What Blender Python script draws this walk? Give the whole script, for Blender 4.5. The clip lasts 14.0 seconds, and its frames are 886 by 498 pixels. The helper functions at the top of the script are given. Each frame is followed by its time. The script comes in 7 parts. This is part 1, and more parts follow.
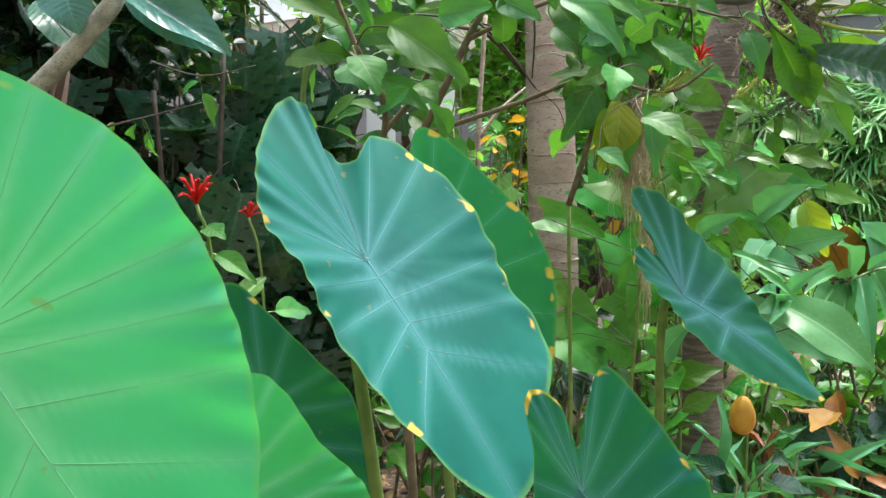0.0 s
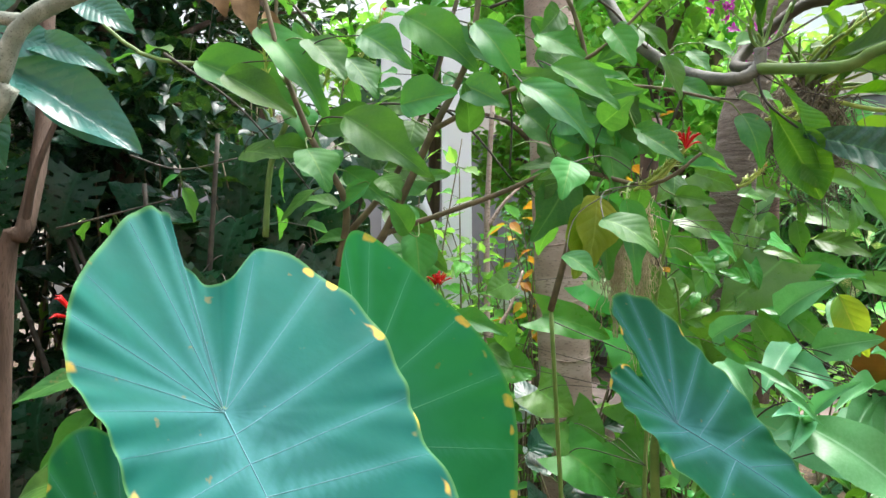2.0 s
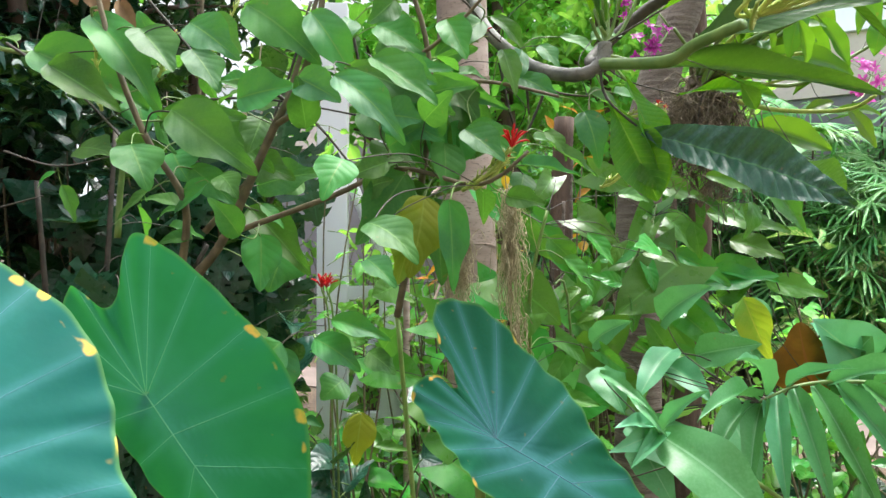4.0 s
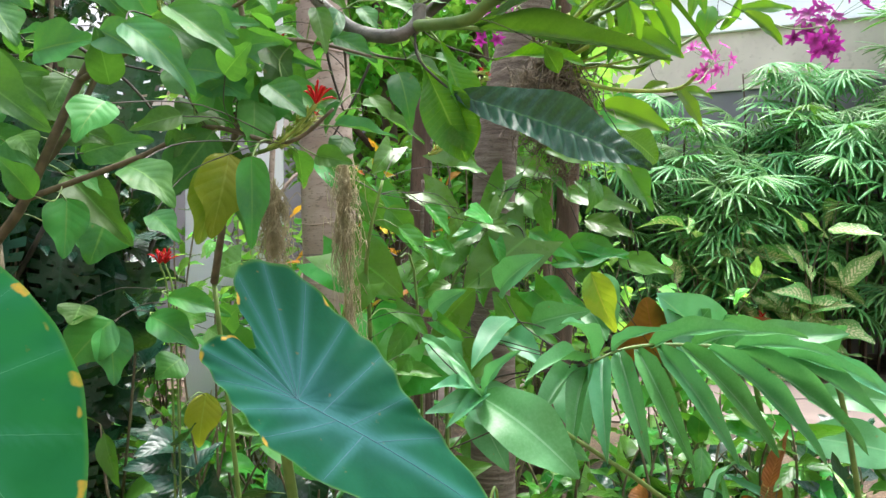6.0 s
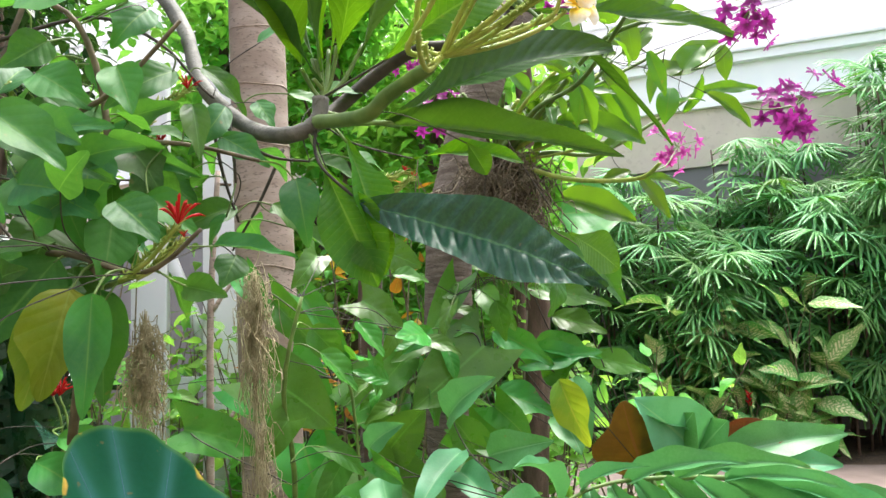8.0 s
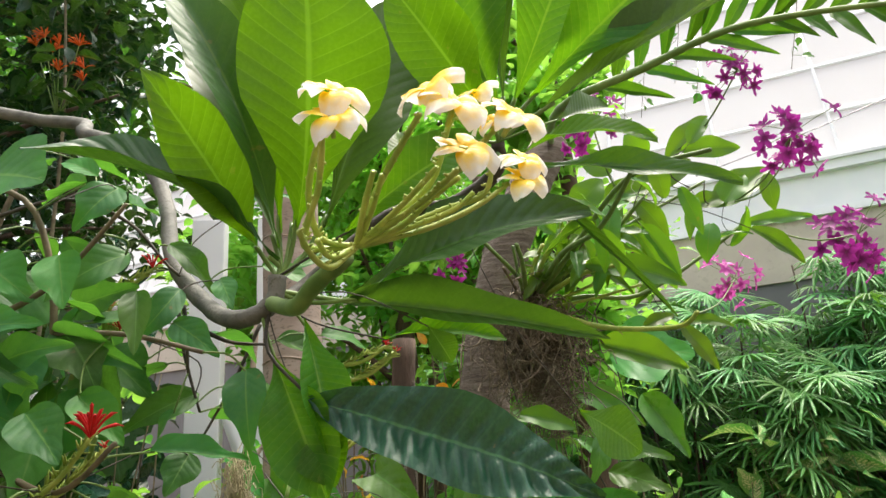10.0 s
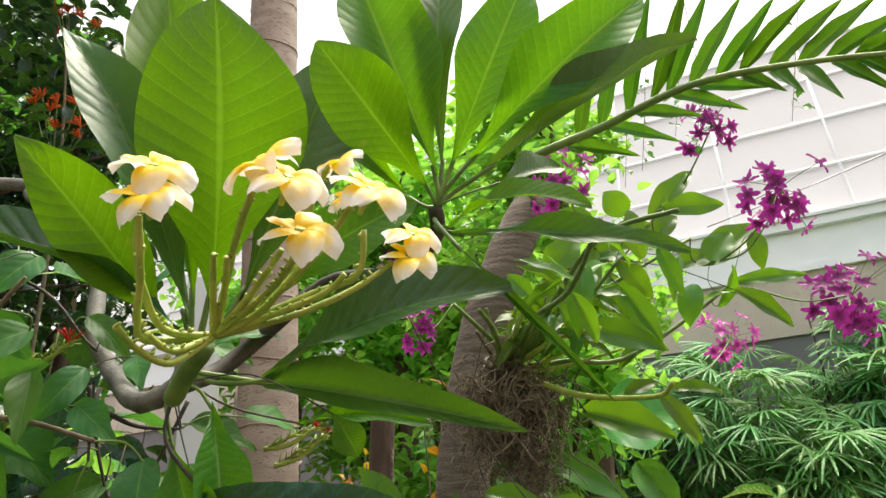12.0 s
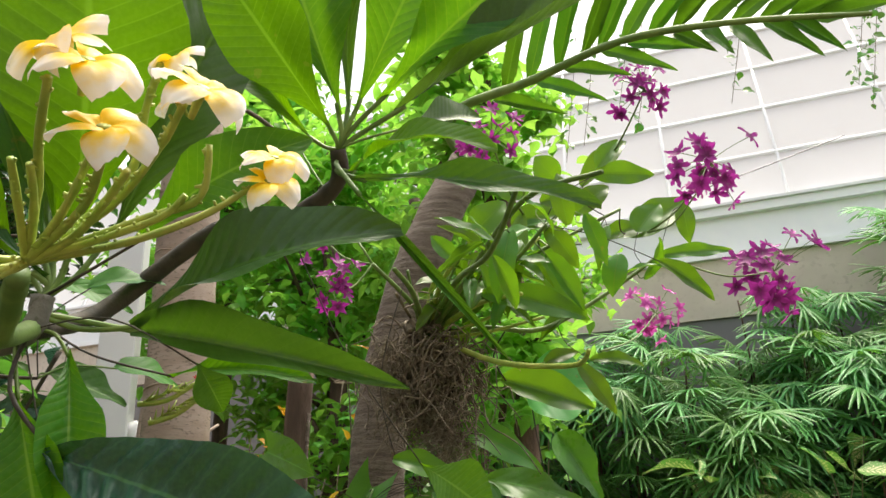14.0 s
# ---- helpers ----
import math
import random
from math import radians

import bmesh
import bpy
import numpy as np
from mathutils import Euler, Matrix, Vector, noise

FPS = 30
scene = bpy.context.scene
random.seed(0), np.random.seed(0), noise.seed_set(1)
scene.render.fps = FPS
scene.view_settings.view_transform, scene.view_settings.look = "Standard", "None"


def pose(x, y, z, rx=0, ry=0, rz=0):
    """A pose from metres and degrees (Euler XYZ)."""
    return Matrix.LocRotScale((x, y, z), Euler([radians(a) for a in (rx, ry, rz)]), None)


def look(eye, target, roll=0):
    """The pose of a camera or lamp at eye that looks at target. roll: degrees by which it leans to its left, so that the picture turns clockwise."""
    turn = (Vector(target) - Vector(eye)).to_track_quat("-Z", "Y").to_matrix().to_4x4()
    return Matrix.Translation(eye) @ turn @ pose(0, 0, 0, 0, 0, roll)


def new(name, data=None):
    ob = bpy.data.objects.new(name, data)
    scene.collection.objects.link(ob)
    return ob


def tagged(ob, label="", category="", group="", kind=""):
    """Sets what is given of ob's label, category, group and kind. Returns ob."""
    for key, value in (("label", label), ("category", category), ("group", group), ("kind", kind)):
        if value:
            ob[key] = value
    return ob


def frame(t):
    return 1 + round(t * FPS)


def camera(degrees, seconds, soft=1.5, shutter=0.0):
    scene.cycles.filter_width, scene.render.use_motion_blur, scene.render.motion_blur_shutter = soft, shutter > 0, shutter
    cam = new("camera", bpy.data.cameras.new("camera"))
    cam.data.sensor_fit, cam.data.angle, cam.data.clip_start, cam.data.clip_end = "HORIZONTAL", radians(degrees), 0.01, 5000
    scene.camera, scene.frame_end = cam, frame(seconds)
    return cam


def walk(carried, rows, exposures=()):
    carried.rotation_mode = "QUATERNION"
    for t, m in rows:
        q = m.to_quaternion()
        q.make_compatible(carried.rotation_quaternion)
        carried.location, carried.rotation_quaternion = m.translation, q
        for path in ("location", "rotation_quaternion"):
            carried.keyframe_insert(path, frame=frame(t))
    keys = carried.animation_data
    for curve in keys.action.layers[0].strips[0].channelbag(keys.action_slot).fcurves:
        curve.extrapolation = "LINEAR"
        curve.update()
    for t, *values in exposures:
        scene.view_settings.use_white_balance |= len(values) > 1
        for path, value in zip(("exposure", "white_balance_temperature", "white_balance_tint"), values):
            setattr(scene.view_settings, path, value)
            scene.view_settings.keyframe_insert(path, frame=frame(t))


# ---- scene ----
cam = camera(62.6, 14.0)
PATH = [
    (0, (-0.642, -0.381, 1.524), (-0.463, 2.607, 1.308), 0.1),
    (0.5, (-0.593, -0.318, 1.537), (-0.468, 2.679, 1.445), 0.0),
    (1, (-0.542, -0.247, 1.56), (-0.466, 2.752, 1.574), -0.2),
    (1.5, (-0.501, -0.207, 1.576), (-0.46, 2.791, 1.644), -0.2),
    (2, (-0.454, -0.176, 1.579), (-0.443, 2.823, 1.696), -0.3),
    (2.2, (-0.43, -0.168, 1.58), (-0.429, 2.829, 1.714), -0.3),
    (4.3, (-0.116, -0.081, 1.59), (0.024, 2.915, 1.689), -0.1),
    (4.5, (-0.094, -0.069, 1.585), (0.077, 2.925, 1.674), 0.0),
    (5, (-0.045, -0.044, 1.575), (0.243, 2.943, 1.628), -0.1),
    (5.5, (0.011, 0.023, 1.578), (0.4, 2.997, 1.594), -0.2),
    (6, (0.013, -0.099, 1.528), (0.525, 2.856, 1.607), -0.7),
    (6.5, (0.063, -0.021, 1.545), (0.635, 2.922, 1.636), -0.8),
    (7, (0.106, 0.054, 1.564), (0.71, 2.988, 1.724), -1.3),
    (7.5, (0.145, 0.107, 1.599), (0.753, 3.031, 1.869), -1.8),
    (8, (0.174, 0.148, 1.633), (0.767, 3.063, 2.035), -2.7),
    (8.5, (0.212, 0.18, 1.657), (0.749, 3.084, 2.182), -3.2),
    (9, (0.259, 0.204, 1.682), (0.717, 3.096, 2.331), -3.4),
    (9.2, (0.28, 0.211, 1.695), (0.691, 3.099, 2.404), -3.3),
    (11.3, (0.47, 0.312, 1.792), (0.692, 3.098, 2.881), -4.1),
    (11.5, (0.481, 0.313, 1.794), (0.699, 3.096, 2.894), -3.9),
    (12, (0.503, 0.316, 1.795), (0.73, 3.093, 2.906), -3.5),
    (12.5, (0.52, 0.327, 1.794), (0.779, 3.107, 2.893), -3.1),
    (13, (0.538, 0.339, 1.791), (0.846, 3.126, 2.858), -2.7),
    (13.5, (0.556, 0.361, 1.789), (0.936, 3.155, 2.817), -2.5),
    (14, (0.575, 0.396, 1.789), (1.021, 3.19, 2.782), -2.5),
]
walk(cam, [(t, look(eye, target, roll)) for t, eye, target, roll in PATH],
     [(0, 2.0, 6400, 10), (2, 2.05, 6350, 10), (4.5, 2.06, 6300, 11), (7, 2.1, 6350, 13), (9, 1.8, 6700, 12), (11.5, 1.4, 7200, 11), (14, 1.4, 7200, 11)])

# ---- sky and sun: bright overcast over a glasshouse garden ----
world = bpy.data.worlds.new("sky")
scene.world = world
world.use_nodes = True
wn, wl = world.node_tree.nodes, world.node_tree.links
sky = wn.new("ShaderNodeTexSky")
sky.sky_type, sky.sun_disc = "NISHITA", False
sky.sun_elevation, sky.sun_rotation = radians(73), radians(45)
sky.dust_density, sky.air_density = 4.0, 1.0
hazy = wn.new("ShaderNodeHueSaturation")
hazy.inputs["Saturation"].default_value = 0.4
wl.new(sky.outputs[0], hazy.inputs["Color"])
wl.new(hazy.outputs[0], wn["Background"].inputs["Color"])
wn["Background"].inputs["Strength"].default_value = 0.15
sun = new("sun", bpy.data.lights.new("sun", "SUN"))
sun.data.energy, sun.data.angle, sun.data.color = 1.7, radians(34), (1.0, 0.97, 0.9)
sun.matrix_world = look((3.5, 5, 16), (0, 1.5, 1))


# ---- materials ----
def base_mat(name, rough=0.5):
    m = bpy.data.materials.new(name)
    m.use_nodes = True
    b = m.node_tree.nodes["Principled BSDF"]
    b.inputs["Roughness"].default_value = rough
    return m, m.node_tree.nodes, m.node_tree.links, b


def math_node(n, l, op, a, b=None, c=None):
    k = n.new("ShaderNodeMath")
    k.operation = op
    for i, v in enumerate((a, b, c)):
        if v is None:
            continue
        if isinstance(v, (int, float)):
            k.inputs[i].default_value = v
        else:
            l.new(v, k.inputs[i])
    return k.outputs[0]


def ramp(n, l, value, lo, hi, a=0.0, b=1.0):
    k = n.new("ShaderNodeMapRange")
    k.interpolation_type = "SMOOTHSTEP"
    l.new(value, k.inputs[0])
    for i, v in enumerate((lo, hi, a, b)):
        k.inputs[i + 1].default_value = v
    return k.outputs[0]


def mixed(n, l, fac, a, b, mode="MIX"):
    k = n.new("ShaderNodeMix")
    k.data_type, k.blend_type = "RGBA", mode
    if isinstance(fac, (int, float)):
        k.inputs[0].default_value = fac
    else:
        l.new(fac, k.inputs[0])
    for i, v in ((6, a), (7, b)):
        if isinstance(v, tuple):
            k.inputs[i].default_value = (*v, 1)
        else:
            l.new(v, k.inputs[i])
    return k.outputs[2]


def noise_of(n, l, scale, detail=3.0, vector=None):
    k = n.new("ShaderNodeTexNoise")
    k.inputs["Scale"].default_value, k.inputs["Detail"].default_value = scale, detail
    if vector is None:
        vector = n.new("ShaderNodeNewGeometry").outputs["Position"]
    l.new(vector, k.inputs["Vector"])
    return k.outputs[0]


def leaf_mat(name, c1, c2, vein, pairs=9, slope=2.0, rough=0.38, trans=0.3, glow=None, quilt=0.5, lines=0.55,
             margin=None, blotch=None, spread=0.45, width=0.09, heart=None, gloss=0.4):
    """A leaf blade: two greens in patches, midrib and side veins by the blade's own coordinates, thin enough to let light through."""
    m, n, l, b = base_mat(name, rough)
    b.inputs["Specular IOR Level"].default_value = gloss
    uv = n.new("ShaderNodeSeparateXYZ")
    l.new(n.new("ShaderNodeUVMap").outputs[0], uv.inputs[0])
    au = math_node(n, l, "ABSOLUTE", uv.outputs[0])
    s = math_node(n, l, "SUBTRACT", math_node(n, l, "MULTIPLY", uv.outputs[1], float(pairs)), math_node(n, l, "MULTIPLY", au, slope))
    saw = math_node(n, l, "PINGPONG", math_node(n, l, "ADD", s, 20.0), 0.5)
    side = ramp(n, l, saw, 0.0, width, 1.0, 0.0)
    mid = ramp(n, l, au, 0.015, 0.06, 1.0, 0.0)
    veins = math_node(n, l, "MAXIMUM", math_node(n, l, "MULTIPLY", side, lines), mid)
    big = ramp(n, l, noise_of(n, l, 9.0), 0.35, 0.65)
    colour = mixed(n, l, big, c1, c2)
    info = n.new("ShaderNodeObjectInfo")
    hue = n.new("ShaderNodeHueSaturation")
    l.new(math_node(n, l, "MULTIPLY_ADD", info.outputs["Random"], spread, 1.0 - spread / 2), hue.inputs["Value"])
    l.new(math_node(n, l, "MULTIPLY_ADD", info.outputs["Random"], 0.07, 0.468), hue.inputs["Hue"])
    l.new(colour, hue.inputs["Color"])
    colour = hue.outputs[0]
    if blotch:
        k = ramp(n, l, math_node(n, l, "ADD", noise_of(n, l, 45.0), math_node(n, l, "MULTIPLY", au, -0.35)), 0.28, 0.4)
        colour = mixed(n, l, math_node(n, l, "MULTIPLY", k, ramp(n, l, saw, 0.05, 0.3)), colour, blotch)
    if heart:
        colour = mixed(n, l, ramp(n, l, au, 0.0, 0.75, 0.75, 0.0), colour, heart)
        near = n.new("ShaderNodeAttribute")
        near.attribute_name = "vein"
        veins = math_node(n, l, "MULTIPLY", near.outputs["Fac"], 0.55)
    colour = mixed(n, l, veins, colour, vein)
    if margin:
        k = math_node(n, l, "MULTIPLY", ramp(n, l, math_node(n, l, "ADD", au, math_node(n, l, "MULTIPLY", noise_of(n, l, 40.0), 0.12)), 1.0, 1.03), ramp(n, l, noise_of(n, l, 20.0, 1.0), 0.61, 0.65))
        colour = mixed(n, l, k, colour, margin)
        edge = ramp(n, l, au, 0.965, 1.0)
        colour = mixed(n, l, math_node(n, l, "MULTIPLY", edge, 0.35), colour, (0.2, 0.42, 0.05))
    fine = noise_of(n, l, 160.0, 2.0)
    colour = mixed(n, l, math_node(n, l, "MULTIPLY", ramp(n, l, fine, 0.35, 0.7), 0.18), colour, c2 if heart else vein)
    # small brown flecks of wear
    fleck = ramp(n, l, noise_of(n, l, 38.0, 4.0), 0.69, 0.74)
    colour = mixed(n, l, math_node(n, l, "MULTIPLY", fleck, 0.5), colour, (0.22, 0.15, 0.05))
    l.new(colour, b.inputs["Base Color"])
    bump = n.new("ShaderNodeBump")
    bump.inputs["Strength"].default_value, bump.inputs["Distance"].default_value = quilt, 0.004
    h = math_node(n, l, "ADD", ramp(n, l, saw, 0.0, 0.4), math_node(n, l, "MULTIPLY", noise_of(n, l, 60.0), 0.8))
    l.new(h, bump.inputs["Height"])
    l.new(bump.outputs[0], b.inputs["Normal"])
    l.new(math_node(n, l, "MULTIPLY_ADD", noise_of(n, l, 25.0), 0.25, rough - 0.12), b.inputs["Roughness"])
    t = n.new("ShaderNodeBsdfTranslucent")
    l.new(mixed(n, l, 0.75, colour, glow or (0.16, 0.4, 0.02)), t.inputs[0])
    l.new(bump.outputs[0], t.inputs["Normal"])
    mix = n.new("ShaderNodeMixShader")
    mix.inputs[0].default_value = trans
    l.new(b.outputs[0], mix.inputs[1])
    l.new(t.outputs[0], mix.inputs[2])
    l.new(mix.outputs[0], n["Material Output"].inputs[0])
    return m


def rough_mat(name, c1, c2, scale=12.0, rough=0.8, bump=0.4, distance=0.01, stretch=(1, 1, 1), c3=None, metal=0.0):
    """A worn surface: two colours in patches, fine grain, relief."""
    m, n, l, b = base_mat(name, rough)
    b.inputs["Metallic"].default_value = metal
    mp = n.new("ShaderNodeMapping")
    mp.inputs["Scale"].default_value = stretch
    l.new(n.new("ShaderNodeNewGeometry").outputs["Position"], mp.inputs[0])
    big = noise_of(n, l, scale, 4.0, mp.outputs[0])
    fine = noise_of(n, l, scale * 9, 3.0, mp.outputs[0])
    colour = mixed(n, l, ramp(n, l, big, 0.35, 0.65), c1, c2)
    if c3:
        colour = mixed(n, l, ramp(n, l, fine, 0.55, 0.68), colour, c3)
    info = n.new("ShaderNodeObjectInfo")
    hue = n.new("ShaderNodeHueSaturation")
    l.new(math_node(n, l, "MULTIPLY_ADD", info.outputs["Random"], 0.3, 0.85), hue.inputs["Value"])
    l.new(colour, hue.inputs["Color"])
    l.new(hue.outputs[0], b.inputs["Base Color"])
    k = n.new("ShaderNodeBump")
    k.inputs["Strength"].default_value, k.inputs["Distance"].default_value = bump, distance
    l.new(math_node(n, l, "ADD", big, math_node(n, l, "MULTIPLY", fine, 0.5)), k.inputs["Height"])
    l.new(k.outputs[0], b.inputs["Normal"])
    return m


def petal_mat(name, inner, outer, lo, hi, trans=0.35, rough=0.5):
    """A petal whose colour runs from its base to its rim."""
    m, n, l, b = base_mat(name, rough)
    uv = n.new("ShaderNodeSeparateXYZ")
    l.new(n.new("ShaderNodeUVMap").outputs[0], uv.inputs[0])
    k = math_node(n, l, "ADD", uv.outputs[1], math_node(n, l, "MULTIPLY_ADD", noise_of(n, l, 90.0), 0.5, -0.25))
    colour = mixed(n, l, ramp(n, l, k, lo, hi), inner, outer)
    l.new(colour, b.inputs["Base Color"])
    t = n.new("ShaderNodeBsdfTranslucent")
    l.new(colour, t.inputs[0])
    mix = n.new("ShaderNodeMixShader")
    mix.inputs[0].default_value = trans
    l.new(b.outputs[0], mix.inputs[1])
    l.new(t.outputs[0], mix.inputs[2])
    l.new(mix.outputs[0], n["Material Output"].inputs[0])
    return m


MAT = {
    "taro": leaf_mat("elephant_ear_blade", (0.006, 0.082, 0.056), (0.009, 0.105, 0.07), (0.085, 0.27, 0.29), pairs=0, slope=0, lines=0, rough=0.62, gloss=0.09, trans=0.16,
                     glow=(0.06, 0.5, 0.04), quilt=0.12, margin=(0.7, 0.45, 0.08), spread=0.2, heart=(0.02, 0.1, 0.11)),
    # greener copy of the blade, lightened as if more light reached it
    "taro_lit": leaf_mat("lit_green_elephant_ear_blade", (0.015, 0.165, 0.07), (0.022, 0.21, 0.088), (0.08, 0.34, 0.26), pairs=0, slope=0, lines=0, rough=0.6, gloss=0.1, trans=0.25,
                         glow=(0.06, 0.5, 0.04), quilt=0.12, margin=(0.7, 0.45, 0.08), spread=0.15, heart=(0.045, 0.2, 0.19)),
    # young green blade; light shining through is also painted into its bright colour
    "taro_young": leaf_mat("lit_young_elephant_ear_blade", (0.038, 0.4, 0.12), (0.052, 0.46, 0.16), (0.26, 0.68, 0.42), pairs=0, slope=0, lines=0, rough=0.4, trans=0.35,
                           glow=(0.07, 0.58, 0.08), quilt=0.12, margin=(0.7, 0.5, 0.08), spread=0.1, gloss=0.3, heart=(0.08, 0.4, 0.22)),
    "taro_vein": rough_mat("pale_vein", (0.075, 0.23, 0.24), (0.1, 0.27, 0.29), 30, 0.6, 0.1, 0.002),
    "young_vein": rough_mat("pale_green_vein", (0.13, 0.48, 0.24), (0.18, 0.54, 0.3), 30, 0.6, 0.1, 0.002),
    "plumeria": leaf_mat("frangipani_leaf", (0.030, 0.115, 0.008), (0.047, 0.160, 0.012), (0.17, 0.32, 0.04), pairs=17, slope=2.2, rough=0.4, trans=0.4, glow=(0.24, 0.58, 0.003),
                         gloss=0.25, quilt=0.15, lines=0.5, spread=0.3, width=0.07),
    # upper-face copies of the frangipani leaf, with shade put into their darker colour
    "plumeria_top": leaf_mat("shaded_frangipani_leaf_face", (0.03, 0.1, 0.018), (0.045, 0.13, 0.022), (0.1, 0.2, 0.04), pairs=17, slope=2.2, rough=0.34, gloss=0.35, trans=0.24, glow=(0.15, 0.34, 0.010),
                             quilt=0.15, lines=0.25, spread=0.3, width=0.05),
    "plumeria_dark": leaf_mat("deep_shaded_frangipani_leaf_face", (0.012, 0.06, 0.014), (0.022, 0.085, 0.018), (0.06, 0.15, 0.03), pairs=17, slope=2.2, rough=0.34, gloss=0.35, trans=0.14, glow=(0.12, 0.3, 0.01), quilt=0.2, lines=0.25, spread=0.2, width=0.05),
    "frond": leaf_mat("dark_palm_leaflet", (0.028, 0.12, 0.012), (0.045, 0.16, 0.018), (0.1, 0.22, 0.03), pairs=0, slope=0, rough=0.4, gloss=0.3, trans=0.3, glow=(0.16, 0.4, 0.01), quilt=0.15, lines=0.0, spread=0.4),
    "quilted": leaf_mat("puckered_leaf", (0.007, 0.055, 0.024), (0.013, 0.08, 0.034), (0.06, 0.2, 0.08), pairs=14, slope=0.9, rough=0.34, gloss=0.4, trans=0.08, quilt=0.6, lines=0.25, spread=0.2),
    "shrub": leaf_mat("shrub_leaf", (0.026, 0.125, 0.03), (0.06, 0.2, 0.034), (0.12, 0.28, 0.06), pairs=6, slope=1.8, rough=0.46, gloss=0.2, trans=0.32, glow=(0.16, 0.46, 0.03), quilt=0.1, lines=0.18, spread=0.65, width=0.06),
    "yellowing": leaf_mat("yellowing_leaf", (0.14, 0.28, 0.015), (0.24, 0.32, 0.015), (0.3, 0.38, 0.05), pairs=7, slope=1.8, rough=0.4, trans=0.45, glow=(0.4, 0.48, 0.02), lines=0.3, spread=0.2, quilt=0.2),
    "vine": leaf_mat("heart_vine_leaf", (0.043, 0.180, 0.022), (0.068, 0.240, 0.028), (0.102, 0.280, 0.045), pairs=5, slope=1.6, rough=0.3, trans=0.25, glow=(0.170, 0.450, 0.020), quilt=0.15, lines=0.15, spread=0.6, width=0.05),
    # dark glossy foliage; near-black base colour also carries the bed's deep shade
    "dark": leaf_mat("dark_glossy_shade_leaf", (0.007, 0.036, 0.018), (0.012, 0.055, 0.026), (0.022, 0.08, 0.04), pairs=8, slope=2.0, rough=0.28, trans=0.08, quilt=0.2, lines=0.2, spread=0.5),
    "teal": leaf_mat("blue_green_long_leaf", (0.025, 0.11, 0.08), (0.04, 0.15, 0.105), (0.07, 0.2, 0.15), pairs=12, slope=2.5, rough=0.25, trans=0.12, quilt=0.15, lines=0.12, spread=0.3),
    "palm": leaf_mat("palm_leaflet", (0.07, 0.27, 0.095), (0.11, 0.36, 0.15), (0.2, 0.44, 0.22), pairs=0, slope=0, rough=0.38, gloss=0.4, trans=0.25, glow=(0.14, 0.46, 0.08), quilt=0.15, lines=0.0, spread=0.45),
    "fan": leaf_mat("fan_palm_leaf", (0.068, 0.24, 0.066), (0.13, 0.37, 0.1), (0.22, 0.44, 0.16), pairs=0, slope=0, rough=0.4, gloss=0.3, trans=0.3, quilt=0.2, lines=0.0, spread=0.8),
    # base colour and glow raised to stand in for sunlight on the foliage
    "bright": leaf_mat("painted_sunlit_leaf", (0.11, 0.4, 0.05), (0.2, 0.52, 0.08), (0.26, 0.56, 0.12), pairs=6, slope=1.8, rough=0.45, trans=0.55, glow=(0.34, 0.64, 0.07), lines=0.2, spread=0.8, quilt=0.2),
    "cane": leaf_mat("dumb_cane_leaf", (0.12, 0.38, 0.08), (0.2, 0.48, 0.12), (0.3, 0.52, 0.18), pairs=11, slope=2.5, rough=0.35, trans=0.25, blotch=(0.936, 0.850, 0.500), lines=0.5, spread=0.3, width=0.16),
    "orchid_leaf": leaf_mat("orchid_leaf", (0.045, 0.140, 0.014), (0.083, 0.200, 0.020), (0.090, 0.220, 0.030), pairs=0, slope=0, rough=0.33, trans=0.35, glow=(0.240, 0.500, 0.010), lines=0.0, spread=0.6, quilt=0.15),
    "rust": leaf_mat("rusty_leaf_underside", (0.16, 0.055, 0.012), (0.26, 0.09, 0.015), (0.3, 0.13, 0.04), pairs=14, slope=2.0, rough=0.5, trans=0.1, glow=(0.3, 0.1, 0.01), lines=0.15, spread=0.3, quilt=0.2),
    "orange_leaf": leaf_mat("orange_yellow_leaf", (0.55, 0.2, 0.02), (0.62, 0.42, 0.03), (0.6, 0.5, 0.1), pairs=7, slope=1.8, rough=0.4, trans=0.4, glow=(0.8, 0.4, 0.02), lines=0.3, spread=0.5, quilt=0.2),
    "dry": rough_mat("dry_leaf", (0.2, 0.12, 0.06), (0.33, 0.21, 0.11), 20, 0.85, 0.5, 0.004),
    "stem": rough_mat("green_stem", (0.1, 0.19, 0.04), (0.16, 0.26, 0.06), 25, 0.5, 0.2, 0.003),
    "twig": rough_mat("brown_twig", (0.1, 0.085, 0.05), (0.17, 0.14, 0.08), 30, 0.75, 0.4, 0.004),
    "darktwig": rough_mat("dark_twig", (0.03, 0.028, 0.02), (0.06, 0.05, 0.035), 30, 0.7, 0.4, 0.004),
    "grey_bark": rough_mat("grey_smooth_bark", (0.085, 0.09, 0.075), (0.19, 0.19, 0.165), 18, 0.7, 0.5, 0.006, c3=(0.12, 0.12, 0.09)),
    "pale_bark": rough_mat("mottled_pale_bark", (0.2, 0.23, 0.18), (0.36, 0.38, 0.31), 40, 0.75, 0.5, 0.004, c3=(0.12, 0.13, 0.1)),
    "palm_bark": rough_mat("pinkish_palm_bark", (0.3, 0.23, 0.18), (0.42, 0.34, 0.28), 5, 0.75, 0.35, 0.008, (1, 1, 3), (0.2, 0.16, 0.12)),
    "ring_bark": rough_mat("ringed_palm_bark", (0.13, 0.1, 0.075), (0.24, 0.2, 0.16), 8, 0.85, 0.8, 0.012, (1, 1, 9), (0.07, 0.055, 0.04)),
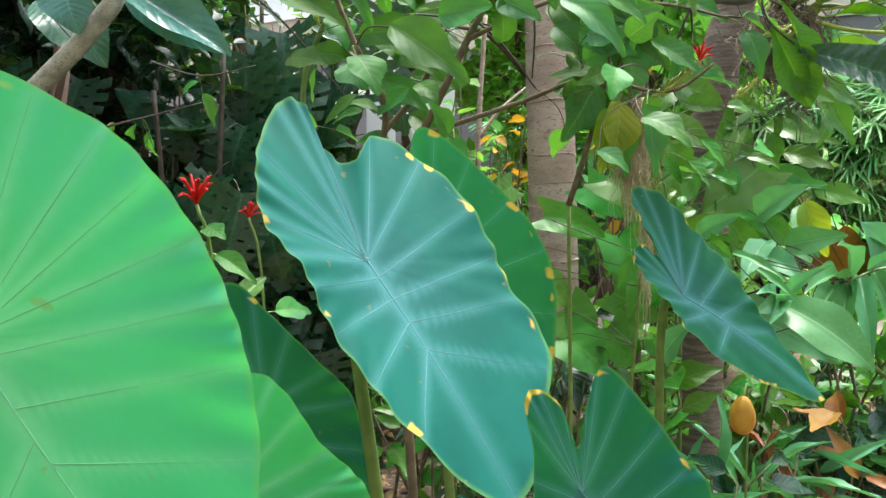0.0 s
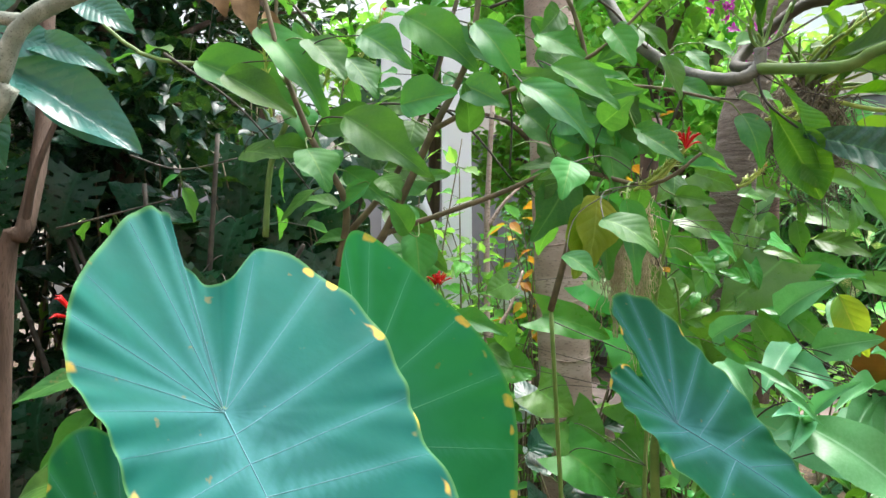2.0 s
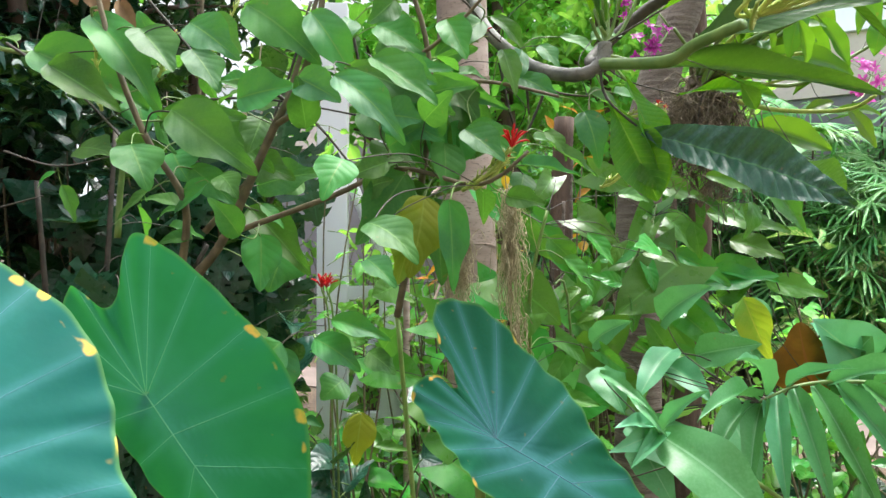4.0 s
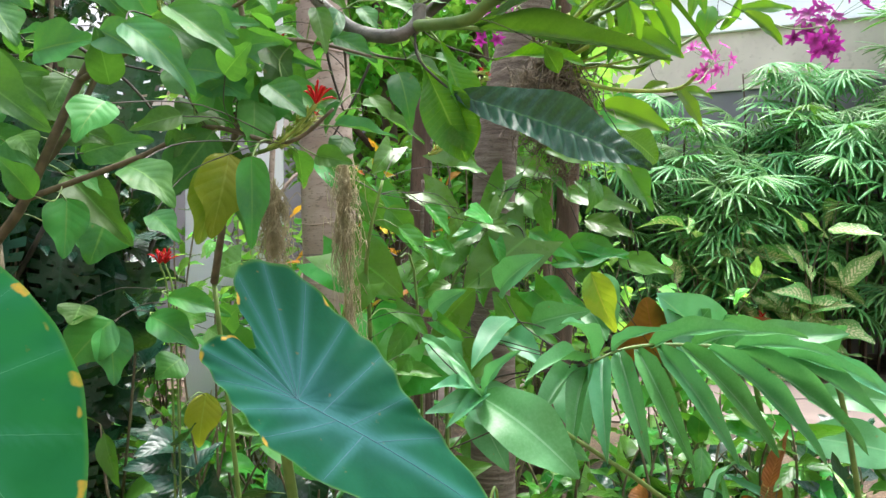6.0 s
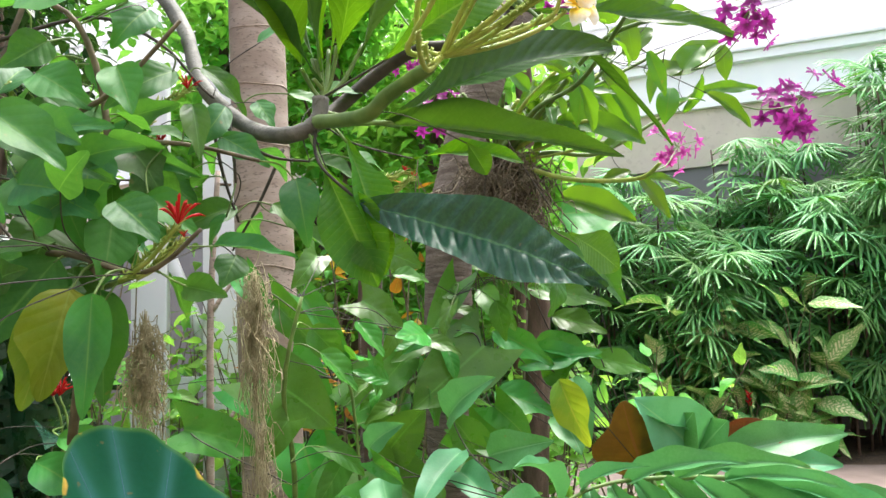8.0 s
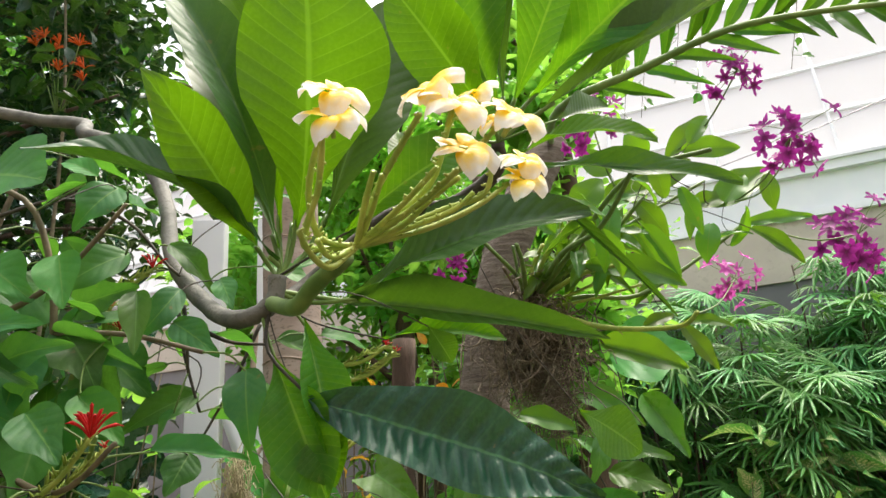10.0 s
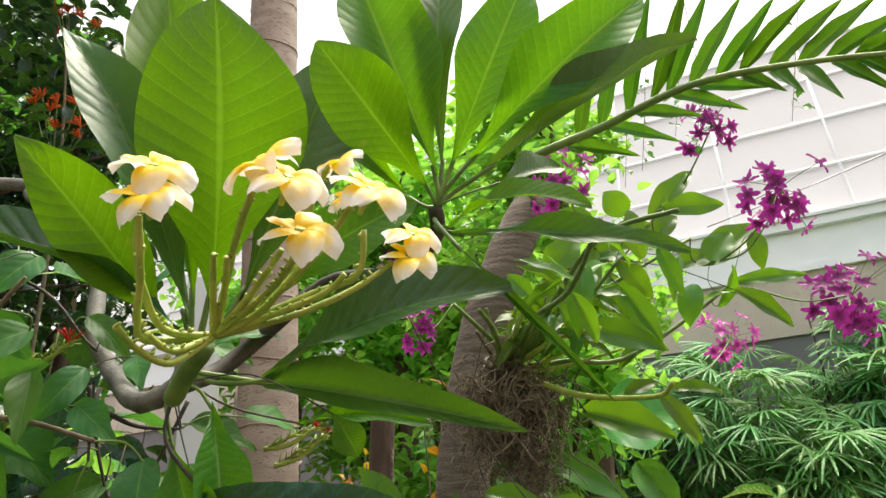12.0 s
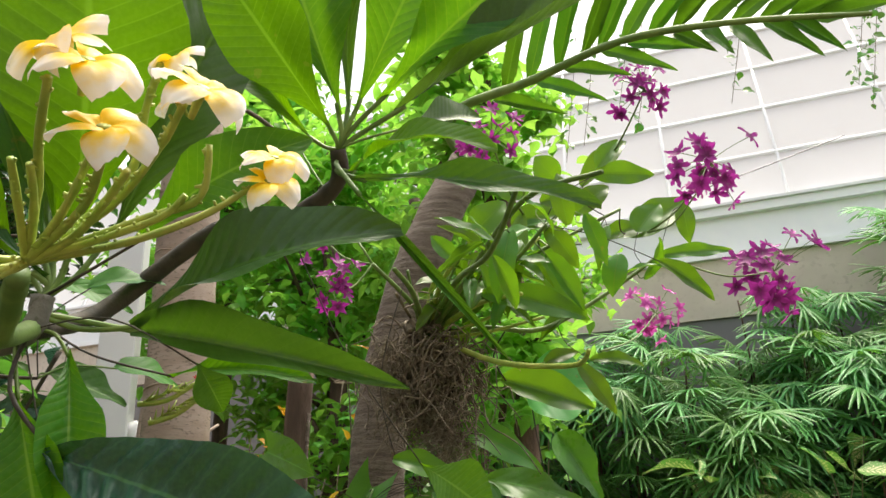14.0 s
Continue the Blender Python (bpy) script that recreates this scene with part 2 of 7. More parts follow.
    "brown_bark": rough_mat("brown_bark", (0.07, 0.045, 0.03), (0.13, 0.085, 0.06), 7, 0.85, 0.7, 0.01, (3, 3, 0.6), (0.07, 0.045, 0.03)),
    "root": rough_mat("aerial_root", (0.11, 0.09, 0.06), (0.24, 0.2, 0.14), 60, 0.85, 0.2, 0.002),
    "moss": rough_mat("hanging_moss", (0.36, 0.32, 0.19), (0.5, 0.45, 0.29), 60, 0.9, 0.1, 0.002),
    "dry_root": rough_mat("dry_root", (0.1, 0.08, 0.055), (0.22, 0.19, 0.13), 60, 0.9, 0.1, 0.002),
    "soil": rough_mat("leaf_litter_soil", (0.04, 0.028, 0.018), (0.085, 0.058, 0.035), 4, 0.95, 0.9, 0.03, c3=(0.2, 0.13, 0.07)),
    "path": rough_mat("brown_path", (0.14, 0.105, 0.09), (0.19, 0.145, 0.125), 2, 0.85, 0.2, 0.004, c3=(0.16, 0.12, 0.1)),
    "white": rough_mat("white_paint", (0.84, 0.86, 0.88), (0.88, 0.89, 0.9), 2, 0.4, 0.08, 0.003),
    "cream": rough_mat("cream_render", (0.5, 0.44, 0.37), (0.58, 0.51, 0.43), 1.2, 0.85, 0.2, 0.004, c3=(0.47, 0.41, 0.34)),
    "grey": rough_mat("grey_render", (0.19, 0.185, 0.19), (0.24, 0.23, 0.235), 1.2, 0.85, 0.2, 0.004),
    "metal": rough_mat("grey_steel_cable", (0.25, 0.25, 0.26), (0.35, 0.35, 0.36), 20, 0.4, 0.1, 0.001, metal=0.8),
    "flower": petal_mat("frangipani_petal", (0.98, 0.7, 0.03), (0.96, 0.96, 0.95), 0.42, 0.95, 0.3),
    "orchid": petal_mat("orchid_petal", (0.2, 0.012, 0.14), (0.42, 0.03, 0.33), 0.1, 0.7),
    "orchid_pale": petal_mat("pink_orchid_petal", (0.5, 0.04, 0.33), (0.68, 0.13, 0.5), 0.1, 0.7),
    "red": petal_mat("red_petal", (0.6, 0.012, 0.012), (0.85, 0.03, 0.02), 0.2, 0.8),
    "orange": petal_mat("orange_petal", (0.75, 0.16, 0.02), (0.85, 0.28, 0.03), 0.2, 0.8),
    "bud": rough_mat("yellow_green_flower_stalk", (0.26, 0.38, 0.06), (0.4, 0.47, 0.1), 40, 0.5, 0.2, 0.002),
    "pod": rough_mat("yellow_pod", (0.5, 0.25, 0.02), (0.62, 0.36, 0.04), 14, 0.5, 0.4, 0.006),
    "plaster_dark": rough_mat("dark_box", (0.02, 0.02, 0.022), (0.03, 0.03, 0.032), 8, 0.4, 0.1, 0.002),
}
pane, n_, l_, b_ = base_mat("hazy_roof_pane", 0.35)
b_.inputs["Base Color"].default_value = (0.85, 0.87, 0.88, 1)
t_ = n_.new("ShaderNodeBsdfTranslucent")
t_.inputs[0].default_value = (0.84, 0.85, 0.86, 1)
g_ = n_.new("ShaderNodeMixShader")
g_.inputs[0].default_value = 0.85
l_.new(b_.outputs[0], g_.inputs[1])
l_.new(t_.outputs[0], g_.inputs[2])
l_.new(g_.outputs[0], n_["Material Output"].inputs[0])
MAT["pane"] = pane


# ---- mesh helpers ----
def mesh_of(name, verts, faces, uvs=None, smooth=True):
    me = bpy.data.meshes.new(name)
    me.from_pydata([tuple(v) for v in verts], [], faces)
    if uvs:
        layer = me.uv_layers.new(name="UVMap")
        for loop in me.loops:
            layer.data[loop.index].uv = uvs[loop.vertex_index]
    if smooth:
        me.polygons.foreach_set("use_smooth", [True] * len(me.polygons))
    return me


def thing(name, label, category, group="", at=(0, 0, 0)):
    ob = new(name)
    ob.location = at
    ob.empty_display_size = 0.05
    tagged(ob, label, category, group)
    PLACE[ob.name] = Vector(at)
    return ob


PLACE = {}
STEMS = {}


def part(name, me, material, parent, label="", m=None):
    """One mesh under a thing, given in the world's coordinates."""
    ob = new(name, me)
    if not me.materials:
        me.materials.append(MAT[material])
    ob.parent = parent
    base = Matrix.Translation(-PLACE[parent.name]) if parent.name in PLACE else Matrix()
    ob.matrix_basis = base @ (m if m is not None else Matrix())
    if label:
        tagged(ob, label)
    return ob


def tube_data(points, radius, sides=7, rings=0.0, lumps=0.0, seed=0):
    """Vertices and faces of a bent round bar; radius is one number or (start, end)."""
    r0, r1 = radius if isinstance(radius, tuple) else (radius, radius)
    pts = [Vector(p) for p in points]
    fine = []
    for i in range(len(pts) - 1):
        a, b = pts[max(i - 1, 0)], pts[i]
        c, d = pts[i + 1], pts[min(i + 2, len(pts) - 1)]
        steps = 5 if len(pts) > 2 else 2
        for k in range(steps):
            t = k / steps
            fine.append(0.5 * ((2 * b) + (c - a) * t + (2 * a - 5 * b + 4 * c - d) * t * t + (3 * b - a - 3 * c + d) * t ** 3))
    fine.append(pts[-1])
    rng = random.Random(seed)
    verts, faces, side = [], [], None
    for i, p in enumerate(fine):
        ahead = (fine[min(i + 1, len(fine) - 1)] - fine[max(i - 1, 0)]).normalized()
        if side is None:
            side = ahead.orthogonal().normalized()
        side = (side - ahead * side.dot(ahead)).normalized()
        other = ahead.cross(side)
        k = i / (len(fine) - 1)
        r = (r0 + (r1 - r0) * k) * (1 + (rings if i % 2 else 0)) * (1 + rng.uniform(-lumps, lumps))
        for j in range(sides):
            a = 2 * math.pi * j / sides
            verts.append(p + r * (math.cos(a) * side + math.sin(a) * other))
    for i in range(len(fine) - 1):
        for j in range(sides):
            k = (j + 1) % sides
            faces.append((i * sides + j, i * sides + k, (i + 1) * sides + k, (i + 1) * sides + j))
    faces.append(tuple(range(sides - 1, -1, -1)))
    faces.append(tuple(range((len(fine) - 1) * sides, len(fine) * sides)))
    return verts, faces


def joined(pieces):
    verts, faces = [], []
    for v, f in pieces:
        k = len(verts)
        verts += v
        faces += [tuple(i + k for i in face) for face in f]
    return verts, faces


def stem(plant, points, radius, material="stem", name="stem", sides=8, rings=0.0, lumps=0.05, label=""):
    STEMS.setdefault(plant.name, []).extend(Vector(a).lerp(Vector(b), k / 6) for a, b in zip(points, points[1:]) for k in range(7))
    return part(name, mesh_of(name, *tube_data(points, radius, sides, rings, lumps)), material, plant, label)


def box_mesh(name, lo, hi, bevel=0.006):
    bm = bmesh.new()
    bmesh.ops.create_cube(bm, size=1)
    for v in bm.verts:
        for i in range(3):
            v.co[i] = (lo[i] + hi[i]) / 2 + v.co[i] * (hi[i] - lo[i])
    if bevel:
        bmesh.ops.bevel(bm, geom=bm.edges[:], offset=bevel, segments=2, affect="EDGES")
    me = bpy.data.meshes.new(name)
    bm.to_mesh(me)
    bm.free()
    return me


# ---- leaf blades: base at the origin, tip at y = 1, one unit wide ----
def ovate(v):
    return 0.5 * max(0.0, math.sin(math.pi * min(1, v ** 0.72) * 0.985 + 0.02)) ** 0.8 * (1.0 if v < 0.55 else 1 - 0.34 * math.sin(math.pi * (v - 0.55) / 0.45) ** 1.5)


def obovate(v):
    return 0.5 * max(0.02, math.sin(math.pi * v ** 1.25)) ** 0.72 * (0.25 + 0.75 * min(1, v * 2.2))


def lance(v):
    return 0.5 * max(0.0, math.sin(math.pi * (0.05 + 0.945 * v ** 0.85))) ** 0.85


def ellipse(v):
    return 0.5 * max(0.0, math.sin(math.pi * (0.02 + 0.975 * v))) ** 1.05


def strap(v):
    return 0.5 * min(1.0, (v + 0.08) * 4) * min(1.0, ((1 - v) * 1.9) ** 0.75)


def petal(v):
    return 0.5 * max(0.03, math.sin(math.pi * (0.05 + 0.9 * v ** 1.35))) ** 0.6


def heart(v):
    return 0.5 * max(0.0, math.cos(0.5 * math.pi * v ** 1.15)) ** 0.75 * (0.82 + 0.7 * v * (1 - v))


BLADES = {}
SHAPES = {"ovate": (ovate, 0.0), "obovate": (obovate, 0.0), "lance": (lance, 0.0), "strap": (strap, 0.0), "ellipse": (ellipse, 0.0), "petal": (petal, 0.0),
          "heart": (heart, 0.26), "split": (heart, 0.22)}


def blade(shape, material, bow=0.08, fold=0.12, wave=0.02, nv=14, nu=3, seed=0):
    """The shared mesh of a leaf: arched along the midrib, folded across it, its rim waved."""
    key = (shape, material, round(bow, 2), round(fold, 2), round(wave, 3), nv, nu, seed)
    if key in BLADES:
        return BLADES[key]
    width, lobe = SHAPES[shape]
    if shape == "split":
        nv, nu = 40, 5
    if material == "quilted":
        nv, nu = 84, 5
    rng = random.Random(seed * 7 + nv)
    ph, ph2, lean = rng.uniform(0, 6), rng.uniform(0, 6), rng.uniform(-0.035, 0.035)
    verts, uvs, faces = [], [], []
    cols = 2 * nu + 1
    for i in range(nv + 1):
        v = i / nv
        for j in range(cols):
            u = (j - nu) / nu
            x = u * width(v) * (1 + 0.04 * math.sin(9 * v + ph) * (u > 0) + 0.04 * math.sin(8 * v + ph2) * (u < 0))
            y = v - lobe * abs(u) ** 1.4 * (1 - v) ** 3
            z = bow * 4 * v * (1 - v) + fold * abs(x) * (1 - 0.4 * v) + wave * abs(u) ** 2 * math.sin(14 * v + ph + (2 if u > 0 else 0))
            if material == "quilted":
                z += 0.024 * math.cos(2 * math.pi * (14 * v - 0.9 * abs(u))) * min(1, 4 * abs(u)) * (1 - 0.9 * abs(u) ** 3) + 0.004 * math.sin(11 * v + 4 * u)
            verts.append((x + lean * math.sin(math.pi * v), y, z))
            uvs.append((u, v))
    for i in range(nv):
        for j in range(cols - 1):
            if shape == "split":
                u = abs((j + 0.5 - nu) / nu)
                if (u > 0.5 and (i % 6) < 2) or (0.2 < u < 0.42 and i % 6 == 3 and i < 30):
                    continue
            a = i * cols + j
            faces.append((a, a + 1, a + cols + 1, a + cols))
    me = mesh_of("blade", verts, faces, uvs)
    me.materials.append(MAT[material])
    BLADES[key] = me
    return me


def leaf_pose(b, t, n, w):
    b, t, n = Vector(b), Vector(t), Vector(n)
    y = t - b
    x = y.cross(n).normalized()
    z = x.cross(y).normalized()
    s = y.length
    m = Matrix((x * w, y, z * s)).transposed().to_4x4()
    m.translation = b
    return m


LOOKS = {"ovate": ("ovate", "shrub"), "yellow": ("ovate", "yellowing"), "plumeria": ("obovate", "plumeria"), "plumeria_top": ("obovate", "plumeria_top"), "long": ("lance", "plumeria_top"), "orange": ("ovate", "orange_leaf"), "frond": ("strap", "frond"), "dry": ("ovate", "dry"), "quilted": ("ellipse", "quilted"), "plumeria_dark": ("obovate", "plumeria_dark"), "heart": ("heart", "vine"),
         "dark": ("ovate", "dark"), "split": ("split", "dark"), "teal": ("lance", "teal"), "strap": ("strap", "palm"), "wide": ("lance", "palm"), "cane": ("ovate", "cane"),
         "orchid": ("lance", "orchid_leaf"), "rust": ("ovate", "rust"), "bright": ("ovate", "bright"), "vine": ("ovate", "vine"), "pale": ("ovate", "palm")}
COUNT = [0]


def leaf(plant, look_of, b, t, n, w, bow=None, fold=None, stalk=True, label=""):
    """A leaf blade with its stalk to the nearest stem of the plant."""
    COUNT[0] += 1
    shape, material = LOOKS[look_of]
    k = COUNT[0] % 4
    bow = (0.05, 0.09, 0.02, 0.12)[k] if bow is None else bow
    fold = (0.1, 0.2, 0.3, 0.15)[k] if fold is None else fold
    me = blade(shape, material, bow, fold, 0.018, 18, 4, k)
    ob = part("leaf", me, material, plant, label, leaf_pose(b, t, n, w))
    near = STEMS.get(plant.name)
    if stalk and near:
        b = Vector(b)
        root = min(near, key=lambda q: (q - b).length)
        if (root - b).length > 0.008:
            back = (b - Vector(t)).normalized()
            mid = b.lerp(root, 0.4) + back * min(0.04, (root - b).length * 0.2)
            ln = (Vector(t) - b).length
            r = max(0.0015, min(0.004, 0.012 * ln))
            part("leaf_stalk", mesh_of("leaf_stalk", *tube_data([b + (Vector(t) - b) * 0.05, mid, root], r * (1 if (root - b).length < 0.12 else 0.7), 5)), "stem" if (root - b).length < 0.12 else "darktwig", plant)
    return ob


def many_leaves(plant, name, me, poses, material):
    """The small rest of a crown, too many to count: leaf blades joined into one part."""
    src = np.array([v.co[:] for v in me.vertices])
    src = np.c_[src, np.ones(len(src))]
    uv = {}
    for loop in me.loops:
        uv[loop.vertex_index] = tuple(me.uv_layers[0].data[loop.index].uv)
    quads = [tuple(p.vertices) for p in me.polygons]
    verts, faces, uvs = [], [], []
    for m in poses:
        k = len(verts)
        verts += (src @ np.array(m).T)[:, :3].tolist()
        uvs += [uv[i] for i in range(len(src))]
        faces += [tuple(i + k for i in q) for q in quads]
    ob = part(name, mesh_of(name, verts, faces, uvs), material, plant)
    return tagged(ob, kind="stuff")


def spline_loop(points, steps):
    pts = [Vector(p) for p in points]
    out, k = [], len(pts)
    for i in range(k):
        a, b, c, d = pts[i - 1], pts[i], pts[(i + 1) % k], pts[(i + 2) % k]
        for s in range(steps):
            t = s / steps
            out.append(0.5 * ((2 * b) + (c - a) * t + (2 * a - 5 * b + 4 * c - d) * t * t + (3 * b - a - 3 * c + d) * t ** 3))
    return out


def elephant_ear(plant, hub, rim, tip, foot, material="taro", dome=0.05, seed=0):
    """A heart-shaped blade round its hub, with a midrib, side veins and the stalk to the soil. rim starts at the notch; tip is the index of the drip tip."""
    steps, rings = 16, 26
    hub = Vector(hub)
    loop = spline_loop(rim, steps)
    k = len(loop)
    rng = random.Random(seed)
    n = Vector()
    for i in range(k):
        n += (loop[i] - hub).cross(loop[(i + 1) % k] - hub)
    n.normalize()
    if n.y > 0:
        n = -n
    # the lobes run smoothly into one another across the notch
    off = [(p - hub).dot(n) for p in loop]
    span = steps * 2
    even = [sum(off[(i + j) % k] for j in range(-span, span + 1)) / (2 * span + 1) for i in range(k)]
    loop = [p + n * (even[i] - off[i]) for i, p in enumerate(loop)]
    size = max((p - hub).length for p in loop)
    ti = tip * steps

    def at(i, r):
        a = i % k
        p = loop[int(a)].lerp(loop[(int(a) + 1) % k], a - int(a))
        reach = min(1.0, (p - hub).length / size)
        rise = dome * size * reach * reach * (math.sin(math.pi * min(1, r * 0.95)) - 0.6 * r * r) * 0.6
        puff = 0.0004 * size * math.sin(math.pi * r) * math.cos(i * math.pi / 5)
        ripple = 0.008 * size * r ** 7 * math.sin(i * 0.628 + seed) + 0.012 * size * r ** 3 * math.sin(i * 0.155 + seed * 2)
        return hub.lerp(p, r) + n * (rise + puff + ripple)

    verts, uvs, faces = [hub + n * 0], [(0.0, 0.0)], []
    for r in range(1, rings + 1):
        for i in range(k):
            verts.append(at(i, (r / rings) ** 0.85))
            uvs.append(((r / rings) ** 0.85, i / k))
    for i in range(k):
        faces.append((0, 1 + i, 1 + (i + 1) % k))
        for r in range(rings - 1):
            a, b = 1 + r * k + i, 1 + r * k + (i + 1) % k
            faces.append((a, a + k, b + k, b))
    ob = part("leaf", mesh_of("leaf", verts, faces, uvs), material, plant)
    rays = [(p - hub).normalized() for p in loop]

    def on_blade(p):
        """The place on the blade under a straight line from vein to rim."""
        d = p - hub
        if d.length < 1e-4:
            return hub + n * 0.001
        u = d.normalized()
        i = max(range(k), key=lambda q: rays[q].dot(u))
        near = [i + q / 8 for q in range(-8, 9)]
        i = max(near, key=lambda q: (loop[int(q) % k].lerp(loop[(int(q) + 1) % k], q % 1) - hub).normalized().dot(u)) % k
        rim_at = loop[int(i)].lerp(loop[(int(i) + 1) % k], i % 1)
        return at(i, min(0.985, d.length / max(1e-4, (rim_at - hub).length))) + n * 0.0002

    ribs, lines = [], []

    def vein(a, b, thick, steps=9):
        line = [on_blade(a.lerp(b, s / steps)) for s in range(steps + 1)]
        lines.append((line, thick))
        ribs.append(tube_data(line, (thick, thick * 0.25), 5))

    drip = loop[ti]
    vein(hub, drip, 0.0009 * size / 0.4, 14)
    thick = 0.0006 * size / 0.4
    for s in range(12, k - 8, 14):
        off = (s - ti) / (k * 0.5)
        if abs(off) < 0.09:
            continue
        r0 = max(0.0, 0.56 - 0.98 * abs(off) ** 0.8)
        vein(hub.lerp(drip, r0), loop[s] * 0.97 + hub * 0.03, thick * (1.25 if r0 == 0 and (s < 24 or s > k - 24) else 1.0))
    # the paler tissue along the veins, broad at the midrib and fading to the rim
    cells = np.array([tuple(p) for p in verts])
    pale = np.zeros(len(cells))
    for line, width in lines:
        pts = np.array([tuple(p) for p in line])
        broad = max(0.0055, 0.0085 * (size / 0.4)) * (1.7 if width > thick * 1.3 else 1.0)
        for q in range(len(pts) - 1):
            d = pts[q + 1] - pts[q]
            k0 = np.clip(((cells - pts[q]) @ d) / max(1e-9, d @ d), 0, 1)
            gap = np.linalg.norm(cells - pts[q] - k0[:, None] * d, axis=1)
            pale = np.maximum(pale, np.exp(-(gap / broad) ** 2) * (1 - 0.6 * q / len(pts)))
    ob.data.attributes.new("vein", "FLOAT", "POINT").data.foreach_set("value", pale)
    PLACE[ob.name] = Vector(plant.location)
    v = part("vein", mesh_of("vein", *joined(ribs)), "taro_vein" if material == "taro" else "young_vein", ob, "pale raised leaf veins")
    v.matrix_basis = Matrix()
    foot = Vector(foot)
    part("leaf_stalk", mesh_of("leaf_stalk", *tube_data([hub - n * 0.002, hub - n * 0.05 + Vector((0, 0.02, -0.03)), hub.lerp(foot, 0.45) + Vector((0, 0.06, 0)), foot], (0.007, 0.014), 8)), "stem", plant)
    return ob


def star_flower(plant, at, toward, size, seed=0):
    """A frangipani flower: five broad overlapping petals, cupped at the throat and rolled back at the rim, on a short tube."""
    rng = random.Random(seed)
    at, axis = Vector(at), Vector(toward).normalized()
    side = axis.orthogonal().normalized()
    spin = rng.uniform(0, 6)
    flower = part("flower", mesh_of("flower", *tube_data([at - axis * size * 0.6, at - axis * size * 0.1, at + axis * size * 0.05], (size * 0.06, size * 0.13), 8)), "bud", plant, "white frangipani flower with yellow throat")
    PLACE[flower.name] = Vector(plant.location)
    nv, nu = 9, 4
    for p in range(5):
        a = spin + p * 2 * math.pi / 5 + rng.uniform(-0.12, 0.12)
        out = Matrix.Rotation(a, 3, axis) @ side
        cross = axis.cross(out)
        droop, cup, long = rng.uniform(0.0, 0.55), rng.uniform(0.55, 0.9), rng.uniform(0.85, 1.0)
        verts, faces, uvs = [], [], []
        for i in range(nv + 1):
            v = i / nv
            hw = 0.4 * max(0.05, math.sin(math.pi * (0.06 + 0.86 * v ** 1.15))) ** 0.6
            for j in range(2 * nu + 1):
                u = (j - nu) / nu
                lift = cup * v - (cup + droop) * v * v + 0.16 * u * (0.25 + v) - 0.1 * u * u * v + 0.03 * math.sin(7 * u + 5 * v + p)
                verts.append(at + size * (out * (0.04 + v * long * (1 - 0.1 * u * u)) + cross * (u * hw + 0.1 * v) + axis * lift * 0.75))
                uvs.append((u, v))
        c = 2 * nu + 1
        for i in range(nv):
            for j in range(2 * nu):
                q = i * c + j
                faces.append((q, q + 1, q + c + 1, q + c))
        leaf_ob = part("petal", mesh_of("petal", verts, faces, uvs), "flower", flower)
        leaf_ob.matrix_basis = Matrix()
    return flower


def knobbly_stalk(plant, points, radius, seed):
    """A fleshy flower stalk with the small scars of dropped flowers along it."""
    rng = random.Random(seed)
    verts, faces = tube_data(points, radius, 7, 0.05, 0.1, seed)
    pieces = [(verts, faces)]
    pts = [Vector(p) for p in points]
    for a, b in zip(pts, pts[1:]):
        steps = max(1, int((b - a).length / 0.0075))
        for k in range(steps):
            p = a.lerp(b, (k + rng.random()) / steps)
            d = Vector((rng.uniform(-1, 1), rng.uniform(-1, 0.4), rng.uniform(-0.6, 1))).normalized()
            pieces.append(tube_data([p, p + d * rng.uniform(0.004, 0.0065)], (0.0018, 0.0012), 5))
    return part("flower_stalk", mesh_of("flower_stalk", *joined(pieces)), "bud", plant)


def orchid_spray(plant, at, root, spread, count, seed, material="orchid", floret=0.02):
    """A spray of small frilled florets on a thin stalk."""
    rng = random.Random(seed)
    at, root = Vector(at), Vector(root)
    part("flower_stalk", mesh_of("flower_stalk", *tube_data([root, root.lerp(at, 0.5) + Vector((0, 0, -0.03)), at], (0.0035, 0.002), 5)), "stem", plant)
    for f in range(count):
        d = Vector((rng.uniform(-1, 1), rng.uniform(-0.7, 0.7), rng.uniform(-1, 1)))
        c = at + d * spread
        axis = (d + Vector((0, -0.9, 0.1))).normalized()
        side = axis.orthogonal().normalized()
        verts, faces, uvs = [], [], []
        for p in range(6):
            a = p * math.pi / 3 + f
            out = Matrix.Rotation(a, 3, axis) @ side
            cross = axis.cross(out)
            long = floret * (1.25 if p else 0.8) * rng.uniform(0.8, 1.2)
            k0 = len(verts)
            bend = rng.uniform(-0.5, 0.6)
            for i in range(5):
                v = i / 4
                hw = floret * 0.3 * math.sin(math.pi * (0.12 + 0.8 * v)) * (1 + 0.3 * math.sin(v * 9 + f))
                for u in (-1, 0, 1):
                    verts.append(c + out * long * v + cross * u * hw + axis * (bend * floret * v * v + 0.2 * floret * abs(u) * v))
                    uvs.append((u, v))
            for i in range(4):
                for j in range(2):
                    q = k0 + i * 3 + j
                    faces.append((q, q + 1, q + 4, q + 3))
        part("floret", mesh_of("floret", verts, faces, uvs), material, plant)
        v, fa = tube_data([c, c.lerp(at, 0.55) + Vector((0, 0, 0.004)), at], 0.0012, 4)
        part("floret_stalk", mesh_of("floret_stalk", v, fa), "stem", plant)


def red_flower(plant, at, toward, size, seed, spike=None, colour="red"):
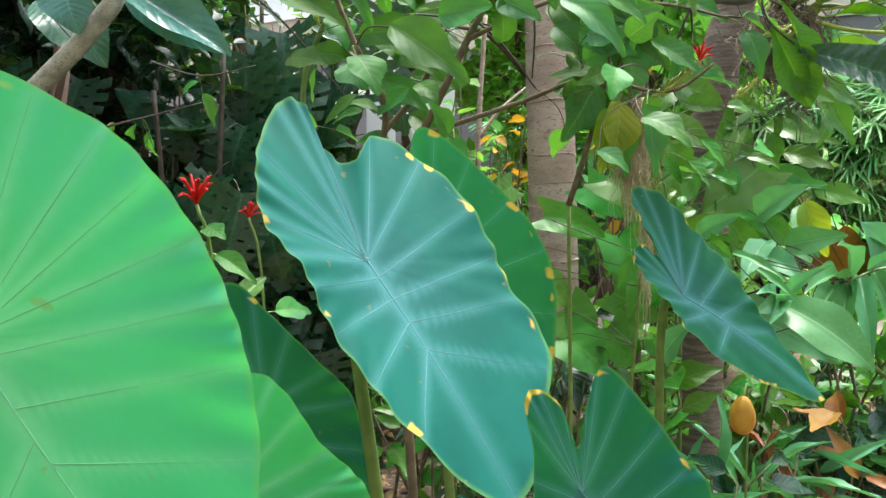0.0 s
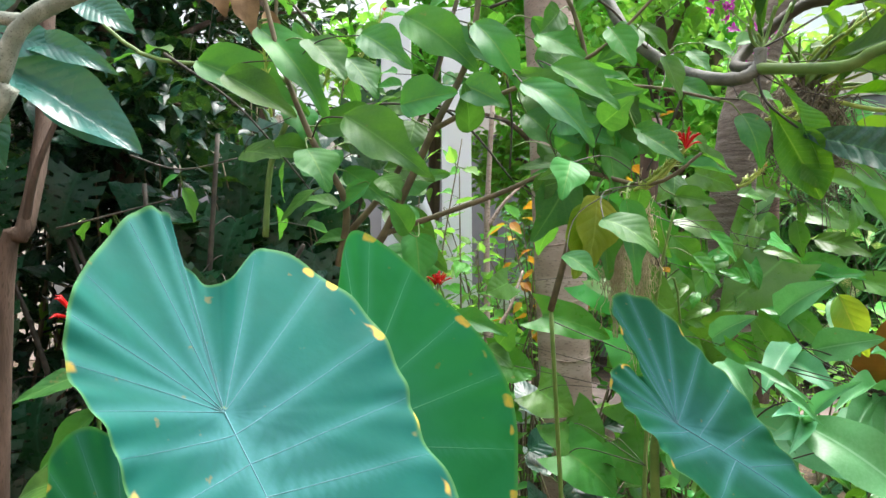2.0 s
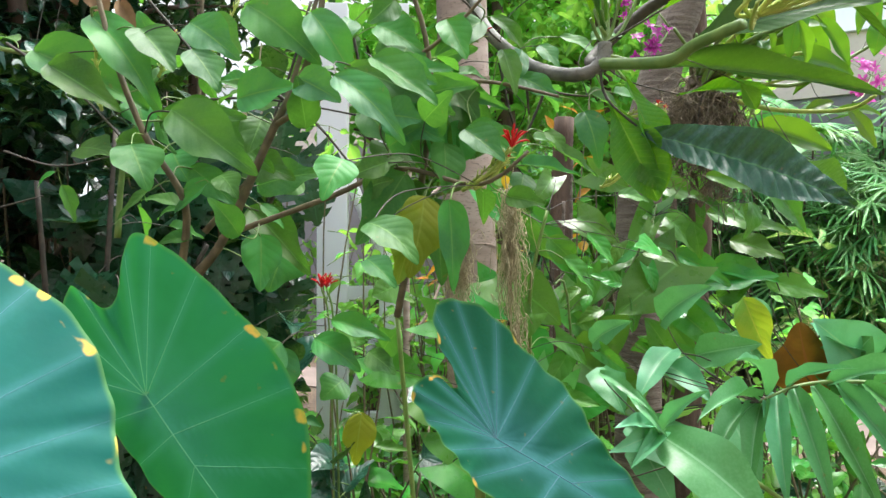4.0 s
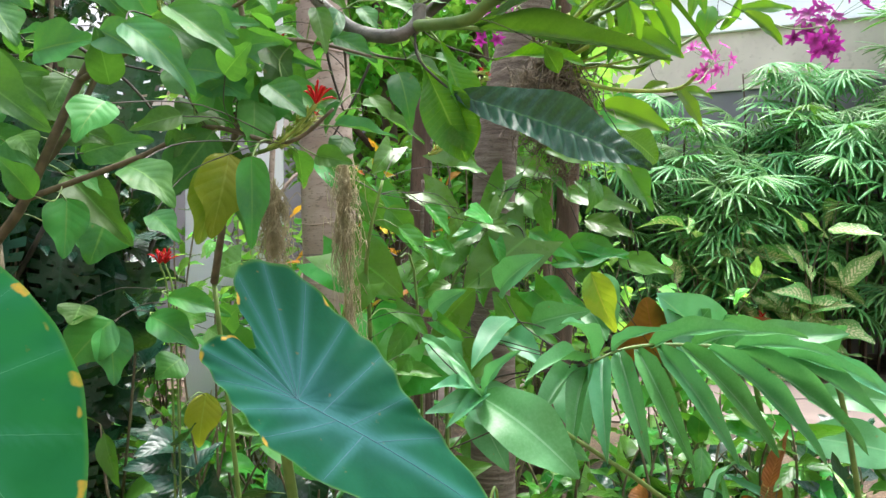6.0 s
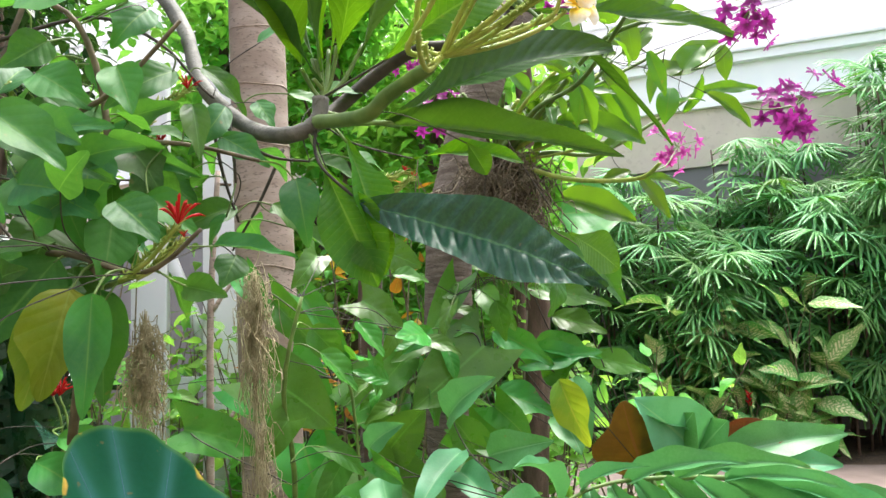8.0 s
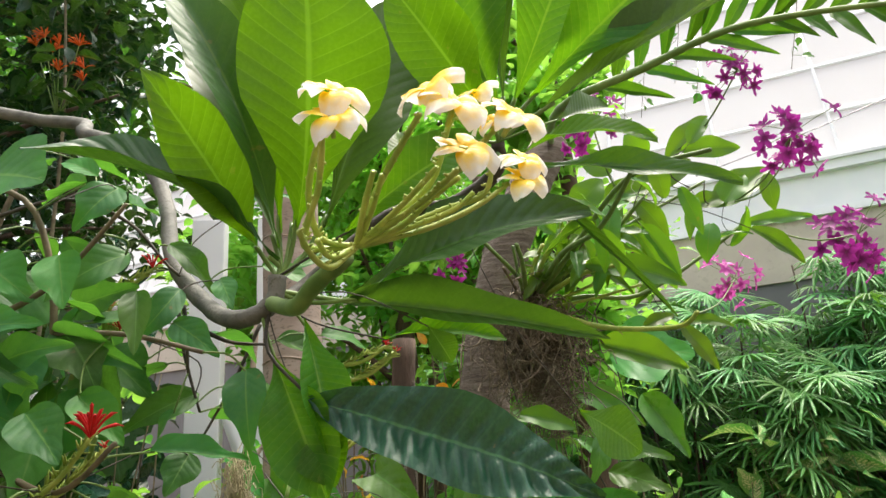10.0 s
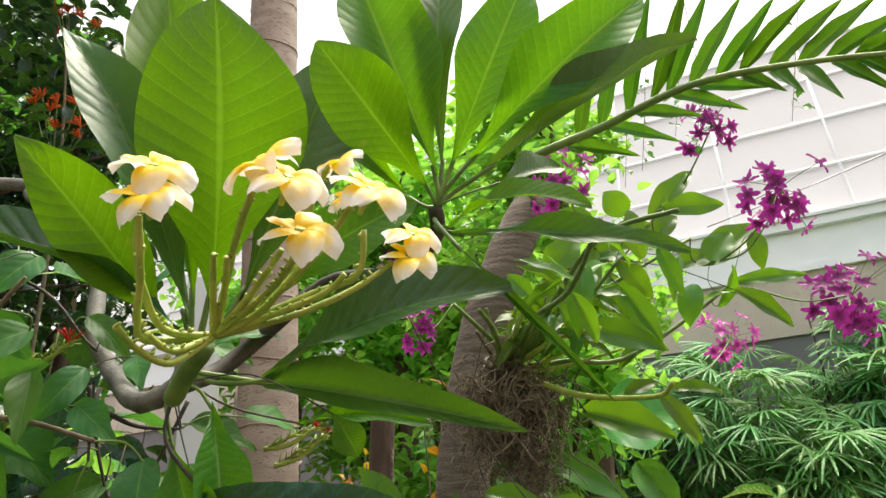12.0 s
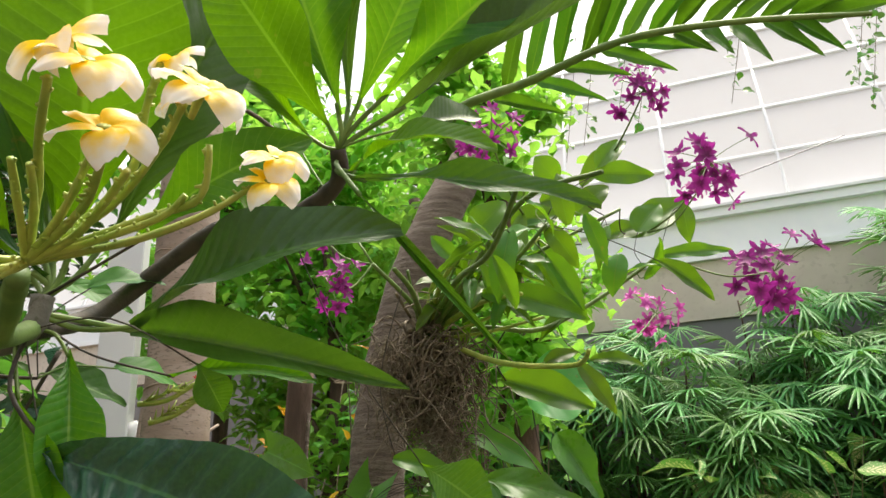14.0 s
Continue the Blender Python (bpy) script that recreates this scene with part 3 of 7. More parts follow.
    """A tuft of narrow red tubes, some with the yellow-green bract spike that it opens from."""
    rng = random.Random(seed)
    at, axis = Vector(at), Vector(toward).normalized()
    pieces = []
    for p in range(13):
        d = (axis + 0.9 * Vector((rng.uniform(-1, 1), rng.uniform(-1, 1), rng.uniform(-0.6, 1)))).normalized()
        tip = at + d * size * rng.uniform(0.6, 1.0)
        pieces.append(tube_data([at, at.lerp(tip, 0.5) + Vector((0, 0, size * 0.08)), tip], (size * 0.025, size * 0.055), 5))
        pieces.append(tube_data([tip, tip + d * size * 0.2 + Vector((0, 0, -size * 0.15))], (size * 0.045, size * 0.012), 4))
    part("flower_tuft", mesh_of("flower_tuft", *joined(pieces)), colour, plant, "tuft of narrow bright %s flowers" % colour)
    if spike:
        s = Vector(spike)
        bits = [tube_data([s, s.lerp(at, 0.5) + Vector((0, 0, -0.01)), at], (0.004, 0.003), 6)]
        for i in range(40):
            p = s.lerp(at, i / 40)
            d = Vector((rng.uniform(-1, 1), rng.uniform(-1, 1), rng.uniform(-1, 1))).normalized() + (at - s).normalized()
            bits.append(tube_data([p, p + d * 0.012], (0.0022, 0.0008), 4))
        part("bract_spike", mesh_of("bract_spike", *joined(bits)), "bud", plant, "yellow-green bract spike")


def hanging_moss(name, top, long, wide, strands, seed, label, material="moss"):
    """A beard of thin curling strands hung from a point."""
    ob = thing(name, label, "moss", "", top)
    rng = random.Random(seed)
    top = Vector(top)
    for bunch in range(3):
        pieces = []
        for s in range(strands // 3):
            a, r = rng.uniform(0, 6.28), wide * rng.random() ** 0.6
            k = rng.uniform(0.1, 1)
            x, y = math.cos(a) * r, math.sin(a) * r
            z0 = -long * rng.uniform(0, 0.75)
            p = top + Vector((x * 0.5, y * 0.5, z0 * 0.6))
            pts = [p]
            for i in range(7):
                p = p + Vector((rng.uniform(-1, 1) * wide * 0.6 + x * 0.12, rng.uniform(-1, 1) * wide * 0.6 + y * 0.12, -long * k * rng.uniform(-0.1, 0.2)))
                pts.append(p)
            pieces.append(tube_data(pts, 0.0009, 3))
        tagged(part("moss_tangle", mesh_of("moss_tangle", *joined(pieces)), material, ob), kind="stuff")
    core = [tube_data([top + Vector((rng.uniform(-1, 1) * wide * 0.3, 0, 0.01)), top + Vector((rng.uniform(-1, 1) * wide * 0.3, 0, -long * 0.5)), top + Vector((rng.uniform(-1, 1) * wide * 0.3, rng.uniform(-1, 1) * wide * 0.3, -long))], 0.001, 4) for q in range(5)]
    tagged(part("moss_tangle", mesh_of("moss_tangle", *joined(core)), material, ob), kind="stuff")
    return ob


FANS = []


def fan_mesh(seed):
    """One fan-palm leaf: narrow folded fingers round the end of the stalk."""
    rng = random.Random(seed)
    verts, faces, uvs = [], [], []
    fingers = rng.randint(15, 20)
    for f in range(fingers):
        a = (f / (fingers - 1) - 0.5) * 4.4 + rng.uniform(-0.06, 0.06)
        long = (1 - 0.28 * abs(f / (fingers - 1) - 0.5) * 2) * rng.uniform(0.88, 1.05)
        d, c = Vector((math.sin(a), math.cos(a), 0)), Vector((math.cos(a), -math.sin(a), 0))
        droop = rng.uniform(0.15, 0.6)
        k0 = len(verts)
        for i in range(6):
            v = i / 5
            hw = 0.029 * min(1, v * 3 + 0.25) * (1 if v < 0.85 else 0.4)
            for u in (-1, 0, 1):
                verts.append(d * long * v + c * u * hw + Vector((0, 0, -droop * v * v + 0.02 * (u == 0))))
                uvs.append((u * 0.5, v))
        for i in range(5):
            for j in range(2):
                q = k0 + i * 3 + j
                faces.append((q, q + 1, q + 4, q + 3))
    me = mesh_of("fan_leaf", verts, faces, uvs)
    me.materials.append(MAT["fan"])
    return me


def fan_palm(at, height, canes, fans, size, seed, label, group):
    """A clump of thin canes, each with stalked fan leaves."""
    if not FANS:
        FANS.extend(fan_mesh(s) for s in range(6))
    rng = random.Random(seed)
    ob = thing("fan_palm", label, "palm", group, at)
    at = Vector(at)
    tops, stalks = [], []
    for c in range(canes):
        p = at + Vector((rng.uniform(-0.4, 0.4), rng.uniform(-0.4, 0.4), 0))
        q = p + Vector((rng.uniform(-0.2, 0.2), rng.uniform(-0.2, 0.1), height * rng.uniform(0.78, 1)))
        stem(ob, [p, p.lerp(q, 0.5), q], (0.02, 0.014), "brown_bark", "cane", 6)
        tops.append((p, q))
    for f in range(fans):
        p, q = tops[f % canes]
        s = p.lerp(q, 0.98 if f < 3 * canes else rng.uniform(0.2, 1))
        a = rng.uniform(-math.pi * 0.95, math.pi * 0.05)
        out = Vector((math.cos(a), math.sin(a) * 0.9 - 0.25, rng.uniform(-0.1, 0.75))).normalized()
        e = s + out * rng.uniform(0.25, 0.55)
        n = Vector((out.x * 0.25, -0.75, 0.75 + rng.uniform(-0.3, 0.3)))
        w = size * rng.uniform(0.75, 1.15)
        ahead = (out + Vector((0, -0.1, -0.35))).normalized() * w
        part("fan_leaf", FANS[rng.randrange(6)], "fan", ob, "", leaf_pose(e, e + ahead, n, w))
        stalks.append(tube_data([s, s.lerp(e, 0.5) + Vector((0, 0, 0.05)), e], 0.006, 4))
    tagged(part("leaf_stalk", mesh_of("leaf_stalk", *joined(stalks)), "stem", ob), kind="stuff")
    return ob


def bush(name, label, category, at, reach, count, look_of, size, seed, group="", aspect=0.5, up=0.5, trunk=0.012, stems=6, clear=0.0, single=22):
    """A shrub: stems from the soil that fork through its volume, and leaves along them."""
    rng = random.Random(seed)
    ob = thing(name, label, category, group, at)
    at = Vector(at)
    rx, ry, rz = reach
    for s in range(stems):
        q = at + Vector((rng.uniform(-rx, rx), rng.uniform(-ry, ry), rz * rng.uniform(0.65, 1.0)))
        m = at.lerp(q, 0.5) + Vector((rng.uniform(-0.1, 0.1), rng.uniform(-0.1, 0.1), 0.1 * rz))
        p0 = at + Vector((rng.uniform(-0.1, 0.1), rng.uniform(-0.1, 0.1), -0.02))
        stem(ob, [p0, m, q], (trunk, trunk * 0.35), "twig", "stem", 6)
    spots = [p for p in STEMS[ob.name] if p.z - at.z > clear * rz]
    shape, material = LOOKS[look_of]
    blades = [blade(shape, material, b, f, 0.02, 8, 2, s) for s, (b, f) in enumerate(((0.06, 0.15), (0.12, 0.25), (0.02, 0.1), (-0.05, 0.3)))]
    twigs, rest = [], [[], [], [], []]
    for i in range(count):
        s = rng.choice(spots)
        d = Vector((rng.uniform(-1, 1), rng.uniform(-1, 1), rng.uniform(-0.5, 0.9))).normalized()
        b = s + d * rng.uniform(0.03, 0.22) * max(rx, 0.3)
        ln = size * rng.uniform(0.6, 1.25)
        t = b + (d + Vector((0, 0, rng.uniform(-0.9, 0.2)))).normalized() * ln
        n = Vector((rng.uniform(-0.6, 0.6), rng.uniform(-0.8, 0.3), up + rng.uniform(-0.2, 0.6)))
        m = leaf_pose(b, t, n, ln * aspect * rng.uniform(0.8, 1.2))
        if i < single:
            part("leaf", blades[i % 4], material, ob, "", m)
        else:
            rest[i % 4].append(m)
        twigs.append(tube_data([s, b + (t - b) * 0.06], 0.002, 3))
    tagged(part("twig", mesh_of("twig", *joined(twigs)), "stem", ob), kind="stuff")
    for me, poses in zip(blades, rest):
        if poses:
            many_leaves(ob, "foliage", me, poses, material)
    return ob


# ---- the setting ----
H_GREY, H_CREAM, H_FASCIA = 4.62, 5.66, 6.40
tagged(part_ := new("ground", box_mesh("ground", (-60, -60, -0.4), (60, 60, 0.0), 0)), "dark brown garden soil with leaf litter", "ground", kind="structure")
part_.data.materials.append(MAT["soil"])


def slab(name, corners, z0, z1, material, label, category):
    bm = bmesh.new()
    low = [bm.verts.new((x, y, z0)) for x, y in corners]
    top = [bm.verts.new((x, y, z1)) for x, y in corners]
    k = len(corners)
    bm.faces.new(low[::-1])
    bm.faces.new(top)
    for i in range(k):
        bm.faces.new((low[i], low[(i + 1) % k], top[(i + 1) % k], top[i]))
    bmesh.ops.recalc_face_normals(bm, faces=bm.faces[:])
    me = bpy.data.meshes.new(name)
    bm.to_mesh(me)
    bm.free()
    me.materials.append(MAT[material])
    return tagged(new(name, me), label, category, kind="structure")


WALL_AT, WALL_WAY = Vector((5.0, 13.0, 0)), Vector((0.88, -0.475, 0)).normalized()
WALL_OUT = Vector((-WALL_WAY.y, WALL_WAY.x, 0)) * -1


def along(s, out, z):
    p = WALL_AT + WALL_WAY * s + WALL_OUT * out
    return (p.x, p.y, z)


def wall_band(name, s0, s1, back, front, z0, z1, material, label, category, kind="structure"):
    cs = [along(s0, back, 0)[:2], along(s1, back, 0)[:2], along(s1, front, 0)[:2], along(s0, front, 0)[:2]]
    return slab(name, cs, z0, z1, material, label, category)


slab("path", [along(-14, 3.6, 0)[:2], along(16, 3.6, 0)[:2], along(16, 6.6, 0)[:2], along(1, 6.6, 0)[:2], along(-3, 5.4, 0)[:2], along(-14, 5.4, 0)[:2]], -0.1, 0.02, "path", "reddish brown concrete garden path", "path")
wall_band("wall_north", -16, 20, -0.3, 0.0, 0.0, H_GREY, "grey", "grey rendered lower garden wall", "wall")
wall_band("wall_band", -16, 20, -0.3, 0.06, H_GREY, H_CREAM, "cream", "cream rendered upper wall band", "wall")
wall_band("cornice", -16, 20, -0.3, 0.16, H_CREAM, H_CREAM + 0.12, "white", "white painted cornice moulding", "trim")
wall_band("fascia", -16, 20, -0.3, 0.1, H_CREAM + 0.12, H_FASCIA, "white", "white painted fascia board", "trim")
wall_band("gutter", -16, 20, -0.3, 0.24, H_FASCIA, H_FASCIA + 0.16, "white", "white painted gutter", "trim")
wall_band("gutter_lip", -16, 20, -0.3, 0.3, H_FASCIA + 0.16, H_FASCIA + 0.21, "white", "white painted gutter lip", "trim")
ROOF0 = H_FASCIA + 0.21
roof = tagged(new("glass_roof"), "hazy white glasshouse roof panes in white bars", "roof", kind="structure")
for i in range(-8, 10):
    for j in range(4):
        a, b = i * 2.0, i * 2.0 + 1.94
        z0, z1 = ROOF0 + j * 1.2, ROOF0 + j * 1.2 + 1.14
        o0, o1 = -0.1 - 0.5 * j, -0.1 - 0.5 * j - 0.475
        me = mesh_of("pane", [along(a, o0, z0), along(b, o0, z0), along(b, o1, z1), along(a, o1, z1), along(a, o0 - 0.01, z0), along(b, o0 - 0.01, z0), along(b, o1 - 0.01, z1), along(a, o1 - 0.01, z1)],
                     [(0, 1, 2, 3), (7, 6, 5, 4), (0, 4, 5, 1), (3, 2, 6, 7)], None, False)
        ob = part("pane", me, "pane", roof)
        ob.visible_shadow = False
for i in range(-8, 11):
    part("roof_bar", mesh_of("roof_bar", *tube_data([along(i * 2.0 - 0.03, -0.08, ROOF0), along(i * 2.0 - 0.03, -2.1, ROOF0 + 4.8)], 0.035, 6)), "white", roof)
for j in range(5):
    part("roof_rail", mesh_of("roof_rail", *tube_data([along(-16, -0.08 - 0.5 * j, ROOF0 - 0.03 + 1.2 * j), along(20, -0.08 - 0.5 * j, ROOF0 - 0.03 + 1.2 * j)], 0.045, 6)), "white", roof)
# plain unseen walls, added to close the garden behind and beside the walk and block low skylight
slab("wall_west", [(-9.2, -4), (-9, -4), (-9, 16), (-9.2, 16)], 0, H_FASCIA, "cream", "plain cream wall, added out of view to cut low skylight", "wall")
slab("wall_south", [(-9, -4.2), (20, -4.2), (20, -4), (-9, -4)], 0, H_FASCIA, "cream", "plain cream wall, added out of view to cut low skylight", "wall")
slab("wall_east", [(19.8, -4), (20, -4), (20, 5), (19.8, 5)], 0, H_FASCIA, "cream", "plain cream wall, added out of view to cut low skylight", "wall")


# ---- elephant ear plants in front ----
plant = thing("elephant_ear", "large bright green heart-shaped leaf of a young elephant ear", "plant", "elephant ears", (-0.950, 0.100, 0.000))
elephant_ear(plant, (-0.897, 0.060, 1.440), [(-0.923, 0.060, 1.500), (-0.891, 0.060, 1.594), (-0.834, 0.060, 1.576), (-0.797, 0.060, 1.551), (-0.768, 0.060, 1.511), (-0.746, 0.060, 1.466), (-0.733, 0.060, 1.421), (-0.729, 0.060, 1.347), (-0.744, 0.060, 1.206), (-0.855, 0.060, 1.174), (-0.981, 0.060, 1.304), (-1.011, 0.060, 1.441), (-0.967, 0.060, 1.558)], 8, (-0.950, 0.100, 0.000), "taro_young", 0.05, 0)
plant = thing("elephant_ear", "large blue-green elephant ear leaf with yellow-spotted rim", "plant", "elephant ears", (-0.620, 0.950, 0.000))
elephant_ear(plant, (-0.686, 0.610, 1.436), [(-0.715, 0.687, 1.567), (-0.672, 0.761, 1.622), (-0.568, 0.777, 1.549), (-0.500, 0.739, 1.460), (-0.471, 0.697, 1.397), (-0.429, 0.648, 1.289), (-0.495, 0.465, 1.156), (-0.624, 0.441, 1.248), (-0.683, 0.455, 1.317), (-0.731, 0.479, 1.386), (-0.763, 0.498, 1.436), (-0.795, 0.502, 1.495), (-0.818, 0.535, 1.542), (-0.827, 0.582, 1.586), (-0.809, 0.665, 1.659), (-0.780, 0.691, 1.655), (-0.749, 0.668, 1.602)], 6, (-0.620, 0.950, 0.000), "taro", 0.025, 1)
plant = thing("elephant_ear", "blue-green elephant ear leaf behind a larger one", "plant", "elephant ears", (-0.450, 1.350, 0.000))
elephant_ear(plant, (-0.579, 1.060, 1.405), [(-0.638, 1.060, 1.544), (-0.609, 1.060, 1.654), (-0.547, 1.060, 1.634), (-0.454, 1.060, 1.550), (-0.364, 1.060, 1.447), (-0.325, 1.060, 1.310), (-0.357, 1.060, 1.100), (-0.533, 1.060, 1.229), (-0.604, 1.060, 1.314), (-0.659, 1.060, 1.394), (-0.709, 1.060, 1.483), (-0.701, 1.060, 1.576)], 6, (-0.450, 1.350, 0.000), "taro_lit", 0.05, 2)
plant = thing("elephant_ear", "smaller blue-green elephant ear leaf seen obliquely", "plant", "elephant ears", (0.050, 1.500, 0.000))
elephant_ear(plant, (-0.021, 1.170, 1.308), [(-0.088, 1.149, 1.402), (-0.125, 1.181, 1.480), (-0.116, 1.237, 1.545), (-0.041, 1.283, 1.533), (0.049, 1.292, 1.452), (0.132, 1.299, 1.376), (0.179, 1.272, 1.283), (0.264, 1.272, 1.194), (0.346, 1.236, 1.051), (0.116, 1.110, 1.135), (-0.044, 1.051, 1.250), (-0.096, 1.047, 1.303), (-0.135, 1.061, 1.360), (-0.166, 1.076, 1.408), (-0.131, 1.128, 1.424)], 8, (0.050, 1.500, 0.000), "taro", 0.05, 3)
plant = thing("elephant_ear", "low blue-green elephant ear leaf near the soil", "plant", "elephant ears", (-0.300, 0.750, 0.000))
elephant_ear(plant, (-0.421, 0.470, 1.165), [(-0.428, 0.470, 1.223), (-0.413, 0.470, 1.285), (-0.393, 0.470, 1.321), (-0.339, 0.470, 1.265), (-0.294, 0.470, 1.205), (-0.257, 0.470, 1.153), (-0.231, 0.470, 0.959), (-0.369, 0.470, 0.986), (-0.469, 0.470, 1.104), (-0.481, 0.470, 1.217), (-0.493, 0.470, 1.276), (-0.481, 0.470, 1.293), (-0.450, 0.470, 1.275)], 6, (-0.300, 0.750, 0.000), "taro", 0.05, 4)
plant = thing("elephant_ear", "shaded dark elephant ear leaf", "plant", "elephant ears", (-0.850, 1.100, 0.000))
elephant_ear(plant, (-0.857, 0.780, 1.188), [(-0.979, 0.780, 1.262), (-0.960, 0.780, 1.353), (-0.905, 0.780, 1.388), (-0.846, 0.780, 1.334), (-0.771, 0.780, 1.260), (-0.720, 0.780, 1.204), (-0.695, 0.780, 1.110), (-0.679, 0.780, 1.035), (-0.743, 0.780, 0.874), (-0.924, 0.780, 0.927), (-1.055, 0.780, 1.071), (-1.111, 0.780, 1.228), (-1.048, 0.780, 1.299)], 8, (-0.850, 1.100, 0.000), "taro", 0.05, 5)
plant = thing("elephant_ear", "light green low elephant ear leaf with yellow rim", "plant", "elephant ears", (-0.750, 0.600, 0.000))
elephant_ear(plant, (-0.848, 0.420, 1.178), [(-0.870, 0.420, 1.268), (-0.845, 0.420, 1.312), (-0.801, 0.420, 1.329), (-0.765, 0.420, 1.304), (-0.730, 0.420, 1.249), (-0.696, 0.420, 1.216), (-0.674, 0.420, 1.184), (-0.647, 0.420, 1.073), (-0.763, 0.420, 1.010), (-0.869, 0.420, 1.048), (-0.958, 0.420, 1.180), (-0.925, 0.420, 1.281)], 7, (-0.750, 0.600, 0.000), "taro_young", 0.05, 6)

# ---- trunks ----
trunk_a = thing("palm_trunk", "smooth pinkish grey palm trunk standing in the bed", "palm", "", (0.072, 2.800, 0.000))
stem(trunk_a, [(0.108, 2.902, -0.050), (0.069, 2.985, 1.531), (0.031, 3.064, 3.065), (-0.006, 3.144, 4.600)], (0.115, 0.104), "palm_bark", "trunk", 16, 0.02, 0.02)
for k in range(16):
    c = Vector((0.108, 2.902, -0.050)).lerp(Vector((-0.006, 3.144, 4.600)), 0.12 + k * 0.052)
    r = 0.116 - 0.01 * (0.12 + k * 0.052)
    ring = [c + Vector((math.cos(a) * r, math.sin(a) * r, 0.006 * math.sin(3 * a + k))) for a in [j * math.pi / 12 for j in range(25)]]
    part("leaf_scar", mesh_of("leaf_scar", *tube_data(ring, 0.0028, 4)), "palm_bark", trunk_a)
trunk_b = thing("palm_trunk", "leaning brown ringed palm trunk overgrown with roots", "palm", "", (0.684, 2.500, 0.000))
stem(trunk_b, [(0.677, 2.720, -0.050), (0.694, 2.720, 0.914), (0.711, 2.720, 1.879), (0.790, 2.720, 2.340), (0.910, 2.720, 2.680), (1.061, 2.760, 2.962)], (0.092, 0.07), "ring_bark", "trunk", 16, 0.05, 0.03)
trunk_c = thing("thin_trunk", "thin brown split tree trunk in the bed", "tree", "", (0.431, 2.970, 0.000))
stem(trunk_c, [(0.445, 2.970, -0.05), (0.445, 2.970, 1.609), (0.470, 2.970, 2.260)], (0.052, 0.042), "brown_bark", "trunk", 10, 0.0, 0.08)
for k in range(3):
    dx, dy = 0.046 * math.cos(3.6 + 1.1 * k), 0.046 * math.sin(3.6 + 1.1 * k)
    stem(trunk_c, [(0.445 + dx, 2.970 + dy, 0.02), (0.445 + dx * 1.02, 2.970 + dy, 1.1 + 0.3 * k), (0.455 + dx, 2.970 + dy, 1.7 + 0.2 * k)], (0.012, 0.007), "ring_bark", "bark_strip", 6, 0.0, 0.2)
trunk_d = thing("thin_trunk", "reddish brown bare stem in deep shade", "tree", "", (-1.919, 2.300, 0.000))
stem(trunk_d, [(-1.931, 2.300, -0.05), (-1.931, 2.300, 1.562), (-1.865, 2.300, 1.755), (-1.863, 2.400, 2.126), (-1.910, 2.500, 2.696)], (0.034, 0.026), "brown_bark", "trunk", 10, 0.0, 0.05)
stem(trunk_d, [(-1.865, 2.300, 1.755), (-1.80, 2.250, 1.95), (-1.70, 2.250, 2.2)], (0.016, 0.008), "brown_bark", "branch", 8, 0.0, 0.05)
trunk_e = thing("sapling", "thin pinkish brown forked sapling", "tree", "", (-0.221, 3.600, 0.000))
stem(trunk_e, [(-0.215, 3.6, -0.05), (-0.215, 3.600, 1.261), (-0.210, 3.600, 1.904), (-0.176, 3.600, 2.497)], (0.02, 0.012), "palm_bark", "trunk", 8)
stem(trunk_e, [(-0.206, 3.600, 1.261), (-0.103, 3.600, 1.406), (-0.017, 3.700, 1.611)], (0.012, 0.006), "palm_bark", "branch", 6)
stem(trunk_e, [(-0.202, 3.600, 1.846), (-0.098, 3.600, 1.992), (0.094, 3.700, 2.154)], (0.012, 0.006), "palm_bark", "branch", 6)

# ---- frangipani tree ----
frangipani = thing("frangipani_tree", "frangipani tree with grey curving branch and white-yellow flowers", "tree", "", (-2.700, 2.500, 0.000))
stem(frangipani, [(-2.7, 2.5, -0.05), (-2.6, 2.45, 1.4), (-1.500, 2.050, 2.750), (-0.466, 2.000, 2.682), (-0.293, 1.850, 2.565), (-0.141, 1.750, 2.467), (-0.046, 1.650, 2.313), (0.003, 1.550, 2.155), (0.090, 1.450, 2.042), (0.162, 1.340, 1.992), (0.211, 1.330, 2.012), (0.219, 1.330, 2.053)], (0.016, 0.0135), "grey_bark", "branch", 10, 0.05, 0.06, "grey ringed curving branch")
stem(frangipani, [(0.211, 1.330, 2.012), (0.238, 1.500, 2.078), (0.393, 1.500, 2.208), (0.503, 1.450, 2.209), (0.578, 1.400, 2.246), (0.580, 1.360, 2.285)], (0.014, 0.012), "darktwig", "branch", 10, 0.05, 0.06)
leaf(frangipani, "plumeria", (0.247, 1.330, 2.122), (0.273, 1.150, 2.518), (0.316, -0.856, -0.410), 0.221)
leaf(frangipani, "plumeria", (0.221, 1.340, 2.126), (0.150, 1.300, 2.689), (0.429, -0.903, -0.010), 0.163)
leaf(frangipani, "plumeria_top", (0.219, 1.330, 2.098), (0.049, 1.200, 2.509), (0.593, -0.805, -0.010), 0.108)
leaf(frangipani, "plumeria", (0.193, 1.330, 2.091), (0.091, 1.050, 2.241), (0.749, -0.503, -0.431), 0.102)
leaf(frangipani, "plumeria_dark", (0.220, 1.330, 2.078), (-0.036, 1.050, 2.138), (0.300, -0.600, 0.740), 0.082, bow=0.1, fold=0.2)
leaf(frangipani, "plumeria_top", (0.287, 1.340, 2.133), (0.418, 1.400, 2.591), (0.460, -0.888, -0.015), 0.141)
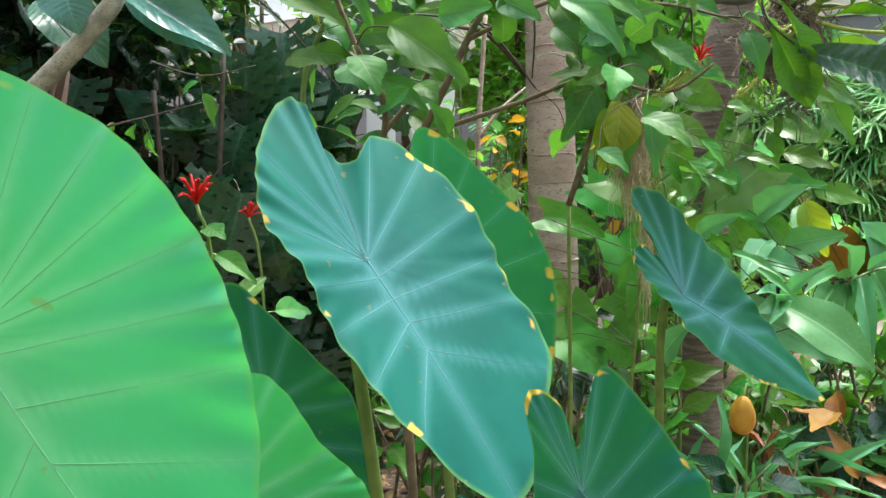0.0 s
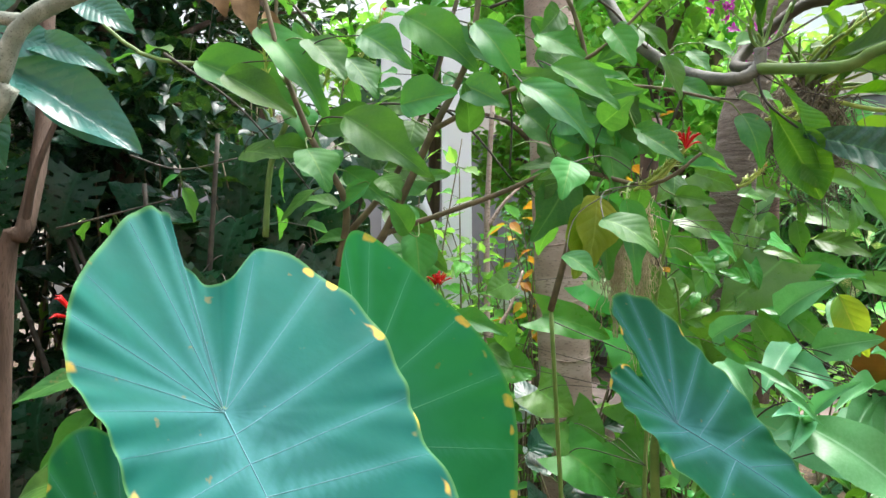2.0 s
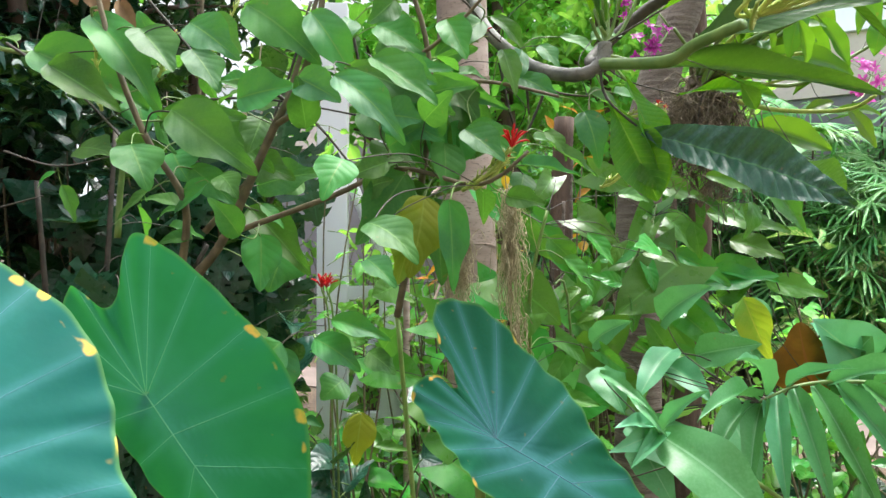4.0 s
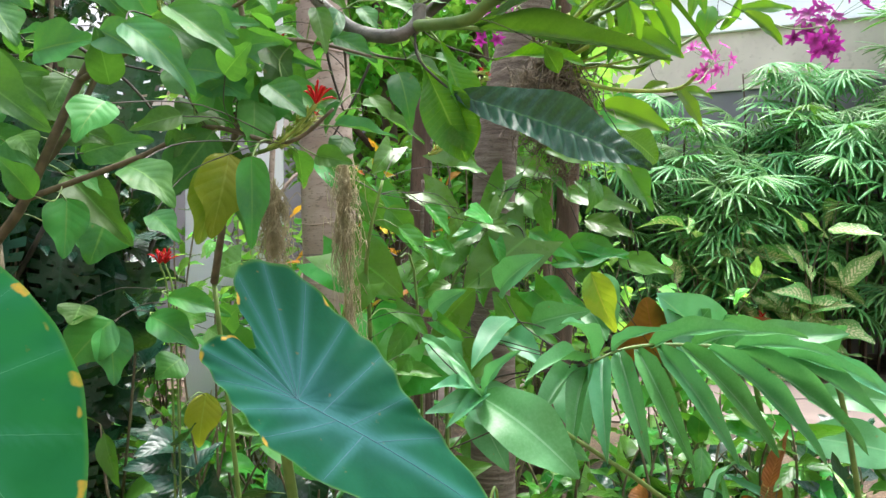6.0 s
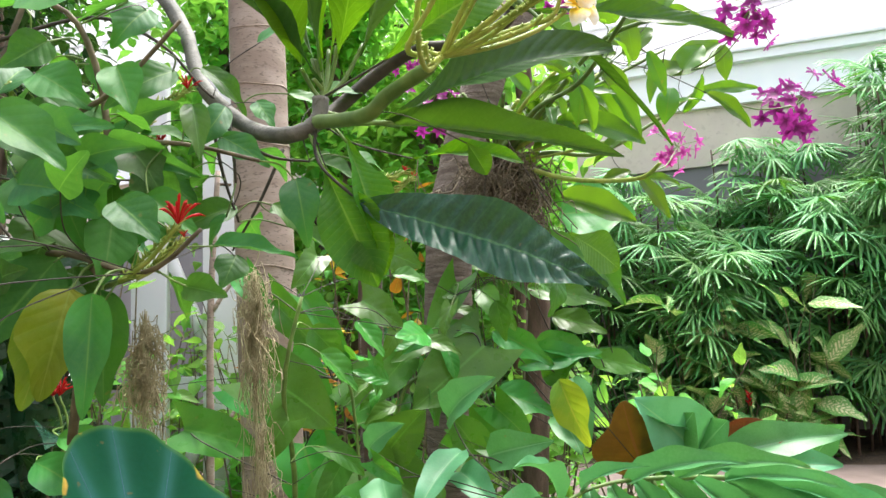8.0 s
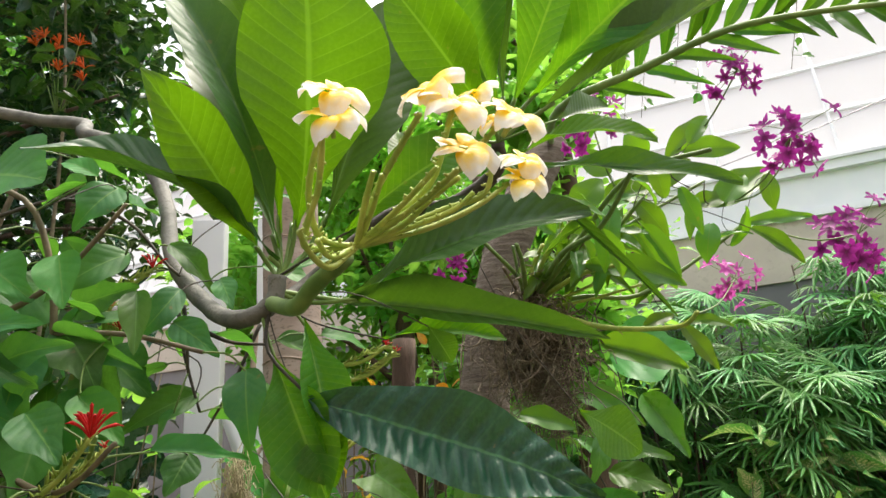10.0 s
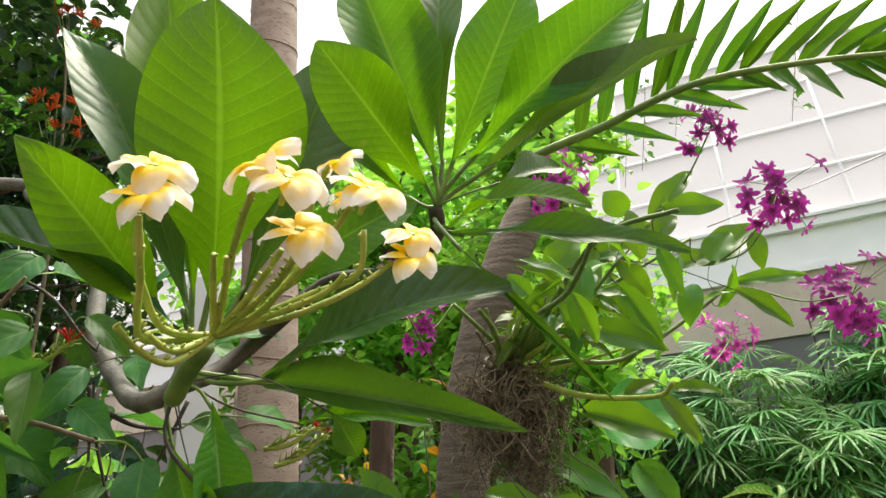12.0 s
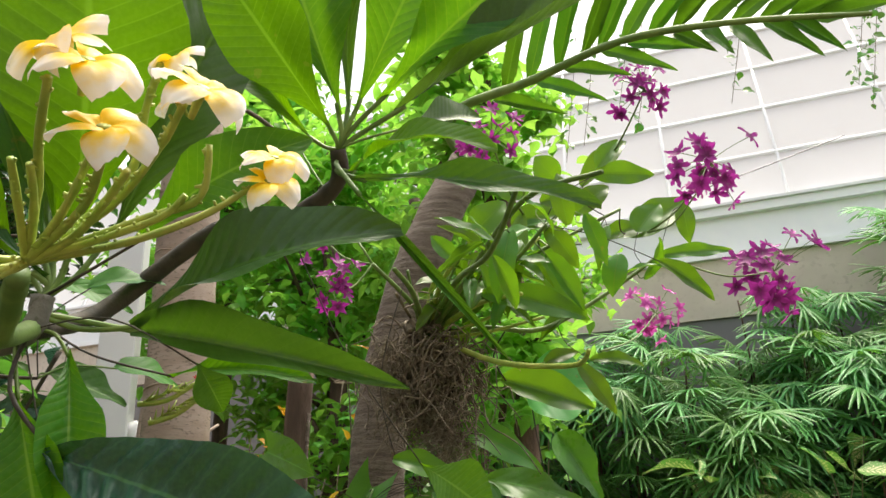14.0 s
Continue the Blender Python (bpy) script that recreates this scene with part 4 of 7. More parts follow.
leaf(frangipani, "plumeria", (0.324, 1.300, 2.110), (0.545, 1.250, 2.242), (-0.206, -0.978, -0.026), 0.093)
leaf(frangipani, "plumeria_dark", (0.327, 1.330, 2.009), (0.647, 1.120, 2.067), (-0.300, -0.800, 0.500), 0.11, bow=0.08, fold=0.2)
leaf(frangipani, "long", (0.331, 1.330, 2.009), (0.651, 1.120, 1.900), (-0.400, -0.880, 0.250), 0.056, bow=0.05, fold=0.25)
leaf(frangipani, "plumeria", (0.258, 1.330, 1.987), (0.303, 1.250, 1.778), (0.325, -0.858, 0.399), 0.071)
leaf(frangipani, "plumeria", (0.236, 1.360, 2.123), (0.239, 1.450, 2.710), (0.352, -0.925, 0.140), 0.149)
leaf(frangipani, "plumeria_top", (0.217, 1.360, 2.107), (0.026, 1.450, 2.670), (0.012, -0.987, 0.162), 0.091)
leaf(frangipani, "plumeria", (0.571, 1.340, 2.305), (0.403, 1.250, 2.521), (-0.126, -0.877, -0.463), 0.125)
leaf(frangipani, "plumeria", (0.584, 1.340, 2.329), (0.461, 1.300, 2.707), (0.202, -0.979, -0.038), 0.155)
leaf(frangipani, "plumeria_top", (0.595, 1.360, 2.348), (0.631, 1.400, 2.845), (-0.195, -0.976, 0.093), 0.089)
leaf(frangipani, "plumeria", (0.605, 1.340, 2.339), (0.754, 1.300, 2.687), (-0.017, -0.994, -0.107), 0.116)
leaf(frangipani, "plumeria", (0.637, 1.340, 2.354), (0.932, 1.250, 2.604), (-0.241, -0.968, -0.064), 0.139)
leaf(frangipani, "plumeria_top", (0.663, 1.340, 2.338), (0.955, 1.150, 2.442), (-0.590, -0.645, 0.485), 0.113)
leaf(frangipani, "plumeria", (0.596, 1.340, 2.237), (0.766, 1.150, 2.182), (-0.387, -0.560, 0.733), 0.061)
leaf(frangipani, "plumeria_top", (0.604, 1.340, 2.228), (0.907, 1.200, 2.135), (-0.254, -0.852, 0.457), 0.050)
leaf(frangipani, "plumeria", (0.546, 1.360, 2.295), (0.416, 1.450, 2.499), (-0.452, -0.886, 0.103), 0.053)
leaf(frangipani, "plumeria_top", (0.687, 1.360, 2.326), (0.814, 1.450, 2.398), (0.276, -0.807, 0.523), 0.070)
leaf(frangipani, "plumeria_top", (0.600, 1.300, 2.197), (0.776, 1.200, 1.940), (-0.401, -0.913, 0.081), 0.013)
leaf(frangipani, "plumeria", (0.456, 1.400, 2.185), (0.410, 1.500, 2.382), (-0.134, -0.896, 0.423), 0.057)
leaf(frangipani, "quilted", (0.268, 1.260, 1.858), (0.644, 1.200, 1.713), (0.250, -0.900, 0.200), 0.125, bow=0.06, fold=0.12, label="dark glossy puckered leaf")
leaf(frangipani, "plumeria", (0.217, 1.300, 1.933), (0.295, 1.250, 1.729), (-0.208, -0.966, 0.156), 0.102)
leaf(frangipani, "plumeria", (0.260, 1.300, 1.844), (0.307, 1.250, 1.747), (-0.217, -0.906, 0.363), 0.075)
leaf(frangipani, "plumeria", (0.703, 1.500, 1.847), (0.805, 1.500, 1.772), (0.172, -0.957, 0.235), 0.096)
leaf(frangipani, "plumeria", (0.370, 1.350, 1.955), (0.555, 1.300, 1.937), (-0.154, -0.784, 0.601), 0.045)
leaf(frangipani, "plumeria", (0.432, 1.200, 1.943), (0.462, 1.200, 1.891), (0.095, -0.994, 0.054), 0.041)
knobbly_stalk(frangipani, [(0.347, 0.954, 1.974), (0.315, 0.918, 1.971), (0.307, 0.882, 1.995), (0.312, 0.846, 2.012), (0.324, 0.810, 2.028)], (0.0036, 0.0026), 0)
knobbly_stalk(frangipani, [(0.347, 0.954, 1.974), (0.302, 0.917, 1.962), (0.305, 0.880, 1.972), (0.318, 0.842, 1.990), (0.325, 0.805, 2.024)], (0.0036, 0.0026), 1)
knobbly_stalk(frangipani, [(0.347, 0.954, 1.974), (0.324, 0.919, 1.943), (0.309, 0.885, 1.944), (0.301, 0.850, 1.955)], (0.0036, 0.0026), 2)
knobbly_stalk(frangipani, [(0.347, 0.954, 1.974), (0.324, 0.917, 1.952), (0.314, 0.880, 1.957)], (0.0036, 0.0026), 3)
knobbly_stalk(frangipani, [(0.347, 0.954, 1.974), (0.356, 0.907, 1.996), (0.366, 0.860, 2.014)], (0.0036, 0.0026), 4)
knobbly_stalk(frangipani, [(0.347, 0.954, 1.974), (0.364, 0.912, 1.998), (0.374, 0.870, 2.015)], (0.0036, 0.0026), 5)
knobbly_stalk(frangipani, [(0.347, 0.954, 1.974), (0.368, 0.903, 2.011), (0.385, 0.851, 2.023), (0.406, 0.800, 2.039)], (0.0036, 0.0026), 6)
knobbly_stalk(frangipani, [(0.347, 0.954, 1.974), (0.389, 0.897, 1.992), (0.422, 0.840, 2.008)], (0.0036, 0.0026), 7)
knobbly_stalk(frangipani, [(0.347, 0.954, 1.974), (0.406, 0.884, 1.990), (0.437, 0.815, 1.994)], (0.0036, 0.0026), 8)
knobbly_stalk(frangipani, [(0.347, 0.954, 1.974), (0.420, 0.919, 2.023), (0.440, 0.885, 2.071), (0.456, 0.850, 2.084)], (0.0036, 0.0026), 9)
knobbly_stalk(frangipani, [(0.347, 0.954, 1.974), (0.415, 0.913, 2.004), (0.455, 0.871, 2.030), (0.479, 0.830, 2.044)], (0.0036, 0.0026), 10)
knobbly_stalk(frangipani, [(0.347, 0.954, 1.974), (0.435, 0.936, 2.004), (0.476, 0.918, 2.014), (0.483, 0.900, 2.049)], (0.0036, 0.0026), 11)
knobbly_stalk(frangipani, [(0.347, 0.954, 1.974), (0.416, 0.954, 1.990), (0.470, 0.955, 2.013), (0.508, 0.955, 2.039)], (0.0036, 0.0026), 12)
knobbly_stalk(frangipani, [(0.347, 0.954, 1.974), (0.396, 0.943, 1.987), (0.445, 0.931, 2.002), (0.465, 0.920, 2.016)], (0.0036, 0.0026), 13)
knobbly_stalk(frangipani, [(0.347, 0.954, 1.974), (0.391, 0.919, 1.982), (0.422, 0.885, 1.999), (0.442, 0.850, 2.002)], (0.0036, 0.0026), 14)
star_flower(frangipani, (0.334, 0.800, 2.061), (0.12, -0.55, 0.60), 0.033, 3)
star_flower(frangipani, (0.333, 0.790, 2.033), (-0.04, -0.65, 0.60), 0.032, 4)
star_flower(frangipani, (0.413, 0.790, 2.057), (-0.40, -0.50, 0.60), 0.033, 5)
star_flower(frangipani, (0.434, 0.780, 2.038), (0.28, -0.65, 0.60), 0.035, 6)
star_flower(frangipani, (0.441, 0.800, 2.006), (0.08, -0.65, 0.60), 0.033, 7)
star_flower(frangipani, (0.491, 0.820, 2.047), (0.40, -0.65, 0.60), 0.036, 8)
star_flower(frangipani, (0.464, 0.850, 2.088), (-0.32, -0.40, 0.60), 0.023, 9)
star_flower(frangipani, (0.526, 0.955, 2.066), (0.16, -0.65, 0.60), 0.031, 10)
star_flower(frangipani, (0.523, 0.950, 2.042), (0.08, -0.65, 0.60), 0.031, 11)
star_flower(frangipani, (0.472, 0.840, 2.051), (-0.40, -0.65, 0.60), 0.021, 12)
stem(frangipani, [(0.211, 1.330, 2.012), (0.268, 1.120, 1.954), (0.296, 1.060, 1.964), (0.336, 0.970, 1.968)], (0.0115, 0.009), "stem", "flower_stem", 9, 0.04, 0.06)

# ---- orchid on the leaning trunk ----
orchid = thing("orchid_plant", "purple flowering orchid rooted on a leaning trunk", "orchid", "", (0.825, 2.420, 2.235))
stem(orchid, [(0.850, 2.420, 2.252), (0.903, 2.400, 2.364), (1.026, 2.380, 2.480), (1.096, 2.360, 2.545)], (0.009, 0.005), "stem", "cane", 7, 0.05)
stem(orchid, [(0.867, 2.420, 2.251), (0.919, 2.317, 2.308), (1.031, 2.213, 2.374), (1.122, 2.110, 2.467)], (0.009, 0.005), "stem", "cane", 7, 0.05)
stem(orchid, [(0.851, 2.420, 2.268), (0.861, 2.233, 2.349), (0.923, 2.047, 2.411)], (0.009, 0.005), "bud", "cane", 7, 0.05)
stem(orchid, [(0.834, 2.420, 2.269), (0.773, 2.150, 2.295), (0.704, 1.880, 2.270)], (0.009, 0.005), "stem", "cane", 7, 0.05)
stem(orchid, [(0.875, 2.420, 2.243), (1.014, 2.400, 2.262), (1.177, 2.380, 2.255), (1.390, 2.360, 2.367), (1.538, 2.340, 2.467)], (0.009, 0.005), "stem", "cane", 7, 0.05)
stem(orchid, [(0.850, 2.420, 2.252), (0.792, 2.317, 2.309), (0.677, 2.213, 2.391)], (0.009, 0.005), "stem", "cane", 7, 0.05)
stem(orchid, [(0.874, 2.420, 2.235), (1.000, 2.233, 2.132), (1.135, 2.047, 2.087), (1.112, 1.860, 2.084)], (0.009, 0.005), "bud", "cane", 7, 0.05)
stem(orchid, [(0.859, 2.420, 2.260), (0.907, 2.150, 2.324), (0.999, 1.880, 2.434), (1.085, 1.610, 2.381)], (0.009, 0.005), "stem", "cane", 7, 0.05)
stem(orchid, [(0.867, 2.420, 2.260), (0.970, 2.400, 2.364), (1.165, 2.380, 2.480), (1.443, 2.360, 2.622)], (0.009, 0.005), "stem", "cane", 7, 0.05)
stem(orchid, [(0.843, 2.420, 2.268), (0.841, 2.317, 2.341), (0.852, 2.213, 2.375)], (0.009, 0.005), "bud", "cane", 7, 0.05)
stem(orchid, [(0.859, 2.420, 2.252), (0.950, 2.233, 2.285), (1.026, 2.047, 2.263)], (0.009, 0.005), "bud", "cane", 7, 0.05)
stem(orchid, [(0.859, 2.420, 2.268), (0.884, 2.150, 2.324), (0.916, 1.880, 2.309), (0.924, 1.610, 2.367)], (0.009, 0.005), "stem", "cane", 7, 0.05)
stem(orchid, [(0.811, 2.400, 2.228), (0.834, 2.325, 2.308), (0.857, 2.250, 2.387)], (0.0055, 0.004), "bud", "cane", 6, 0.06, 0.1)
stem(orchid, [(0.816, 2.400, 2.231), (0.867, 2.335, 2.329), (0.918, 2.270, 2.426)], (0.0055, 0.004), "stem", "cane", 6, 0.06, 0.1)
stem(orchid, [(0.821, 2.400, 2.234), (0.897, 2.345, 2.334), (0.973, 2.290, 2.458)], (0.0055, 0.004), "twig", "cane", 6, 0.06, 0.1)
stem(orchid, [(0.825, 2.400, 2.228), (0.922, 2.355, 2.348), (1.020, 2.310, 2.491)], (0.0055, 0.004), "bud", "cane", 6, 0.06, 0.1)
stem(orchid, [(0.830, 2.400, 2.231), (0.943, 2.325, 2.347), (1.056, 2.250, 2.486)], (0.0055, 0.004), "stem", "cane", 6, 0.06, 0.1)
stem(orchid, [(0.811, 2.400, 2.234), (0.958, 2.335, 2.365), (1.105, 2.270, 2.520)], (0.0055, 0.004), "twig", "cane", 6, 0.06, 0.1)
stem(orchid, [(0.816, 2.400, 2.228), (0.988, 2.345, 2.353), (1.159, 2.290, 2.501)], (0.0055, 0.004), "bud", "cane", 6, 0.06, 0.1)
stem(orchid, [(0.821, 2.400, 2.231), (0.937, 2.355, 2.289), (1.053, 2.310, 2.371)], (0.0055, 0.004), "stem", "cane", 6, 0.06, 0.1)
stem(orchid, [(0.826, 2.400, 2.234), (0.957, 2.325, 2.298), (1.088, 2.250, 2.386)], (0.0055, 0.004), "twig", "cane", 6, 0.06, 0.1)
stem(orchid, [(0.830, 2.400, 2.228), (0.979, 2.335, 2.265), (1.128, 2.270, 2.326)], (0.0055, 0.004), "bud", "cane", 6, 0.06, 0.1)
stem(orchid, [(0.811, 2.400, 2.231), (0.904, 2.345, 2.278), (0.997, 2.290, 2.349)], (0.0055, 0.004), "stem", "cane", 6, 0.06, 0.1)
stem(orchid, [(0.816, 2.400, 2.234), (0.885, 2.355, 2.291), (0.954, 2.310, 2.372)], (0.0055, 0.004), "twig", "cane", 6, 0.06, 0.1)
stem(orchid, [(0.820, 2.400, 2.228), (0.980, 2.325, 2.230), (1.140, 2.250, 2.256)], (0.0055, 0.004), "bud", "cane", 6, 0.06, 0.1)
stem(orchid, [(0.825, 2.400, 2.231), (0.799, 2.335, 2.312), (0.774, 2.270, 2.393)], (0.0055, 0.004), "stem", "cane", 6, 0.06, 0.1)
stem(orchid, [(0.830, 2.400, 2.234), (0.786, 2.345, 2.284), (0.743, 2.290, 2.334)], (0.0055, 0.004), "twig", "cane", 6, 0.06, 0.1)
leaf(orchid, "orchid", (1.012, 2.050, 2.428), (0.968, 2.050, 2.236), (-0.428, -0.898, 0.099), 0.071)
leaf(orchid, "orchid", (1.104, 2.250, 2.556), (1.037, 2.250, 2.249), (-0.437, -0.894, 0.096), 0.066)
leaf(orchid, "orchid", (1.198, 2.450, 2.542), (1.333, 2.450, 2.287), (-0.278, -0.949, -0.146), 0.100)
leaf(orchid, "orchid", (1.126, 2.150, 2.402), (1.217, 2.150, 2.245), (0.065, -0.997, 0.038), 0.062)
leaf(orchid, "orchid", (1.199, 2.350, 2.560), (1.289, 2.350, 2.426), (-0.270, -0.946, -0.181), 0.069)
leaf(orchid, "orchid", (1.211, 2.050, 2.476), (1.254, 2.050, 2.337), (-0.280, -0.956, -0.086), 0.048)
leaf(orchid, "orchid", (1.352, 2.250, 2.522), (1.309, 2.250, 2.385), (-0.530, -0.831, 0.167), 0.042)
leaf(orchid, "orchid", (1.507, 2.450, 2.562), (1.722, 2.450, 2.701), (-0.196, -0.933, 0.301), 0.119)
leaf(orchid, "orchid", (1.331, 2.150, 2.402), (1.299, 2.150, 2.283), (-0.580, -0.799, 0.157), 0.073)
leaf(orchid, "orchid", (1.543, 2.350, 2.470), (1.784, 2.350, 2.488), (-0.009, -0.993, 0.115), 0.048)
leaf(orchid, "orchid", (1.392, 2.050, 2.352), (1.526, 2.050, 2.246), (-0.004, -1.000, -0.005), 0.049)
leaf(orchid, "orchid", (1.436, 2.250, 2.505), (1.519, 2.250, 2.595), (-0.382, -0.853, 0.355), 0.093)
leaf(orchid, "orchid", (1.329, 2.450, 2.638), (1.455, 2.450, 2.739), (-0.117, -0.982, 0.147), 0.078)
leaf(orchid, "orchid", (1.281, 2.150, 2.636), (1.465, 2.150, 2.639), (0.002, -0.990, -0.140), 0.069)
leaf(orchid, "orchid", (1.321, 2.350, 2.692), (1.490, 2.350, 2.853), (-0.218, -0.949, 0.230), 0.072)
leaf(orchid, "orchid", (1.258, 2.050, 2.606), (1.325, 2.050, 2.692), (-0.283, -0.934, 0.220), 0.053)
leaf(orchid, "orchid", (1.216, 2.250, 2.664), (1.154, 2.250, 2.737), (-0.369, -0.876, -0.312), 0.082)
leaf(orchid, "orchid", (1.167, 2.450, 2.695), (1.062, 2.450, 2.773), (0.010, -1.000, 0.013), 0.100)
leaf(orchid, "orchid", (0.930, 2.150, 2.449), (1.030, 2.150, 2.548), (-0.105, -0.989, 0.107), 0.089)
leaf(orchid, "orchid", (1.094, 2.350, 2.560), (1.256, 2.350, 2.597), (-0.055, -0.970, 0.237), 0.097)
leaf(orchid, "orchid", (1.162, 2.050, 2.444), (1.147, 2.050, 2.588), (-0.352, -0.935, -0.036), 0.060)
leaf(orchid, "orchid", (1.590, 2.250, 2.596), (1.594, 2.250, 2.471), (-0.627, -0.779, -0.024), 0.057)
leaf(orchid, "orchid", (1.413, 2.450, 2.561), (1.570, 2.450, 2.601), (-0.060, -0.969, 0.239), 0.069)
leaf(orchid, "orchid", (1.125, 2.150, 2.549), (1.242, 2.150, 2.584), (0.027, -0.996, -0.090), 0.065)
leaf(orchid, "orchid", (1.291, 2.350, 2.156), (1.448, 2.350, 2.137), (0.047, -0.923, 0.383), 0.042)
leaf(orchid, "orchid", (1.151, 2.050, 2.094), (1.233, 2.050, 1.972), (-0.020, -1.000, -0.013), 0.048)
leaf(orchid, "orchid", (1.127, 2.250, 2.132), (1.225, 2.250, 2.161), (-0.095, -0.942, 0.320), 0.041)
leaf(orchid, "orchid", (1.056, 2.450, 2.122), (1.327, 2.450, 2.034), (0.077, -0.968, 0.237), 0.115)
leaf(orchid, "orchid", (0.949, 2.150, 2.293), (1.230, 2.150, 2.223), (0.011, -0.999, 0.042), 0.077)
leaf(orchid, "orchid", (0.906, 2.350, 1.987), (1.129, 2.350, 1.863), (0.196, -0.916, 0.351), 0.091)
leaf(orchid, "orchid", (0.708, 2.050, 1.888), (0.846, 2.050, 1.847), (0.095, -0.942, 0.321), 0.058)
leaf(orchid, "orchid", (0.899, 2.250, 2.419), (0.838, 2.250, 2.486), (-0.007, -1.000, -0.006), 0.053)
rng = random.Random(77)
spots = [q for q in STEMS[orchid.name] if q.z > 2.3 and q.x > 0.85]
for i in range(60):
    s = rng.choice(spots)
    b = s + Vector((rng.uniform(-0.03, 0.03), rng.uniform(-0.05, 0.05), rng.uniform(-0.02, 0.04)))
    t = b + Vector((rng.uniform(-0.8, 0.8), rng.uniform(-0.6, 0.4), rng.uniform(-0.9, 0.5))).normalized() * rng.uniform(0.1, 0.17)
    leaf(orchid, "orchid", b, t, (rng.uniform(-0.5, 0.5), -0.7, 0.6), rng.uniform(0.028, 0.045))
orchid_spray(orchid, (1.769, 2.900, 2.430), (1.288, 2.250, 2.160), 0.099, 15, 0, "orchid_pale", 0.027)
orchid_spray(orchid, (1.807, 2.200, 2.372), (1.542, 2.250, 2.419), 0.108, 23, 1, "orchid", 0.029)
orchid_spray(orchid, (1.590, 2.070, 2.645), (1.470, 2.250, 2.505), 0.100, 20, 2, "orchid", 0.027)
orchid_spray(orchid, (1.295, 1.800, 2.688), (1.321, 2.250, 2.684), 0.067, 18, 3, "orchid", 0.018)
orchid_spray(orchid, (0.959, 1.970, 2.634), (1.104, 2.250, 2.556), 0.073, 18, 4, "orchid", 0.020)
orchid_spray(orchid, (0.525, 2.300, 2.520), (0.679, 2.250, 2.403), 0.045, 10, 5, "orchid", 0.015)
orchid_spray(orchid, (0.570, 2.200, 2.319), (0.679, 2.250, 2.403), 0.072, 13, 6, "orchid", 0.019)
orchid_spray(orchid, (1.525, 2.050, 2.540), (1.470, 2.250, 2.505), 0.029, 6, 7, "orchid_pale", 0.015)
orchid_spray(orchid, (0.260, 2.600, 3.323), (0.679, 2.250, 2.403), 0.061, 10, 8, "orchid", 0.016)
rng = random.Random(4)
core = bmesh.new()
bmesh.ops.create_icosphere(core, subdivisions=4, radius=1)
for q in core.verts:
    q.co *= 1 + 0.35 * noise.noise(q.co * 3) + 0.12 * noise.noise(q.co * 11)
    q.co = Vector((0.832, 2.450, 2.127)) + Vector((q.co.x * 0.085, q.co.y * 0.08, q.co.z * 0.13))
me = bpy.data.meshes.new("root_clump")
core.to_mesh(me)
part("root_clump", me, "ring_bark", orchid, "dense clump of dry grey-brown roots")
for bunch in range(4):
    bits = []
    for i in range(110):
        c = Vector((0.840, 2.420, 2.202)) + Vector((rng.gauss(0, 0.058), rng.gauss(-0.03, 0.045), rng.gauss(-0.04, 0.055)))
        ps = [c]
        for k in range(5):
            c = c + Vector((rng.uniform(-0.05, 0.05), rng.uniform(-0.04, 0.03), rng.uniform(-0.075, 0.03)))
            ps.append(c)
        bits.append(tube_data(ps, (0.0028, 0.0012), 4))
    tagged(part("root_tangle", mesh_of("root_tangle", *joined(bits)), "root", orchid, "tangled thin grey-brown aerial roots"), kind="stuff")
bits = [tube_data([Vector((0.802, 2.360, 2.247)) + Vector((rng.uniform(-0.03, 0.03), rng.uniform(-0.02, 0.02), rng.uniform(-0.02, 0.03))) for k in range(3)], (0.012, 0.004), 6) for i in range(5)]
part("old_bulb", mesh_of("old_bulb", *joined(bits)), "root", orchid, "pale dried bulb")
stem(trunk_b, [(1.061, 2.760, 2.962), (0.809, 1.750, 2.558), (0.964, 1.600, 2.574), (1.101, 1.480, 2.588), (1.245, 1.360, 2.549), (1.416, 1.250, 2.495)], (0.012, 0.004), "stem", "leaf_rib", 8)
leaf(trunk_b, "frond", (0.926, 1.682, 2.592), (0.968, 1.602, 2.796), (-0.257, -0.917, -0.306), 0.033, bow=0.04, stalk=False)
leaf(trunk_b, "frond", (0.970, 1.655, 2.601), (1.029, 1.575, 2.835), (-0.287, -0.926, -0.245), 0.033, bow=0.04, stalk=False)
leaf(trunk_b, "frond", (1.024, 1.622, 2.614), (1.085, 1.542, 2.868), (-0.436, -0.883, -0.173), 0.034, bow=0.04, stalk=False)
leaf(trunk_b, "frond", (1.067, 1.595, 2.632), (1.149, 1.515, 2.860), (-0.115, -0.950, -0.292), 0.034, bow=0.04, stalk=False)
leaf(trunk_b, "frond", (1.097, 1.574, 2.635), (1.185, 1.494, 2.827), (-0.310, -0.920, -0.240), 0.033, bow=0.04, stalk=False)
leaf(trunk_b, "frond", (1.135, 1.547, 2.634), (1.238, 1.467, 2.790), (-0.431, -0.886, -0.169), 0.034, bow=0.04, stalk=False)
leaf(trunk_b, "frond", (1.175, 1.517, 2.627), (1.289, 1.437, 2.764), (-0.351, -0.907, -0.234), 0.033, bow=0.04, stalk=False)
leaf(trunk_b, "frond", (1.212, 1.486, 2.619), (1.337, 1.406, 2.739), (-0.454, -0.883, -0.117), 0.034, bow=0.04, stalk=False)
leaf(trunk_b, "frond", (1.251, 1.453, 2.608), (1.377, 1.373, 2.703), (-0.366, -0.892, -0.264), 0.033, bow=0.04, stalk=False)
